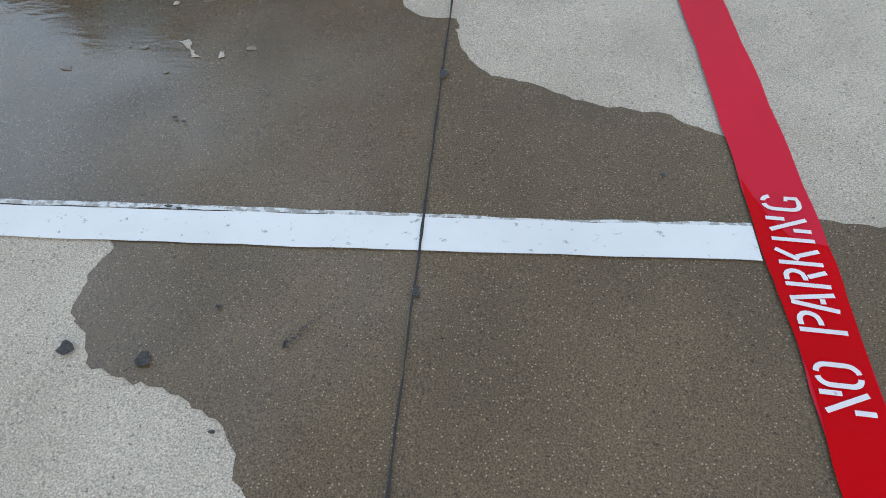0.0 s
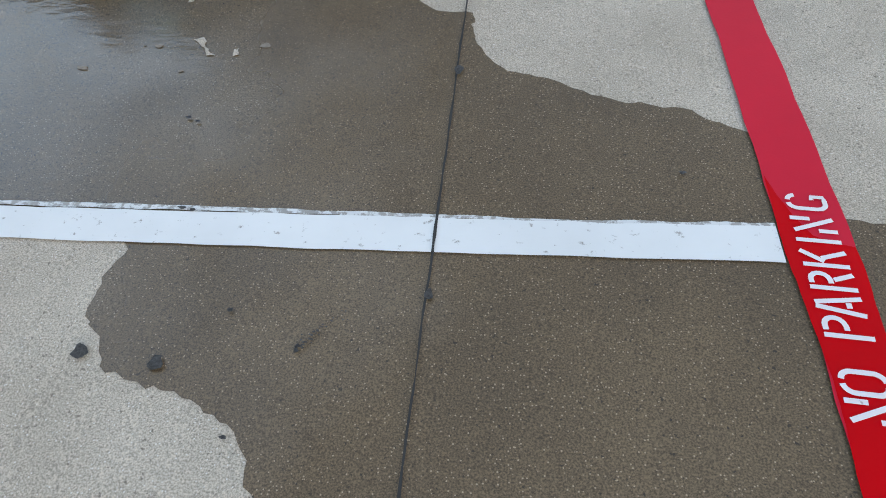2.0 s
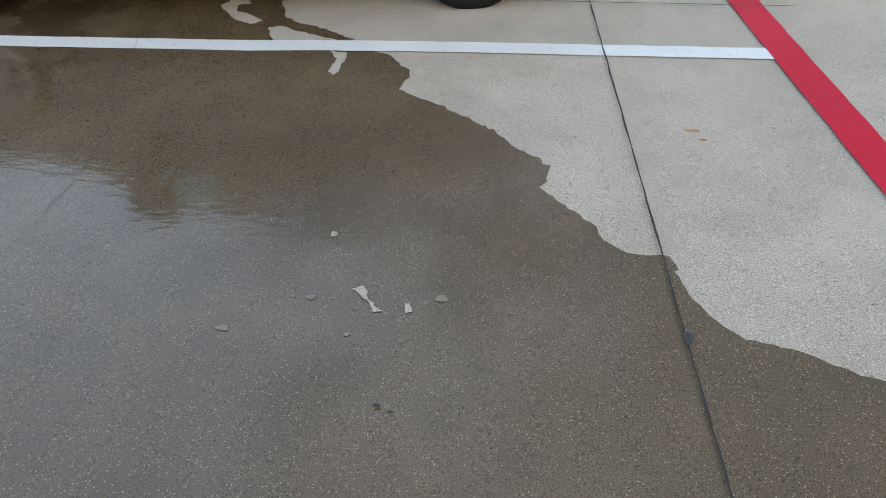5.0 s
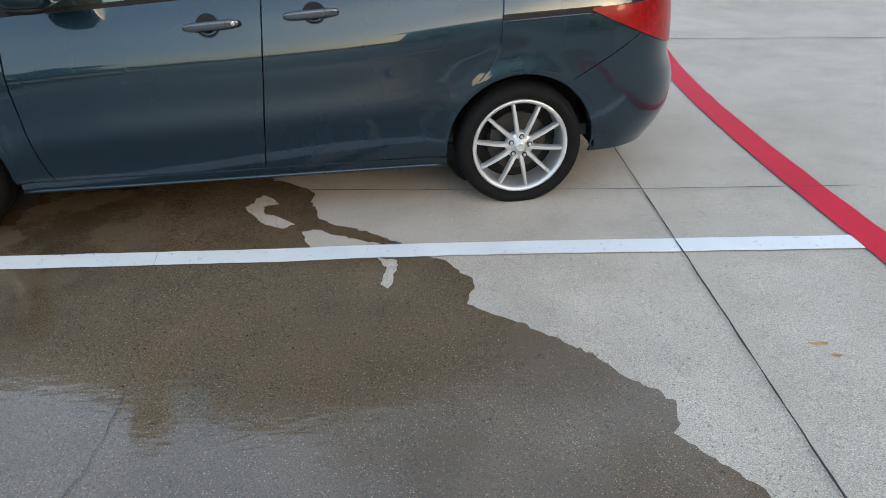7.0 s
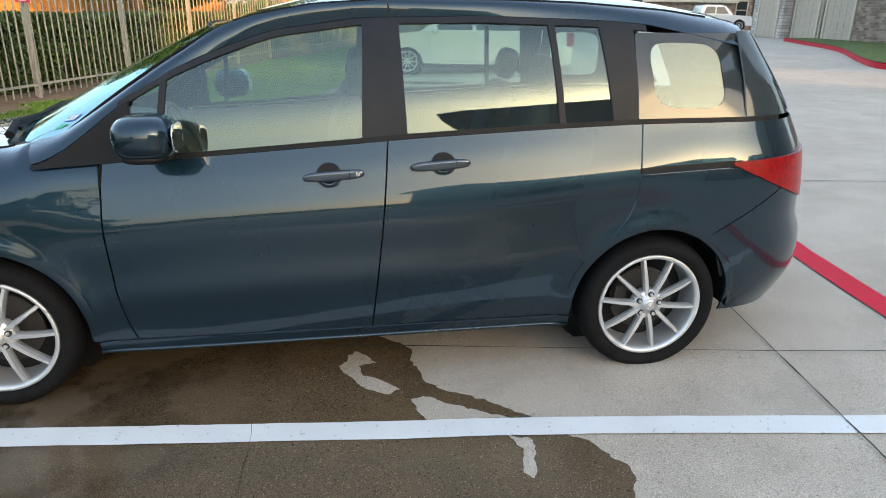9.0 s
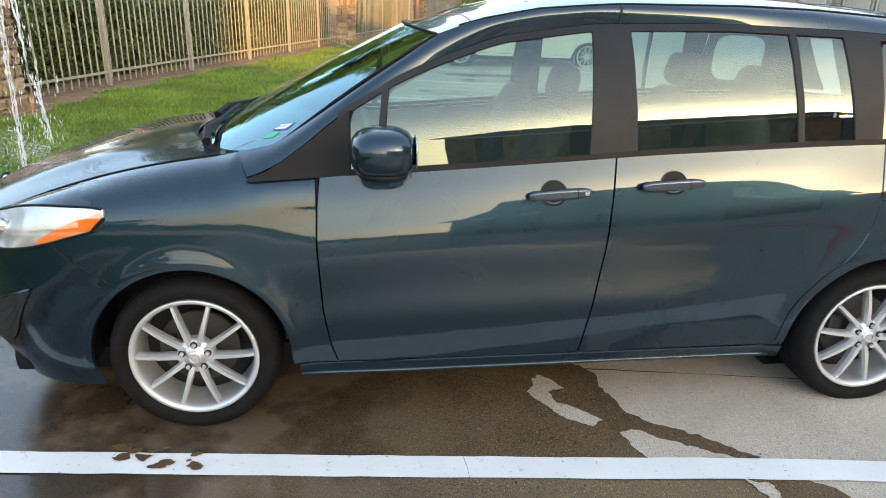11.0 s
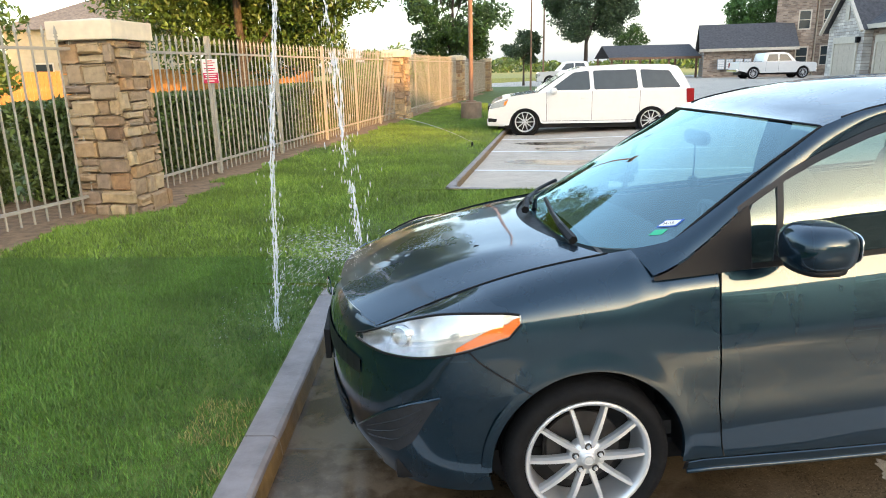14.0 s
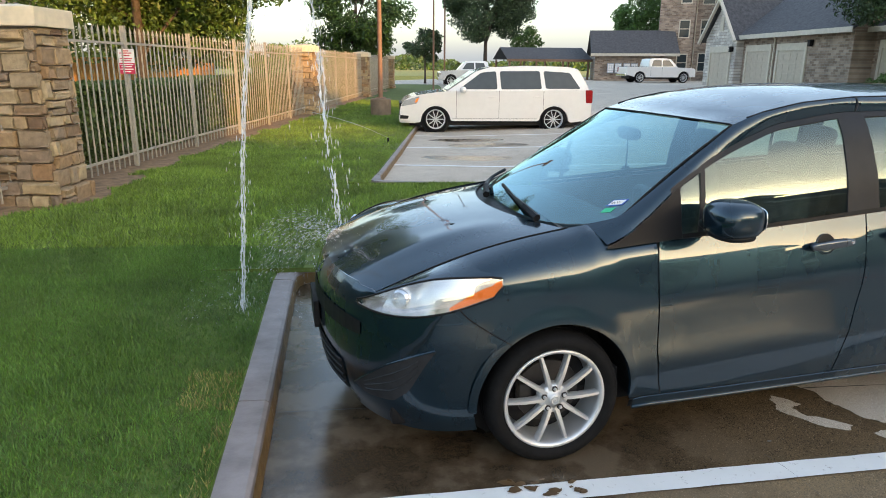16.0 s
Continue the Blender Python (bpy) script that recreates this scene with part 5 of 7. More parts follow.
    def roof(i, j):
        y = 2 * j - 1
        u = 0.925 - 0.09 * (1 - y * y) + (3.20 + 0.08 * (1 - y * y) - 0.925 + 0.09 * (1 - y * y)) * i
        return (u, MID + smooth_at(ROOF_HALF, u) * y, max(smooth_at(ROOF_EDGE, u, 0.04), 1.49 - 0.08 * max(0, 0.92 - u)) + 0.050 * (0.4 + 0.6 * min(1, 4 * i)) * (1 - abs(y) ** 2.4))
    part("roof", thick(grid(roof, 36, 24), (1.8, MID, 0.8)), M_BLUE, car, "", True)
    for s in (1, -1):
        part("roof_ditch", tube([(u / 10, MID - s * (smooth_at(ROOF_HALF, u / 10) - 0.004), smooth_at(ROOF_EDGE, u / 10, 0.04) + 0.002) for u in range(10, 31)], 0.0045, 6), M_PLASTIC, car)
    part("underbody", box(-0.72, 3.08, 0.14, 1.59, 0.20, 0.30, 0.03), M_PLASTIC, car)
    # cabin
    part("dashboard", grid(lambda i, j: (0.10 + 0.50 * i, MID - 0.70 + 1.40 * j, 1.03 - 0.05 * i - (0.35 if i == 1 else 0) + 0.03 * math.sin(math.pi * j)), 6, 12), M_TRIM, car, "dark dashboard")
    wheel_m = Matrix.Translation((0.72, MID - 0.37, 1.0)) @ Matrix.Rotation(radians(65), 4, "Y")
    ringp = [tuple(wheel_m @ Vector((0.18 * math.cos(a), 0.18 * math.sin(a), 0))) for a in [2 * math.pi * k / 24 for k in range(25)]]
    part("steering_wheel", join(tube(ringp, 0.014, 8), moved(box(-0.17, 0.17, -0.02, 0.02, -0.01, 0.01), wheel_m), moved(blob(0, 0, 0, 0.06, 0.06, 0.02), wheel_m)), M_TRIM, car, "dark steering wheel")
    for u0 in (1.25, 2.10):
        for y0 in (-0.37, 0.37):
            lean = Matrix.Translation((u0, MID + y0, 0.62)) @ Matrix.Rotation(radians(14), 4, "Y")
            seat = part("seat", join(blob(u0 - 0.22, MID + y0, 0.58, 0.27, 0.25, 0.09, 3.5), moved(blob(0.06, 0, 0.30, 0.075, 0.24, 0.31, 3.2), lean)), M_FABRIC, car, "dark cloth seat", True)
            part("headrest", moved(blob(0.06, 0, 0.70, 0.05, 0.13, 0.085, 3.0), lean), M_FABRIC, seat, "", True)
    part("floor_lining", box(0.3, 3.3, 0.16, 1.57, 0.30, 0.36), M_FABRIC, car)
    part("rear_lining", grid(lambda i, j: at_tail(50 + 80 * i, 0.4 + 0.78 * j, 1, -0.06) if i < 0.5 else at_tail(50 + 80 * (1 - i), 0.4 + 0.78 * j, -1, -0.06), 12, 4), M_TRIM, car)
    part("headliner", grid(lambda i, j: (1.10 + 2.0 * i, MID - 0.50 + 1.0 * j, 1.515 + 0.03 * math.sin(math.pi * j) - 0.05 * i * i), 8, 4), M_TRIMWOOD, car, "pale headliner")
    part("rear_view_mirror", blob(0.745, MID, 1.395, 0.02, 0.12, 0.035, 3.0), M_PLASTIC, car, "", True)
    part("hanging_ornament", join(tube([(0.73, MID - 0.02, 1.38), (0.73, MID - 0.025, 1.29), (0.73, MID - 0.02, 1.21)], 0.004, 5), blob(0.73, MID - 0.02, 1.19, 0.025, 0.025, 0.03, 2.2)), M_PLASTIC, car, "dark ornament hanging from the mirror")
    for name, y0, s0, dy, ds, m in (("permit_sticker", -0.955, 0.155, 0.066, 0.058, M_STICKER), ("inspection_sticker", -0.940, 0.095, 0.042, 0.042, M_GREEN), ("sticker_field", -0.949, 0.162, 0.054, 0.042, M_SIGNWHITE)):
        st = part(name, grid(lambda i, j: tuple(Vector(screen(s0 + ds * i, (1 + y0 + dy * j) / 2)) + Vector((-0.45, 0, 0.9)) * (0.0035 if m is M_SIGNWHITE else 0.002)), 2, 2), m, car, "small windscreen sticker")
    txt = bpy.data.curves.new("sticker_text", "FONT")
    txt.body, txt.size, txt.align_x = "04-18", 0.018, "CENTER"
    txt.materials.append(M_SEAL)
    word = new("sticker_text", txt)
    p0, px, py = (Vector(screen(s_, (1 + y_) / 2)) for s_, y_ in ((0.172, -0.922), (0.172, -0.94), (0.19, -0.922)))
    ex = (px - p0).normalized()
    ez = ex.cross((py - p0).normalized()).normalized()
    ey = ez.cross(ex)
    word.matrix_basis = Matrix.Translation(p0 + ez * 0.006) @ Matrix((ex, ey, ez)).transposed().to_4x4()
    word.parent = car
    for at, flip in (((0.0, 0.0, 0.312), False), ((2.75, 0.0, 0.312), False), ((0.0, 2 * MID, 0.312), True), ((2.75, 2 * MID, 0.312), True)):
        spoke_wheel(car, Matrix.Translation(at) @ (Matrix.Rotation(math.pi, 4, "Z") if flip else Matrix.Identity(4)) @ Matrix.Rotation(0.12 if at[0] else 0.0, 4, "Y"))
    return car


M_BOWL = plain("lamp_reflector", (0.60, 0.62, 0.64), 0.20, 0.6, vary=0.25, scale=22)
M_RECESS = plain("recess_plastic", (0.016, 0.018, 0.022), 0.45, vary=0.3, scale=25)
M_STICKER = plain("blue_sticker", (0.04, 0.12, 0.45), 0.5, vary=0.1)
M_GREEN = plain("green_sticker", (0.05, 0.42, 0.22), 0.5, vary=0.1)
people_carrier()

# ---- buildings that shade the lot: b1 reflects in the car, others are added unseen ----
def hall(name, label, x, y, turn, length, depth, eaves, ridge, wall, roof, z0=0.0, windows=0):
    """A gabled building; its front runs along local x at y = 0."""
    ob = thing(name, label, "building", Matrix.Translation((x, y, z0)) @ Matrix.Rotation(turn, 4, "Z"))
    l, d = length, depth
    v = [(0, 0, 0), (l, 0, 0), (l, d, 0), (0, d, 0), (0, 0, eaves), (l, 0, eaves), (l, d, eaves), (0, d, eaves), (0, d / 2, ridge), (l, d / 2, ridge)]
    part("wall", (v, [(0, 1, 5, 4), (2, 3, 7, 6), (1, 2, 6, 9, 5), (3, 0, 4, 8, 7)]), wall, ob)
    o, t = 0.4, 0.14
    k = (ridge - eaves) / (d / 2)
    for y0, sgn in ((0, 1), (d, -1)):
        yo = y0 - sgn * o
        q = [(-o, yo, eaves - o * k), (l + o, yo, eaves - o * k), (l + o, d / 2, ridge), (-o, d / 2, ridge)]
        part("roof", ([(a, b, c + t) for a, b, c in q] + [(a, b, c + 0.01) for a, b, c in q], [(0, 1, 2, 3), (7, 6, 5, 4), (0, 4, 5, 1), (1, 5, 6, 2), (2, 6, 7, 3), (3, 7, 4, 0)]), roof, ob)
        part("fascia", box(-o, l + o, yo - 0.03 * sgn - 0.02, yo - 0.03 * sgn + 0.02, eaves - o * k - 0.1, eaves - o * k + t - 0.01), M_TRIMWOOD, ob)
    return ob


def window(parent, x, z, w, h, y=0.0, facing=-1):
    f = part("window", join(box(x - w / 2 - 0.09, x + w / 2 + 0.09, y - 0.05, y - 0.012, z - 0.1, z), box(x - w / 2 - 0.09, x + w / 2 + 0.09, y - 0.05, y - 0.012, z + h, z + h + 0.1), box(x - w / 2 - 0.09, x - w / 2, y - 0.05, y - 0.012, z, z + h),
                             box(x + w / 2, x + w / 2 + 0.09, y - 0.05, y - 0.012, z, z + h), box(x - w / 2, x + w / 2, y - 0.04, y - 0.012, z + h / 2 - 0.03, z + h / 2 + 0.03)), M_TRIMWOOD, parent)
    part("pane", ([(x - w / 2, y - 0.02, z), (x + w / 2, y - 0.02, z), (x + w / 2, y - 0.02, z + h), (x - w / 2, y - 0.02, z + h)], [(0, 1, 2, 3)]), M_PANE, f)


DIR = math.atan2(0.6, 0.8)
b1 = hall("apartment_building", "brown brick apartment block with a dark gabled roof", 11.6, -31.8, DIR, 15, 14, 5.5, 7.9, M_BRICK, M_ROOF)
# b3's dip lets sun onto the hedge; b4 and b2 are added blockers.
b3 = hall("apartment_building", "unseen low brick link, its dip added to let sun onto the hedge", 23.6, -22.8, DIR, 5, 14, 3.9, 6.0, M_BRICK, M_ROOF)
b4 = hall("apartment_building", "unseen short brick block added to keep the far bays shaded", 27.6, -19.8, DIR, 5, 14, 5.5, 7.9, M_BRICK, M_ROOF)
b2 = hall("apartment_building", "unseen tall brick block added to shade garages and far apartments", 34.5, -14.6, DIR, 60, 14, 18.0, 22.0, M_BRICK, M_ROOF, 0.48)
for b, l, fl in ((b1, 15, 2), (b2, 60, 3), (b3, 5, 1), (b4, 5, 2)):
    for i in range(int(l / 4)):
        for k in range(fl):
            f = part("window", box(2 + 4 * i - 0.6, 2 + 4 * i + 0.6, 14.005, 14.05, 1 + 2.9 * k, 2.5 + 2.9 * k), M_PANE, b)

# ---- stone pillars of the fence ----
m, nt, b = material("ledge_stone", 0.9)
oi = nt.nodes.new("ShaderNodeObjectInfo")
base = ramp(nt, oi.outputs["Random"], [(0.0, (0.17, 0.11, 0.07)), (0.25, (0.36, 0.27, 0.16)), (0.5, (0.22, 0.17, 0.13)), (0.75, (0.42, 0.34, 0.21)), (1.0, (0.28, 0.17, 0.09))])
base = mix(nt, 0.7, base, ramp(nt, tex(nt, 14, 6)[0], [(0.3, (0.62, 0.6, 0.58)), (0.7, (1.25, 1.22, 1.18))]), "MULTIPLY")
nt.links.new(base, b.inputs["Base Color"])
bump(nt, b, tex(nt, 40, 6)[0], 0.9, 0.012)
M_STONE = m


def rough_stone(w, d, h, rng):
    """A split stone: a box with its outer face hewn uneven."""
    p = box(-w / 2, w / 2, 0, d, 0, h, min(0.024, h * 0.28))
    return [(x + rng.uniform(-0.010, 0.010), y - (0.034 * rng.random() if y < d / 2 else 0), z + rng.uniform(-0.008, 0.008)) for x, y, z in p[0]], p[1]


def stone_pillar(x, y, turn, seed=3):
    rng = random.Random(seed)
    zb = lawn_z(x, y)
    ob = thing("stone_pillar", "square ledgestone fence pillar with a cast stone cap", "pillar", Matrix.Translation((x, y, zb)) @ Matrix.Rotation(turn, 4, "Z"), "fence pillars")
    core = part("core", box(-0.275, 0.275, -0.275, 0.275, -0.1, 1.93), M_MORTAR, ob, "pale mortar joints")
    for side in range(4):
        z, k = -0.02, side
        while z < 1.89:
            h = min(rng.choice((0.12, 0.15, 0.17, 0.20, 0.22)), 1.93 - z)
            flare = 0.05 if z < 0.14 else 0.0
            half = 0.315 + flare
            a = -half + (0.06 if k % 2 else 0.0)
            while a < half - 0.03:
                w = min(rng.uniform(0.14, 0.34), half - a)
                if half - a - w < 0.08:
                    w = half - a
                cuts = [(z, h)] if h < 0.16 or rng.random() < 0.7 else [(z, h * 0.45), (z + h * 0.45, h * 0.55)]
                for z1, h1 in cuts:
                    st = part("stone", rough_stone(w - 0.016, 0.085, h1 - 0.016, rng), M_STONE, ob)
                    st.matrix_basis = Matrix.Rotation(side * math.pi / 2, 4, "Z") @ Matrix.Translation((a + w / 2, -0.335 - flare + rng.uniform(-0.012, 0.008), z1 + 0.008)) @ Matrix.Rotation(rng.uniform(-0.03, 0.03), 4, "Y")
                a += w
            z += h
            k += 1
    cap = part("cap", join(box(-0.39, 0.39, -0.39, 0.39, 1.93, 2.13, 0.015), ([(-0.38, -0.38, 2.128), (0.38, -0.38, 2.128), (0.38, 0.38, 2.128), (-0.38, 0.38, 2.128), (0, 0, 2.18)], [(0, 1, 4), (1, 2, 4), (2, 3, 4), (3, 0, 4)])), M_CAPSTONE, ob, "cream cast stone cap")
    return ob


p1 = stone_pillar(-7.46, 11.23, -0.12)
for x, y in ((fence_x(25.65), 25.65), (fence_x(37.9), 37.9), (fence_x(50.2), 50.2)):
    copy_thing(p1, Matrix.Translation((x, y, lawn_z(x, y))) @ Matrix.Rotation(-0.17, 4, "Z"))
fence_line([38.3, 40.7, 43.1, 45.5, 47.9, 49.9], [False] + [True] * 4)

sign = thing("notice_sign", "white and red notice sign fixed to the fence post", "sign", Matrix.Translation((fence_x(13.9) + 0.035, 13.87, lawn_z(-7.2, 13.9))) @ Matrix.Rotation(-0.14, 4, "Z"))
part("plate", box(-0.125, 0.125, -0.045, -0.036, 1.40, 1.755), M_SIGNWHITE, sign)
part("red_field", box(-0.122, 0.122, -0.0475, -0.046, 1.40, 1.555), M_SIGNRED, sign, "red lower half")
for i, (z, w) in enumerate(((1.72, 0.05), (1.69, 0.09), (1.655, 0.06), (1.61, 0.09), (1.58, 0.07), (1.525, 0.1), (1.495, 0.08), (1.46, 0.1), (1.425, 0.06))):
    part("text_bar", box(-w, w, -0.0492, -0.048, z, z + 0.014), M_SIGNRED if z > 1.57 else M_SIGNWHITE, sign)


# ---- hedges and trees ----
def leaves(name, pts, size, mat, parent, seed, label=""):
    """Many small leaf blades (two triangles each) at the given places, turned at random."""
    rng = np.random.default_rng(seed)
    n = len(pts)
    a = rng.normal(size=(n, 3))
    a /= np.linalg.norm(a, axis=1)[:, None]
    b = np.cross(a, rng.normal(size=(n, 3)))
    b /= np.linalg.norm(b, axis=1)[:, None]
    s = size * rng.uniform(0.6, 1.3, n)[:, None]
    v = np.empty((n, 4, 3))
    v[:, 0], v[:, 1], v[:, 2], v[:, 3] = pts - a * s, pts + b * s * 0.42, pts + a * s, pts - b * s * 0.42
    me = bpy.data.meshes.new(name)
    me.vertices.add(n * 4)
    me.vertices.foreach_set("co", v.ravel())
    me.loops.add(n * 4)
    me.loops.foreach_set("vertex_index", np.arange(n * 4, dtype=np.int32))
    me.polygons.add(n)
    me.polygons.foreach_set("loop_start", np.arange(0, n * 4, 4, dtype=np.int32))
    me.update(calc_edges=True)
    me.materials.append(mat)
    ob = new(name, me)
    ob.parent = parent
    return tagged(ob, label)


def hedge(y0, y1, off, thickn, top, seed, count):
    """A clipped hedge along the fence."""
    rng = np.random.default_rng(seed)
    ob = thing("hedge", "clipped dark green hedge behind the fence", "hedge", group="hedges")
    y = rng.uniform(y0, y1, count)
    face = rng.random(count)
    depth = np.where(face < 0.62, rng.uniform(0, 0.26, count), rng.uniform(0, thickn, count))
    end = rng.random(count) < 0.9 * thickn / (y1 - y0 + thickn)
    y = np.where(end, y0 + rng.uniform(-0.05, 0.3, count), y)
    depth = np.where(end, rng.uniform(0, thickn, count), depth)
    zt = np.array([top + 0.10 * noise.noise((0, a * 1.7, seed)) + 0.05 * noise.noise((0, a * 6, seed)) for a in y])
    z = np.where(face < 0.62, 0.02 + (zt - 0.02) * rng.random(count) ** 0.9, zt - rng.uniform(0, 0.12, count))
    x = np.array([fence_x(a) for a in y]) - off - depth + np.array([0.09 * noise.noise((b * 2.5, a * 2.5, seed + 3)) for a, b in zip(y, z)])
    pts = np.stack([x, y, z + 0.2], 1)
    leaves("foliage", pts, 0.047, M_HEDGE, ob, seed)
    if y1 - y0 < 3:
        for k in range(5):
            ys = y0 + (y1 - y0) * (k + 0.5) / 5
            part("stem", tube([(fence_x(ys) - off - 0.4, ys, 0.05), (fence_x(ys) - off - 0.36, ys + 0.08, 0.6), (fence_x(ys) - off - 0.42, ys + 0.02, top)], [0.03, 0.022, 0.01], 6), M_BARK, ob)
        return ob
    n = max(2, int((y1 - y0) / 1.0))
    # Near-black boxes put the hedge's inner shade into colour.
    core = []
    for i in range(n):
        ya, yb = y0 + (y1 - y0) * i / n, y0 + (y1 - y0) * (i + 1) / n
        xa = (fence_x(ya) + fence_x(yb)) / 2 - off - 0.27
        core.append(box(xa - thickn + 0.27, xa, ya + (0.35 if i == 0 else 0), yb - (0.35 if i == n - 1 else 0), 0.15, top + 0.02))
    part("hedge_core", join(*core), M_HEDGE_SHADE, ob, "near-black filler standing for the hedge's inner shade")
    return ob


M_HEDGE_SHADE = plain("hedge_inner_shade", (0.012, 0.016, 0.007), 0.95, vary=0.4)
hedge(11.6, 27.0, 0.55, 1.0, 1.22, 5, 80000)
hedge(27.2, 50.0, 0.6, 1.0, 1.2, 6, 24000)
hedge(4.0, 9.7, 0.5, 0.9, 1.75, 7, 46000)
hedge(9.6, 11.7, 1.5, 0.8, 1.15, 8, 30000)


def tree(x, y, z0, height, crown, label, mat, count, leaf, seed, trunk_r=0.14, fork=0.35, holes=0.25, group="trees"):
    """A tapered trunk that forks into limbs, each ending in clumps of leaves; crown: (radius, bottom, top)."""
    rng = random.Random(seed)
    ob = thing("tree", label, "tree", Matrix.Translation((x, y, z0)), group)
    r, zb, zt = crown
    top = zb + (zt - zb) * 0.55
    part("trunk", tube([(0.06 * r * noise.noise((k, seed, 0)) * k / 6, 0.06 * r * noise.noise((k, seed, 5)) * k / 6, top * k / 6) for k in range(7)], [trunk_r * (1.25 - 0.15 * k) if k else trunk_r * 1.5 for k in range(7)], 10), M_BARK, ob, "", True)
    clumps = []
    for i in range(64 if r > 4 else 44 if r > 3 else 26 if r > 1.5 else 12):
        a, q = rng.uniform(0, 6.283), rng.random()
        w = math.sin(math.pi * (0.12 + 0.80 * q)) ** 0.7
        rad = r * w * rng.uniform(0.45, 0.9)
        c = Vector((rad * math.cos(a), rad * math.sin(a), zb + (zt - zb) * (0.08 + 0.86 * q)))
        clumps.append((c, r * rng.uniform(0.20, 0.36)))
        if i < 14:
            s = Vector((0, 0, zb * 0.8 + (top - zb * 0.8) * rng.random()))
            part("limb", tube([s, s.lerp(c, 0.5) + Vector((0, 0, 0.08 * r)), c], [trunk_r * 0.45, trunk_r * 0.28, trunk_r * 0.08], 6), M_BARK, ob)
    g = np.random.default_rng(seed)
    pts = []
    for c, cr in clumps:
        n = int(count / len(clumps))
        d = g.normal(size=(n, 3))
        d /= np.linalg.norm(d, axis=1)[:, None]
        rad = cr * (0.35 + 0.75 * g.random(n) ** 0.6)[:, None]
        p = np.array(c) + d * rad * np.array((1.15, 1.15, 0.8))
        keep = np.array([noise.noise(Vector(q) * (1.6 / max(cr, 0.4)) + Vector((seed, 0, 0))) > -holes for q in p])
        pts.append(p[keep])
    leaves("crown", np.concatenate(pts), leaf, mat, ob, seed)
    return ob


tree(-10.9, 27.5, 0.1, 15, (5.3, 1.1, 15.0), "broad red oak with green leaves behind the fence", M_LEAF, 190000, 0.10, 11, 0.15, holes=0.3)
tree(-14.8, 18.5, 0.1, 5, (1.6, 0.6, 3.8), "leafy green shrub tree behind the fence", M_LEAF, 9000, 0.09, 12, 0.07)
tree(-3.6, 45.0, 0.1, 9, (3.1, 1.4, 8.8), "upright young oak behind the fence", M_LEAF, 46000, 0.12, 13, 0.12, holes=0.1)
tree(7.0, 60.0, 0.3, 10, (3.7, 3.4, 9.6), "dark round live oak in the lot island", M_LEAF_DARK, 60000, 0.11, 14, 0.17, holes=0.3)
tree(2.2, 62.0, 0.2, 4, (1.7, 1.9, 4.3), "small dark live oak in the lot island", M_LEAF_DARK, 7000, 0.13, 15, 0.08)
tree(27.0, 76.0, 0.5, 9, (3.1, 1.8, 9.4), "pale green young tree behind the mail building", M_LEAF_PALE, 36000, 0.15, 16, 0.1, holes=0.12)
tree(19.0, 95.0, 0.5, 6, (2.3, 2.5, 6.2), "small distant tree beyond the carport", M_LEAF, 5000, 0.16, 17, 0.1)
tree(16.9, 27.4, 0.48, 8, (3.3, 3.1, 8.2), "dark live oak beside the garages", M_LEAF_DARK, 50000, 0.09, 18, 0.14, holes=0.2)
tree(-10.0, -19.0, 0.0, 4.4, (2.0, 1.0, 4.4), "leafy green tree standing across the lot", M_LEAF, 9000, 0.11, 19, 0.1)
tree(18.6, 29.6, 0.48, 0.9, (0.9, 0.1, 0.95), "clipped shrub in front of the garages", M_LEAF_PALE, 2500, 0.06, 20, 0.03, group="shrubs")
for k, (x, y, r, h) in enumerate(((-7.2, 31.0, 1.3, 2.3), (-6.6, 34.0, 1.5, 2.5), (-6.0, 38.0, 1.5, 2.3), (-5.2, 42.0, 1.5, 2.2), (-4.6, 49.0, 1.6, 2.2))):
    tree(x, y, 0.1, h, (r, 0.4, h), "round leafy shrub behind the fence", M_LEAF_PALE, 4200, 0.08, 30 + k, 0.04, group="shrubs")

# ---- board fence and house behind the hedge ----
wood = thing("board_fence", "sunlit orange cedar board fence behind the hedge", "fence", Matrix.Translation((-30.0, 26.5, 0.1)) @ Matrix.Rotation(math.atan2(8.0, 19.5), 4, "Z"))
bd = box(-0.068, 0.068, 0, 0.018, 0, 1.86)
BOARD = mesh("board", bd[0], bd[1], M_WOOD)
for i in range(150):
    q = new("board", BOARD)
    q.parent, q.location = wood, (0.145 * i, 0.004 * (i % 3), 0.02 * noise.noise((i * 0.7, 0, 0)))
part("rail", box(0, 21.7, 0.02, 0.06, 0.3, 0.38), M_WOOD, wood)
part("rail", box(0, 21.7, 0.02, 0.06, 1.4, 1.48), M_WOOD, wood)
house = thing("house", "cream stucco house with a tan hipped roof", "house", Matrix.Translation((-30.5, 45.0, 0.0)) @ Matrix.Rotation(0.15, 4, "Z"))
part("wall", box(0, 9.0, 0, 8, 0, 4.5), M_STUCCO, house)
part("roof", ([(-0.5, -0.5, 4.5), (9.5, -0.5, 4.5), (9.5, 8.5, 4.5), (-0.5, 8.5, 4.5), (4.0, 4, 6.6), (5.0, 4, 6.6)], [(0, 1, 5, 4), (1, 2, 5), (2, 3, 4, 5), (3, 0, 4), (3, 2, 1, 0)]), M_ROOF_TAN, house)
window(house, 2.0, 1.2, 1.0, 1.3)
window(house, 6.5, 1.2, 1.0, 1.3)

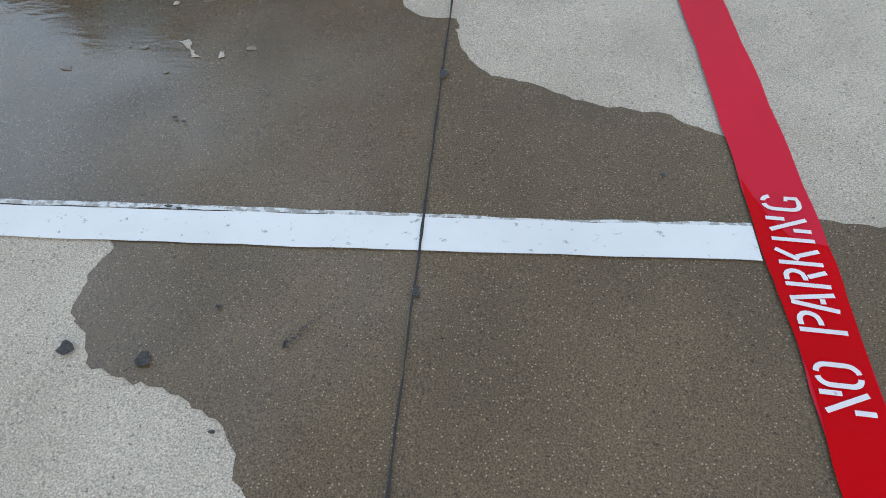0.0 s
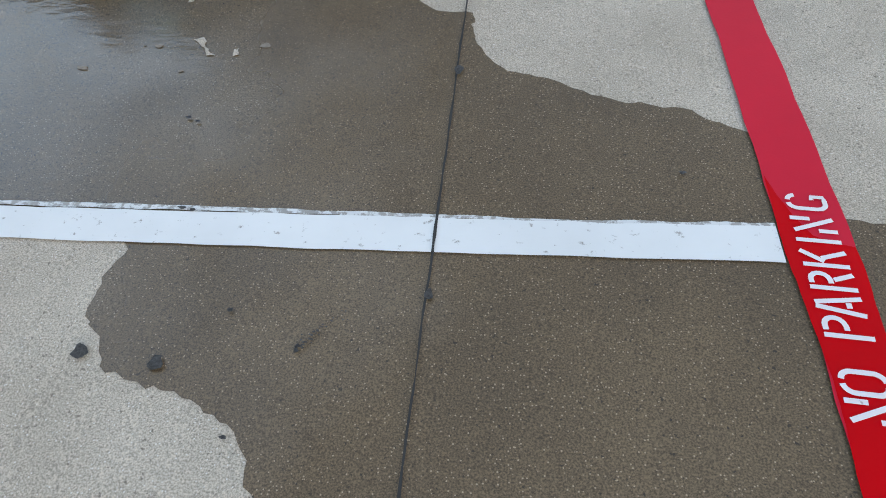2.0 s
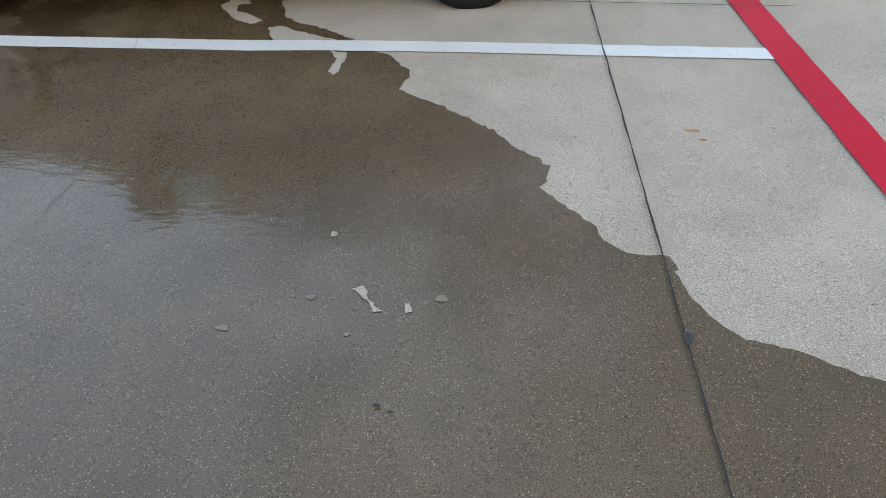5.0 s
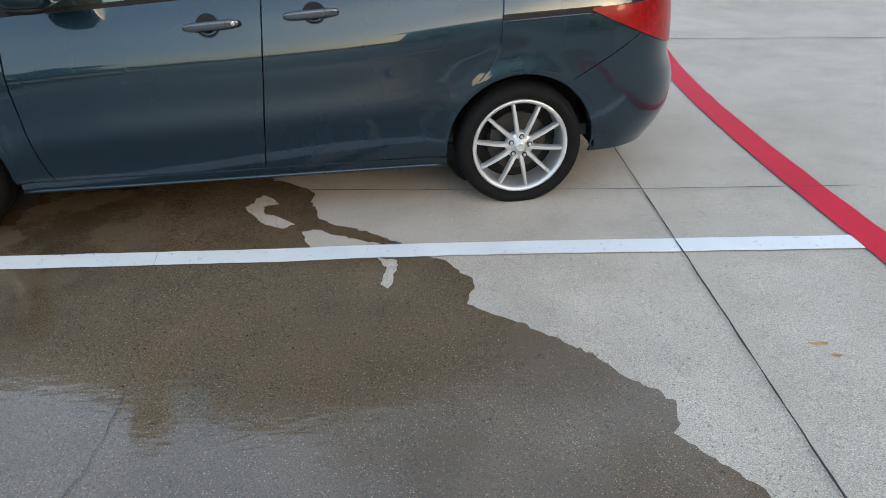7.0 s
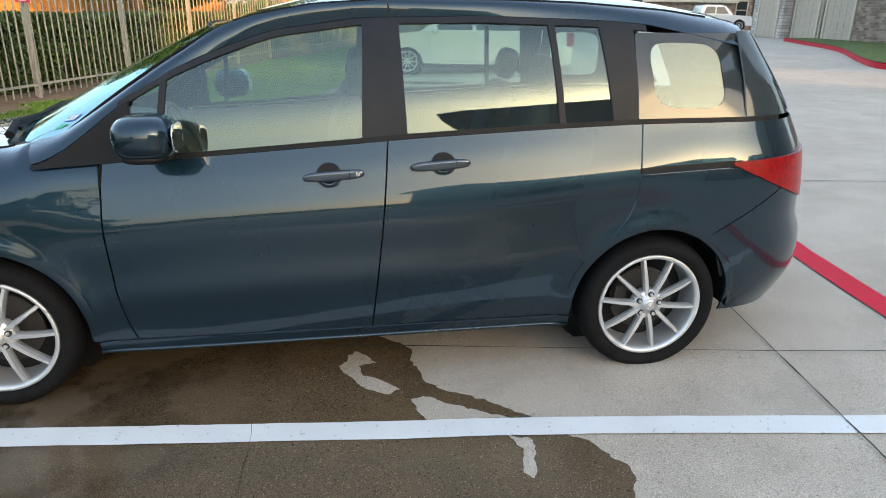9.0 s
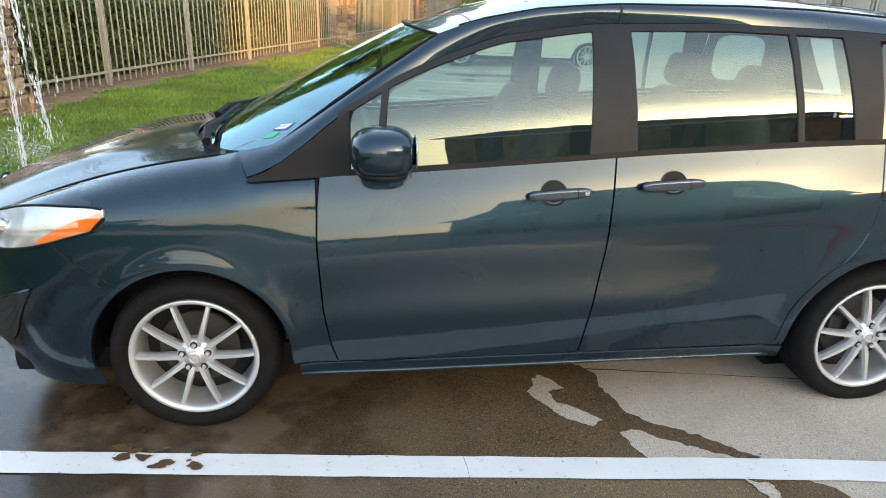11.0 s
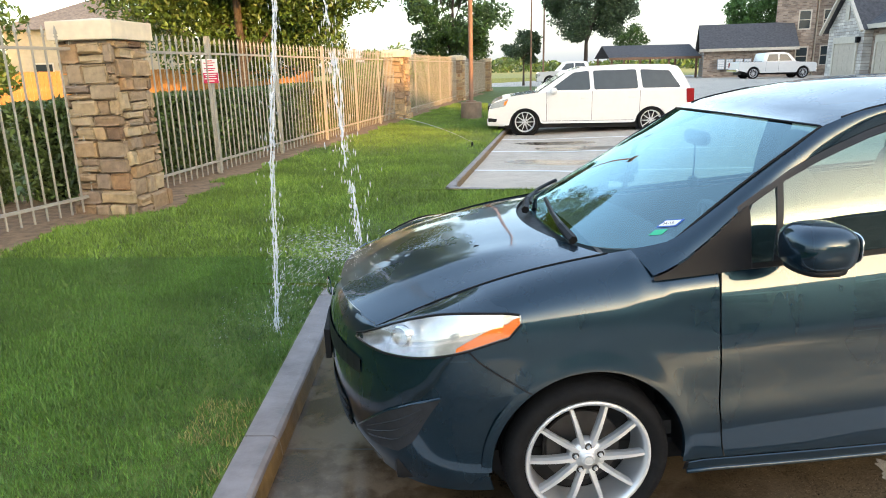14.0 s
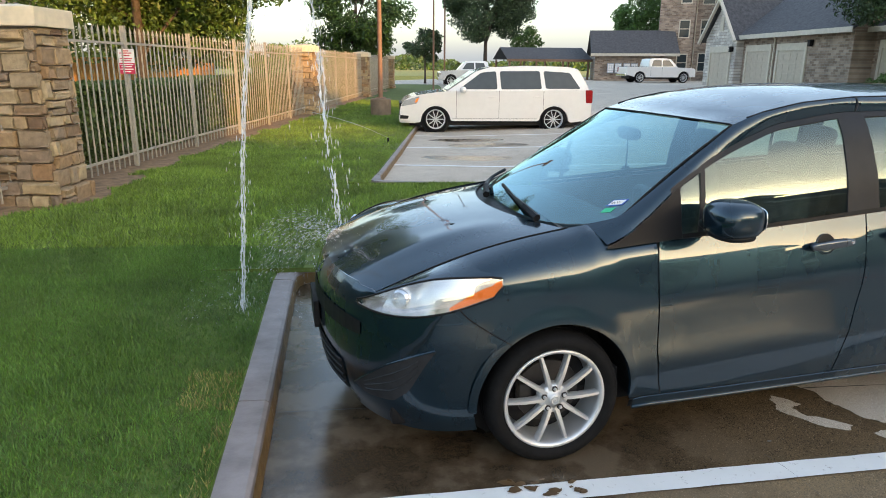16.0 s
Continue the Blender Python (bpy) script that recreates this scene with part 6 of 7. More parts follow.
# ---- lamp posts ----
M_FOOTING = plain("brown_concrete", (0.20, 0.145, 0.10), 0.85, vary=0.25, scale=5, grain=0.5)
def lamp_post(x, y, h, r, footing, label):
    ob = thing("lamp_post", label, "street lamp", Matrix.Translation((x, y, lot_z(x) + (0.12 if footing else 0.0))), "lamp posts")
    if footing:
        part("footing", lathe([(0.33, -0.15), (0.33, 0.54), (0.31, 0.57), (0.001, 0.58)], 28, "z"), M_FOOTING, ob, "round brown concrete footing", False)
        part("base_plate", box(-0.16, 0.16, -0.16, 0.16, 0.58, 0.61), M_POLE, ob)
    z = 0.6 if footing else 0.0
    part("pole", tube([(0, 0, z), (0, 0, h)], [r, r * 0.8], 12), M_POLE, ob)
    part("lamp_head", box(-0.25, 0.25, -0.45, 0.1, h, h + 0.14, 0.03), M_POLE, ob)
    return ob


lamp_post(-3.0, 25.3, 8.5, 0.075, True, "brown steel lamp post on a round concrete footing")
lamp_post(1.2, 47.0, 12.0, 0.06, False, "tall thin lamp post far along the lot")
lamp_post(3.6, 60.0, 8.2, 0.08, False, "dark lamp post far along the lot")


# ---- parked cars far off ----
def side_solid(outline, y0, y1, tuck=0.0, belt_z=1.0):
    """A body from its side outline (x, z); above the belt the sides lean in by tuck."""
    n = len(outline)
    lean = lambda z: tuck * max(0, z - belt_z)
    v = [(x, y0 + lean(z), z) for x, z in outline] + [(x, y1 - lean(z), z) for x, z in outline]
    return v, [tuple(range(n))[::-1], tuple(range(n, 2 * n))] + [(i, (i + 1) % n, n + (i + 1) % n, n + i) for i in range(n)]


def rounded(outline, r=0.06, n=3):
    out, k = [], len(outline)
    for i in range(k):
        p, q, s = (Vector((*outline[j % k], 0)) for j in (i - 1, i, i + 1))
        a, b = q + (p - q).normalized() * min(r, (p - q).length * 0.45), q + (s - q).normalized() * min(r, (s - q).length * 0.45)
        for t in [j / n for j in range(n + 1)]:
            c = a.lerp(q, t).lerp(q.lerp(b, t), t)
            out.append((c.x, c.y))
    return out


def arch_line(x, r, z):
    return [(x - r * math.cos(math.pi * k / 10), z + r * math.sin(math.pi * k / 10)) for k in range(11)]


def minivan():
    ob = thing("minivan", "white minivan parked in a bay by the lawn", "car", Matrix.Translation((-1.70, 21.1, 0.0)) @ Matrix.Rotation(-0.06, 4, "Z"))
    ob.rotation_mode = "XYZ"
    low = [(-0.90, 0.30), (-0.96, 0.50), (-0.93, 0.72), (-0.82, 0.86), (-0.55, 0.97), (-0.15, 1.03), (0.28, 1.08), (4.20, 1.12), (4.22, 0.80), (4.20, 0.34), (3.68, 0.26)] + arch_line(3.20, 0.40, 0.30)[::-1] + arch_line(0.0, 0.40, 0.30)[::-1] + [(-0.42, 0.26)]
    part("body", side_solid(rounded(low, 0.09), 0.0, 1.98), M_VANWHITE, ob, "", False)
    part("roof", side_solid(rounded([(0.30, 1.07), (1.10, 1.60), (1.45, 1.70), (2.5, 1.745), (3.6, 1.72), (3.86, 1.66), (4.18, 1.10)], 0.08), 0.05, 1.93, 0.25), M_VANWHITE, ob)
    part("bumper", side_solid(rounded([(-0.97, 0.26), (-0.98, 0.46), (-0.6, 0.46), (-0.5, 0.24)], 0.05), 0.03, 1.95), M_VANWHITE, ob)
    part("lower_intake", box(-0.985, -0.7, 0.15, 1.83, 0.28, 0.36), M_PLASTIC, ob)
    glass_y = lambda z: 0.044 + 0.25 * max(0, z - 1.0)
    for name, q in (("front_window", [(0.62, 1.13), (1.22, 1.56), (1.62, 1.60), (1.66, 1.13)]), ("rear_window", [(1.76, 1.13), (1.72, 1.60), (2.80, 1.61), (2.86, 1.14)]), ("side_window", [(2.97, 1.15), (2.90, 1.61), (3.62, 1.57), (3.92, 1.15)])):
        q = rounded(q, 0.05)
        part(name, ([(x, glass_y(z), z) for x, z in q], [tuple(range(len(q)))]), M_PANE, ob, "dark tinted window")
    ws = [(0.34, 1.10), (1.08, 1.585)]
    part("windscreen", ([(x - 0.012, 0.16 + 0.2 * (z - 1), z + 0.02) for x, z in ws] + [(x - 0.012, 1.82 - 0.2 * (z - 1), z + 0.02) for x, z in ws[::-1]], [(0, 1, 2, 3)]), M_PANE, ob)
    for x in (0.55, 1.70, 2.90):
        part("door_gap", box(x - 0.004, x + 0.004, -0.0035, 0.002, 0.38, 1.10), M_PLASTIC, ob)
    part("sill_line", box(0.45, 2.75, -0.004, 0.002, 0.36, 0.368), M_PLASTIC, ob)
    for x in (1.52, 2.72):
        part("door_handle", box(x - 0.1, x + 0.1, -0.03, 0.0, 0.92, 0.955, 0.01), M_VANWHITE, ob)
    part("wing_mirror", blob(0.72, -0.10, 1.12, 0.08, 0.11, 0.085), M_VANWHITE, ob, "", True)
    part("headlamp", side_solid(rounded([(-0.93, 0.68), (-0.85, 0.83), (-0.42, 0.955), (-0.50, 0.76)], 0.04), -0.006, 0.3), M_BOWL, ob, "clear headlamp")
    part("turn_lamp", side_solid(rounded([(-0.56, 0.78), (-0.52, 0.88), (-0.44, 0.91), (-0.50, 0.79)], 0.02), -0.008, 0.2), M_AMBER, ob)
    part("tail_lamp", side_solid(rounded([(4.06, 0.78), (4.03, 1.12), (4.225, 1.12), (4.235, 0.78)], 0.03), -0.008, 0.2), M_REDLENS, ob, "red tail lamp")
    part("grille", box(-0.965, -0.90, 0.35, 1.63, 0.56, 0.76, 0.02), M_PLASTIC, ob, "black grille")
    part("fog_recess", side_solid(rounded([(-0.95, 0.36), (-0.95, 0.46), (-0.72, 0.44), (-0.74, 0.36)], 0.02), -0.004, 0.2), M_PLASTIC, ob, "black fog lamp recess")
    part("underbody", box(-0.7, 4.0, 0.15, 1.85, 0.18, 0.32), M_PLASTIC, ob)
    for x in (0.0, 3.20):
        part("wheel_well", ([(x + 0.40 * math.cos(2 * math.pi * k / 20), 0.12, 0.32 + 0.40 * math.sin(2 * math.pi * k / 20)) for k in range(20)], [tuple(range(20))]), M_PLASTIC, ob)
    for x, y, fl in ((0, 0.01, False), (3.20, 0.01, False), (0, 1.97, True), (3.2, 1.97, True)):
        spoke_wheel(ob, Matrix.Translation((x, y, 0.345)) @ (Matrix.Rotation(math.pi, 4, "Z") if fl else Matrix.Identity(4)), tyre_r=0.345)
    return ob


def pickup(x, y, turn, paint_m, label, flip=False):
    """A crew cab pickup, nose towards local -x, or +x when flipped."""
    z = lot_z(x)
    ob = thing("pickup_truck", label, "pickup truck", Matrix.Translation((x, y, z)) @ Matrix.Rotation(turn, 4, "Z"), "pickup trucks")
    low = [(-0.95, 0.45), (-0.95, 1.02), (-0.80, 1.12), (0.55, 1.18), (4.75, 1.22), (4.78, 0.6), (4.2, 0.5)] + arch_line(3.65, 0.47, 0.42)[::-1] + arch_line(0.0, 0.47, 0.42)[::-1] + [(-0.6, 0.45)]
    part("body", side_solid(rounded(low, 0.06), 0, 1.95), paint_m, ob)
    part("cab", side_solid(rounded([(0.50, 1.16), (1.10, 1.80), (1.5, 1.88), (2.55, 1.88), (2.85, 1.80), (2.98, 1.16)], 0.08), 0.06, 1.89, 0.2, 1.2), paint_m, ob)
    part("bed_well", box(3.05, 4.68, 0.1, 1.85, 1.0, 1.235), M_PLASTIC, ob)
    gy = lambda q: 0.055 + 0.2 * max(0, q - 1.2)
    for q in ([(0.86, 1.26), (1.22, 1.72), (1.78, 1.74), (1.80, 1.26)], [(1.90, 1.26), (1.88, 1.74), (2.55, 1.73), (2.72, 1.26)]):
        q = rounded(q, 0.05)
        part("cab_window", ([(a, gy(c), c) for a, c in q], [tuple(range(len(q)))]), M_PANE, ob)
        part("cab_window", ([(a, 1.95 - gy(c), c) for a, c in q], [tuple(range(len(q)))]), M_PANE, ob)
    part("windscreen", ([(0.54, 0.18, 1.21), (1.09, 0.25, 1.80), (1.09, 1.70, 1.80), (0.54, 1.77, 1.21)], [(0, 1, 2, 3)]), M_PANE, ob)
    part("front_bumper", box(-1.02, -0.85, 0.03, 1.92, 0.42, 0.66, 0.03), M_CHROME, ob)
    part("rear_bumper", box(4.75, 4.92, 0.05, 1.9, 0.5, 0.68, 0.03), M_CHROME, ob)
    part("grille", box(-0.965, -0.94, 0.45, 1.5, 0.72, 1.0), M_PLASTIC, ob)
    part("headlamp", box(-0.965, -0.75, -0.004, 0.4, 0.80, 1.0, 0.02), M_CHROME, ob)
    part("tail_lamp", box(4.66, 4.79, -0.006, 0.14, 0.82, 1.18, 0.02), M_REDLENS, ob)
    for a, b_, fl in ((0, 0.01, False), (3.65, 0.01, False), (0, 1.94, True), (3.65, 1.94, True)):
        spoke_wheel(ob, Matrix.Translation((a, b_, 0.40)) @ (Matrix.Rotation(math.pi, 4, "Z") if fl else Matrix.Identity(4)), tyre_r=0.40)
    for a in (1.84, 2.78):
        part("door_gap", box(a - 0.006, a + 0.006, -0.004, 1.954, 0.55, 1.2), M_PLASTIC, ob)
    for a in (0, 3.65):
        part("wheel_well", ([(a + 0.46 * math.cos(2 * math.pi * k / 20), 1.81, 0.42 + 0.46 * math.sin(2 * math.pi * k / 20)) for k in range(20)], [tuple(range(20))]), M_PLASTIC, ob)
        part("wheel_well", ([(a + 0.46 * math.cos(2 * math.pi * k / 20), 0.14, 0.42 + 0.46 * math.sin(2 * math.pi * k / 20)) for k in range(20)], [tuple(range(20))]), M_PLASTIC, ob)
    part("underbody", box(-0.5, 4.5, 0.2, 1.75, 0.3, 0.5), M_PLASTIC, ob)
    return ob


minivan()
pickup(22.3, 57.5, math.pi, M_VANWHITE, "white crew cab pickup parked by the brick building")
pickup(3.6, 56.0, -0.05, M_SILVER, "silver crew cab pickup parked beyond the minivan")

# ---- carport, mail building, apartments and garages ----
carport = thing("carport", "open carport with a dark shingle roof", "carport", Matrix.Translation((10.2, 65.0, 0.45)))
part("roof", ([(-0.3, -0.3, 1.85), (7.7, -0.3, 1.85), (7.7, 3, 2.95), (-0.3, 3, 2.95), (-0.3, 6.3, 1.85), (7.7, 6.3, 1.85)], [(0, 1, 2, 3), (3, 2, 5, 4)]), M_ROOF, carport)
part("fascia", box(-0.3, 7.7, -0.34, -0.28, 1.65, 1.86), M_POLE, carport)
for x in (0, 2.5, 5.0, 7.4):
    for y in (0, 6):
        part("post", box(x - 0.08, x + 0.08, y - 0.08, y + 0.08, 0, 1.84), M_POLE, carport)
mail = hall("mail_building", "small brick building with a dark shingle roof", 17.5, 63.0, -0.28, 6.8, 6.5, 2.45, 4.3, M_BRICK, M_ROOF, 0.48)
for i, x in enumerate((1.1, 1.75, 2.5, 3.15)):
    bx = part("mailbox_bank", box(x, x + 0.56, -0.32, -0.05, 0.65, 1.5, 0.02), M_METALBOX, mail, "grey cluster mailboxes")
    for r in range(4):
        for c in range(3):
            part("mailbox_door", box(x + 0.04 + 0.165 * c, x + 0.19 + 0.165 * c, -0.328, -0.318, 0.72 + 0.19 * r, 0.88 + 0.19 * r), M_SIGNWHITE, bx)
apt = hall("apartment_house", "three-storey brick and stone apartment house", 24.6, 66.0, -0.42, 22, 14, 9.0, 13.0, M_BRICK, M_ROOF, 0.48)
part("gable_bay", join(box(0.0, 3.0, -1.6, 0.2, 0, 8.9)), M_BRICK, apt)
part("bay_roof", ([(-0.3, -1.9, 8.8), (3.3, -1.9, 8.8), (1.5, -1.9, 11.2), (-0.3, 5, 8.8), (3.3, 5, 8.8), (1.5, 5, 11.2)], [(0, 2, 5, 3), (1, 4, 5, 2)]), M_ROOF, apt)
part("bay_gable", ([(0, -1.6, 8.85), (3, -1.6, 8.85), (1.5, -1.6, 10.9)], [(0, 1, 2)]), M_BRICK, apt)
part("stone_bay", box(6.0, 12.0, -2.4, 0.2, 0, 10.2), M_PALESTONE, apt, "pale limestone bay")
part("bay_roof", ([(5.7, -2.7, 10.1), (12.3, -2.7, 10.1), (12.3, 4, 13.0), (5.7, 4, 13.0)], [(0, 1, 2, 3)]), M_ROOF, apt)
for k in range(3):
    window(apt, 4.2, 0.9 + 2.95 * k, 0.95, 1.5)
    window(apt, 2.2, 0.9 + 2.95 * k, 0.8, 1.4, -1.6)
    window(apt, 7.0, 0.9 + 2.95 * k, 0.95, 1.5, -2.4)
    window(apt, 10.9, 0.9 + 2.95 * k, 0.95, 1.5, -2.4)
    if k:
        # No recess is cut; its shade is a black slab behind the railing.
        bal = part("balcony", box(8.2, 10.0, -2.46, -2.395, 2.95 * k + 0.15, 2.95 * k + 2.4), M_PLASTIC, apt, "black slab standing for a balcony's shaded recess")
        part("railing", join(*[box(8.2 + 0.12 * j, 8.23 + 0.12 * j, -2.52, -2.49, 2.95 * k + 0.15, 2.95 * k + 1.15) for j in range(16)], box(8.2, 10.0, -2.53, -2.48, 2.95 * k + 1.12, 2.95 * k + 1.18)), M_POLE, bal)
part("downpipe", tube([(3.2, -0.1, 0), (3.2, -0.1, 8.9)], 0.06, 8), M_TRIMWOOD, apt)

garage = hall("garage_row", "row of garages with pale doors and a dark roof", 18.37, 41.9, -1.62, 10.8, 9, 3.1, 5.8, M_BRICK, M_ROOF, 0.48)
X0, X1, YB = -2.5, 1.35, -0.45
XM = (X0 + X1) / 2
bay = part("gable_bay", ([(X0, YB, 0), (X1, YB, 0), (X1, YB, 2.9), (XM, YB, 4.9), (X0, YB, 2.9), (X0, 8, 0), (X1, 8, 0), (X1, 8, 2.9), (XM, 8, 4.9), (X0, 8, 2.9)],
                         [(0, 1, 2, 3, 4), (5, 9, 8, 7, 6), (0, 4, 9, 5), (1, 6, 7, 2)]), M_PALESTONE, garage, "pale limestone gable front")
part("bay_roof", ([(X0 - 0.35, YB - 0.3, 2.72), (XM, YB - 0.3, 5.18), (X1 + 0.35, YB - 0.3, 2.72), (X0 - 0.35, 8, 2.72), (XM, 8, 5.18), (X1 + 0.35, 8, 2.72)], [(0, 1, 4, 3), (1, 2, 5, 4)]), M_ROOF, garage)
part("barge_board", join(tube([(X0 - 0.35, YB - 0.32, 2.66), (XM, YB - 0.32, 5.10)], 0.11, 4), tube([(X1 + 0.35, YB - 0.32, 2.66), (XM, YB - 0.32, 5.10)], 0.11, 4)), M_TRIMWOOD, garage)
part("gable_vent", box(XM - 0.2, XM + 0.2, YB - 0.05, YB - 0.01, 3.3, 4.1), M_TRIMWOOD, garage)
wing = hall("garage_row", "brick garage wing set back from its neighbour", 18.84, 31.1, -1.62, 10, 7.5, 3.1, 5.3, M_BRICK, M_ROOF, 0.48)


def garage_door(x, y, w=2.3, h=2.1, owner=garage):
    d = part("garage_door", box(x, x + w, y - 0.03, y - 0.005, 0.02, h), M_GARAGE, owner)
    for k in range(4):
        for c in range(4):
            part("door_panel", box(x + 0.08 + c * w / 4, x + (c + 1) * w / 4 - 0.03, y - 0.045, y - 0.031, 0.10 + k * 0.5, 0.46 + k * 0.5, 0.01), M_GARAGE, d)
    part("door_frame", join(box(x - 0.16, x, y - 0.08, y - 0.004, 0, h + 0.34), box(x + w, x + w + 0.16, y - 0.08, y - 0.004, 0, h + 0.34), box(x, x + w, y - 0.08, y - 0.004, h, h + 0.34)), M_TRIMWOOD, owner)


def wall_lantern(x, y, z, owner):
    part("wall_lantern", join(box(x - 0.05, x + 0.05, y - 0.04, y, z - 0.1, z + 0.1), box(x - 0.09, x + 0.09, y - 0.22, y - 0.05, z - 0.16, z + 0.10, 0.02), box(x - 0.11, x + 0.11, y - 0.24, y - 0.03, z + 0.10, z + 0.15, 0.02)), M_PLASTIC, owner, "black wall lantern")


garage_door(-1.6, YB, 2.3)
for x in (1.90, 5.05):
    garage_door(x, 0.0)
garage_door(0.6, 0.0, owner=wing)
garage_door(4.2, 0.0, owner=wing)
wall_lantern(1.0, YB, 2.25, garage)
wall_lantern(7.85, 0.0, 2.4, garage)
part("downpipe", tube([(4.65, -0.35, 2.95), (4.65, -0.08, 2.7), (4.65, -0.08, 0)], 0.05, 6), M_TRIMWOOD, garage)


# ---- water ----
m, nt, b = material("spray_water", 0.1)
t, d, sh = nt.nodes.new("ShaderNodeBsdfTransparent"), nt.nodes.new("ShaderNodeBsdfGlossy"), nt.nodes.new("ShaderNodeMixShader")
b.inputs["Base Color"].default_value = (0.86, 0.9, 0.95, 1)
b.inputs["Roughness"].default_value = 0.2
nt.nodes.remove(d)
sh.inputs[0].default_value = 0.42
nt.links.new(t.outputs[0], sh.inputs[1])
nt.links.new(b.outputs[0], sh.inputs[2])
nt.links.new(sh.outputs[0], nt.nodes["Material Output"].inputs["Surface"])
M_WATER = m


def streak(p, d, length, r):
    """A drop drawn out along its flight: a spindle of six faces."""
    p, d = Vector(p), Vector(d).normalized()
    a = d.orthogonal().normalized()
    b = d.cross(a)
    ring = [p + r * (math.cos(2.0944 * k) * a + math.sin(2.0944 * k) * b) for k in range(3)]
    v = [tuple(q) for q in (p - d * length / 2, *ring, p + d * length / 2)]
    return v, [(0, 2, 1), (0, 3, 2), (0, 1, 3), (4, 1, 2), (4, 2, 3), (4, 3, 1)]


def jet(points, r, seed, gaps, strands):
    """Falling water: twisted strands that swell, thin out and break, with drops flung off them."""
    rng = random.Random(seed)
    ob = thing("water_jet", "white falling jet of sprinkler water", "water", group="water jets")
    pts = bend(points, 60)
    for q in range(strands):
        run, ph = [], 2.1 * q + seed
        for k, p in enumerate(pts):
            z = p[2]
            solid = noise.noise((z * 3.4, ph, 0)) + 0.5 * noise.noise((z * 11, ph, 2)) > gaps
            if solid:
                w = r * (0.9 if strands > 1 else 0.2)
                run.append((p[0] + w * math.sin(z * 9 + ph) + 0.5 * r * noise.noise((z * 21, ph, 3)), p[1] + w * math.cos(z * 9 + ph), z))
            if not solid or k == len(pts) - 1:
                if len(run) > 3:
                    rr = [r * (0.16 + 1.15 * abs(noise.noise((c[2] * 24, ph, 1))) ** 1.2 + 0.25 * abs(noise.noise((c[2] * 60, ph, 1)))) * min(1, 0.2 + 0.35 * min(i, len(run) - 1 - i)) for i, c in enumerate(run)]
                    part("strand", tube(run, rr, 6), M_WATER, ob, "", True)
                run = []
    drops = []
    for _ in range(420):
        k = rng.randrange(1, len(pts))
        p, o = pts[k], r * rng.choice((0.8, 1.2, 2.5, 5))
        drops.append(streak((p[0] + rng.gauss(0, o), p[1] + rng.gauss(0, o), p[2] + rng.uniform(-0.03, 0.03)), (rng.gauss(0, 0.1), rng.gauss(0, 0.1), -1), rng.uniform(0.012, 0.05), rng.uniform(0.0015, 0.0042)))
    tagged(part("flung_water", join(*drops), M_WATER, ob), kind="stuff")
    return ob


jet([(-4.24, 6.95, 3.4), (-4.36, 7.07, 2.6), (-4.44, 7.16, 2.0), (-4.53, 7.22, 1.3), (-4.58, 7.28, 0.7), (-4.62, 7.3, 0.16)], 0.0115, 4, -0.62, 3)
jet([(-4.3, 6.5, 3.3), (-4.18, 6.5, 2.7), (-4.08, 6.5, 2.2), (-4.02, 6.5, 1.8), (-3.98, 6.5, 1.35), (-3.95, 6.5, 0.94)], 0.015, 9, -0.12, 2)
rng = random.Random(77)
spray = []
for _ in range(1700):  # fans out from where the jet strikes the nose, mostly towards the lawn
    a, q = rng.gauss(math.pi * 0.93, 0.95), rng.random() ** 0.75
    R, up = 0.46 * q, rng.uniform(0.0, 0.75)
    d = (math.cos(a), math.sin(a) * 0.9, up - 1.5 * q)
    spray.append(streak((-3.93 + R * math.cos(a), 6.47 + R * math.sin(a) * 0.9, 0.90 + R * up - 0.75 * R * R * 1.6 - 0.06 * rng.random()), d, rng.uniform(0.005, 0.026), rng.uniform(0.0005, 0.0012)))
for _ in range(500):  # bounces off the lawn at the other jet's foot
    a, q = rng.uniform(0, 6.283), rng.random()
    spray.append(streak((-4.62 + 0.42 * q * math.cos(a), 7.3 + 0.42 * q * math.sin(a), 0.15 + 0.34 * q * (1 - q) * 4 * rng.random()), (math.cos(a), math.sin(a), 1.4 - 2.8 * q), rng.uniform(0.006, 0.022), rng.uniform(0.0006, 0.0013)))
tagged(part("water_spray", join(*spray), M_WATER), "fine spray of drops bouncing off hood and kerb", "water", kind="stuff")
head = thing("sprinkler", "low lawn sprinkler throwing a thin stream", "sprinkler", Matrix.Translation((-3.15, 17.5, 0.14)))
part("nozzle", lathe([(0.02, 0), (0.02, 0.09), (0.012, 0.1), (0.001, 0.1)], 12, "z"), M_PLASTIC, head)
part("stream", tube(bend([(0, 0, 0.1), (-0.5, 1.0, 0.24), (-1.1, 2.2, 0.34), (-1.8, 3.6, 0.40)], 8), [0.003 + 0.0003 * k for k in range(25)], 6), M_WATER, head, "thin white stream of water")

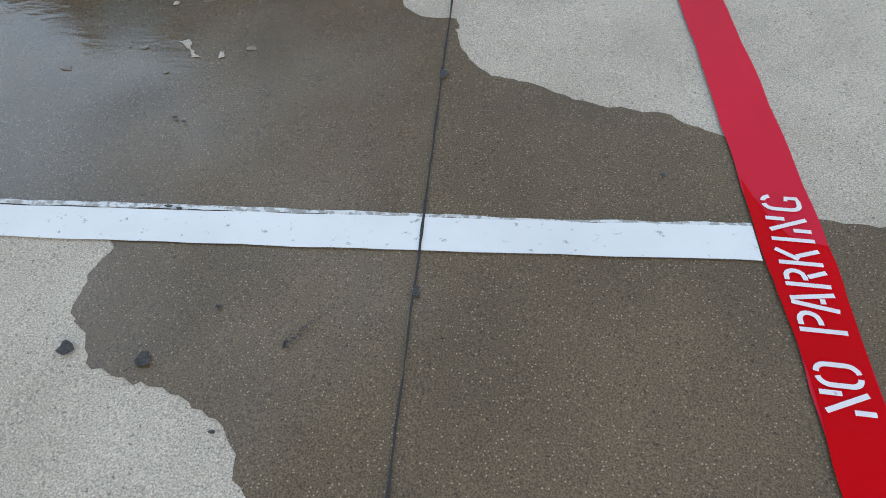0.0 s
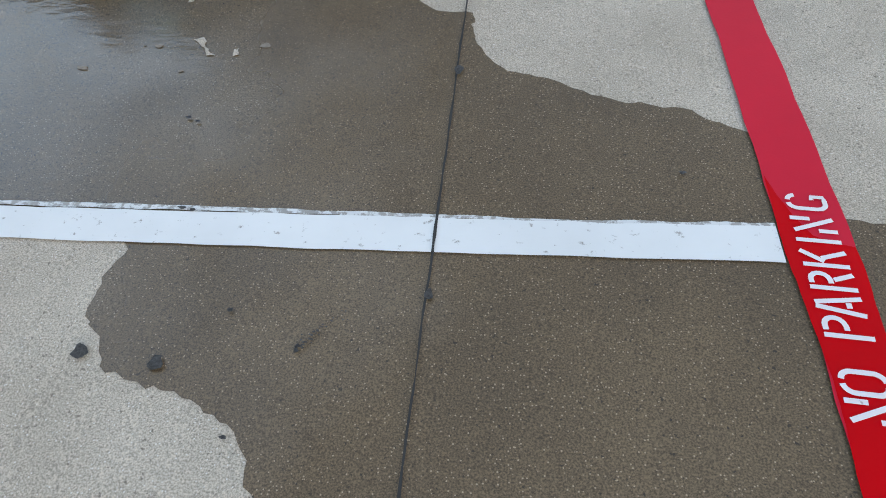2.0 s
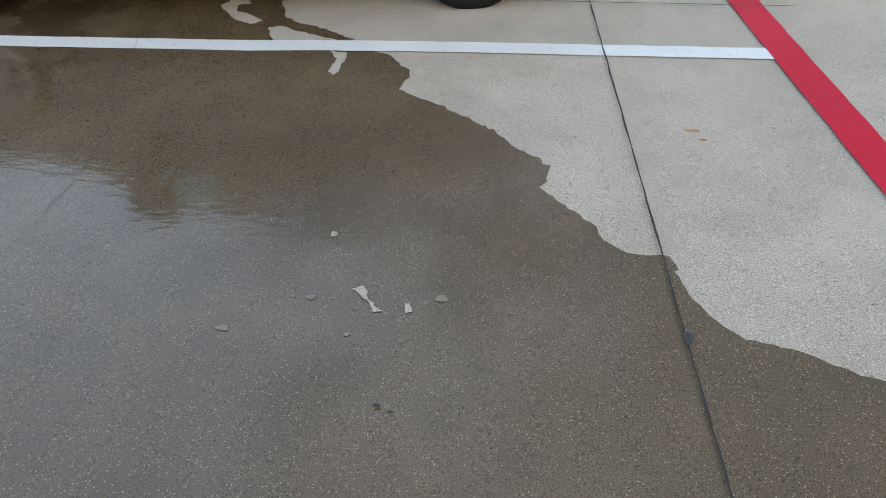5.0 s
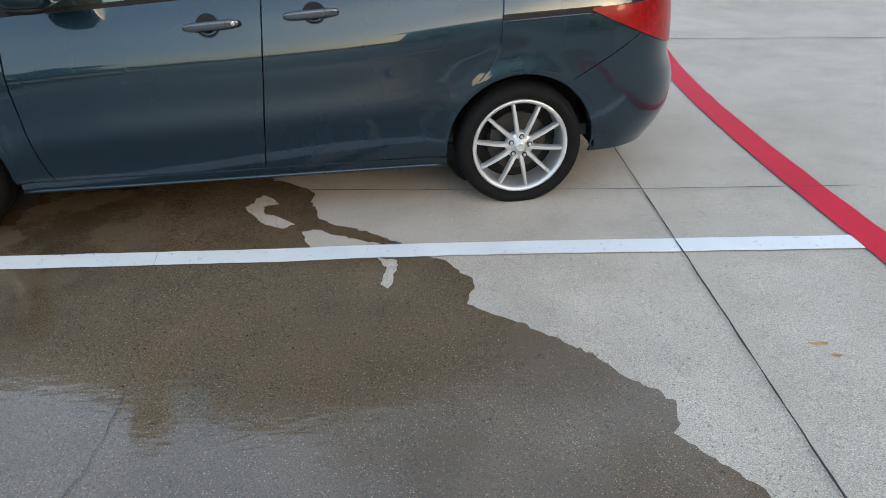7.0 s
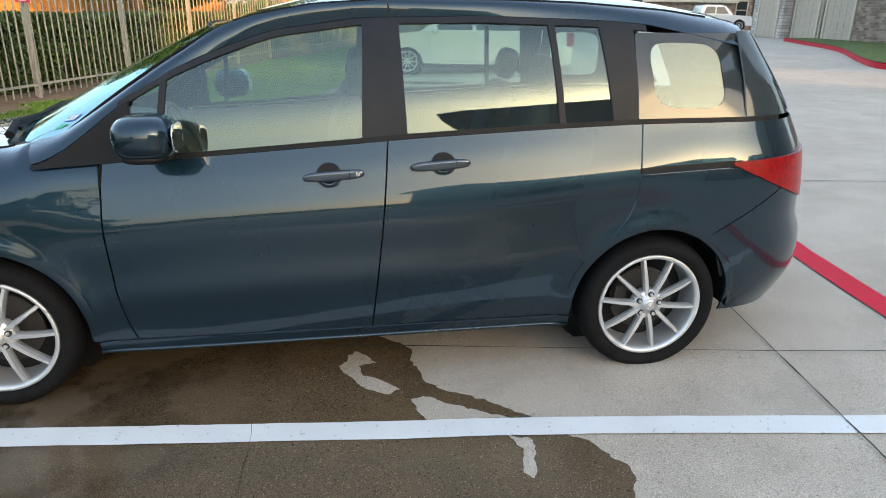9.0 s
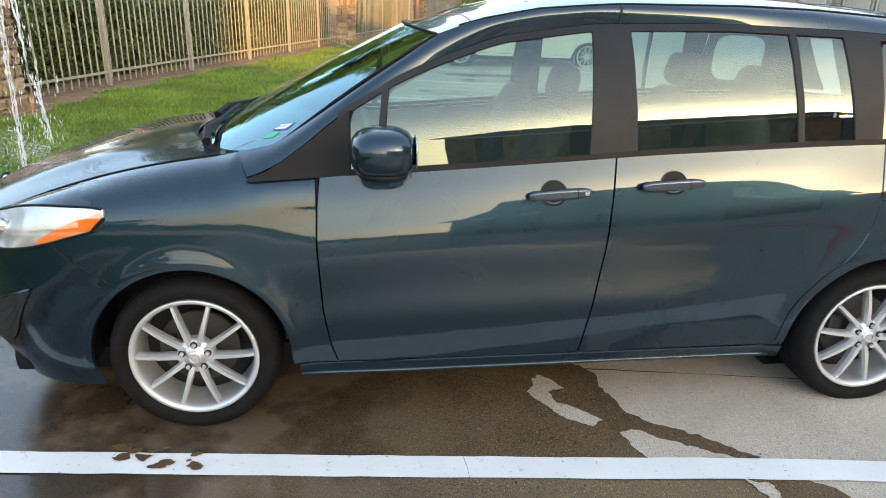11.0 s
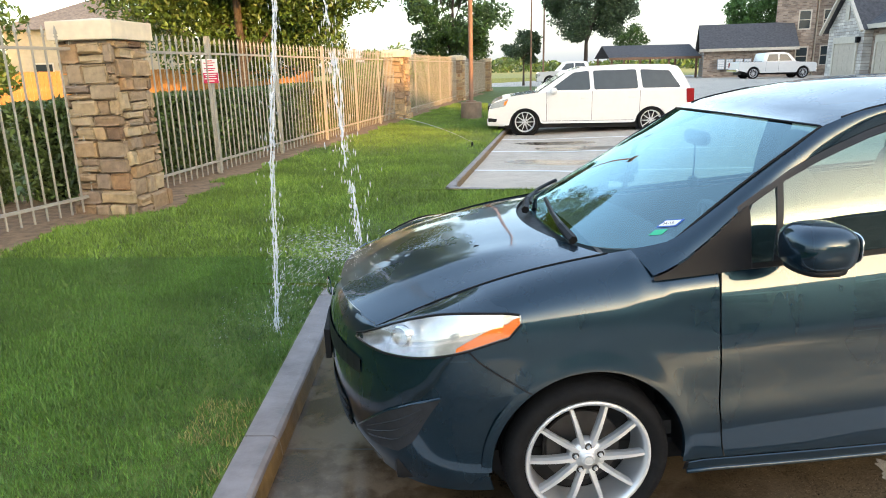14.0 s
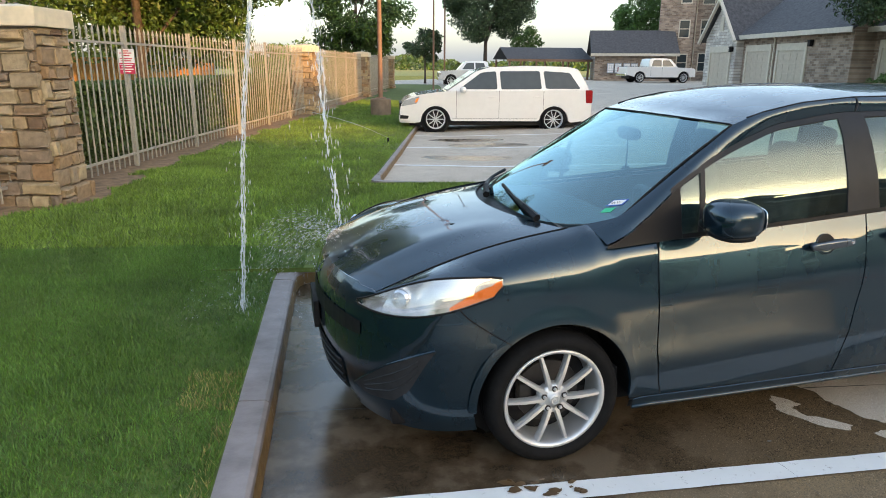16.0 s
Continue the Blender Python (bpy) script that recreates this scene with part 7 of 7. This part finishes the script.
# ---- red kerb island and far field ----
def red_kerb(path):
    h, w = 0.15, 0.16
    prof = [(0.0, -0.05), (0.015, h - 0.02), (0.035, h), (w, h), (w, -0.05)]
    v, f, n = [], [], len(prof)
    for i, (x, y) in enumerate(path):
        a, b = path[max(i - 1, 0)], path[min(i + 1, len(path) - 1)]
        d = Vector((b[0] - a[0], b[1] - a[1])).normalized()
        v += [(x + d.y * o, y - d.x * o, lot_z(x) + z) for o, z in prof]
    for i in range(len(path) - 1):
        f += [(i * n + j, i * n + j + 1, (i + 1) * n + j + 1, (i + 1) * n + j) for j in range(n - 1)]
    return v, f


isle = bend([(16.0, 17.5), (11.5, 18.0), (10.0, 19.6), (10.8, 22.2), (13.4, 28.0), (16.0, 36.5)], 6)
tagged(part("red_kerb", red_kerb(isle), M_RED), "red painted kerb round a grass island", "kerb", kind="structure")
iv = [(x, y, lot_z(x) + 0.16) for x, y in isle] + [(17.5, 36.5, 0.65), (17.5, 17.5, 0.65)]
tagged(part("island_lawn", (iv, [tuple(range(len(iv)))[::-1]]), M_TURF), "small grass island inside a red kerb", "lawn", kind="structure")
tagged(part("far_field", ([(-400, 75, 0.55), (400, 85, 0.55), (600, 900, 0.6), (-600, 900, 0.6), (-400, 73, -0.2), (400, 83, -0.2)], [(0, 1, 2, 3), (4, 5, 1, 0)]), M_FIELD), "open grass field beyond the lot", "field", kind="structure")
rngn = np.random.default_rng(5)
pts = np.stack([rngn.uniform(-120, 160, 30000), rngn.uniform(150, 190, 30000), rngn.random(30000) ** 0.7], 1)
pts[:, 2] = 0.5 + pts[:, 2] * np.array([2.2 + 2.2 * noise.noise((x * 0.06, 0, 0)) + 1.3 * noise.noise((x * 0.3, 0, 0)) for x in pts[:, 0]])
back = np.stack([rngn.uniform(-110, 60, 16000), rngn.uniform(-92, -80, 16000), rngn.random(16000) ** 0.7], 1)
back[:, 2] *= np.array([4.6 + 1.6 * noise.noise((x * 0.05, 3, 0)) + 1.2 * noise.noise((x * 0.25, 3, 0)) for x in back[:, 0]])
tagged(leaves("far_woods", back, 0.6, M_LEAF, None, 23), "low line of trees along the far side of the lot", "woods", kind="stuff")
woods = tagged(leaves("far_woods", pts, 0.55, M_LEAF, None, 21), "low line of distant trees along the horizon", "woods", kind="stuff")
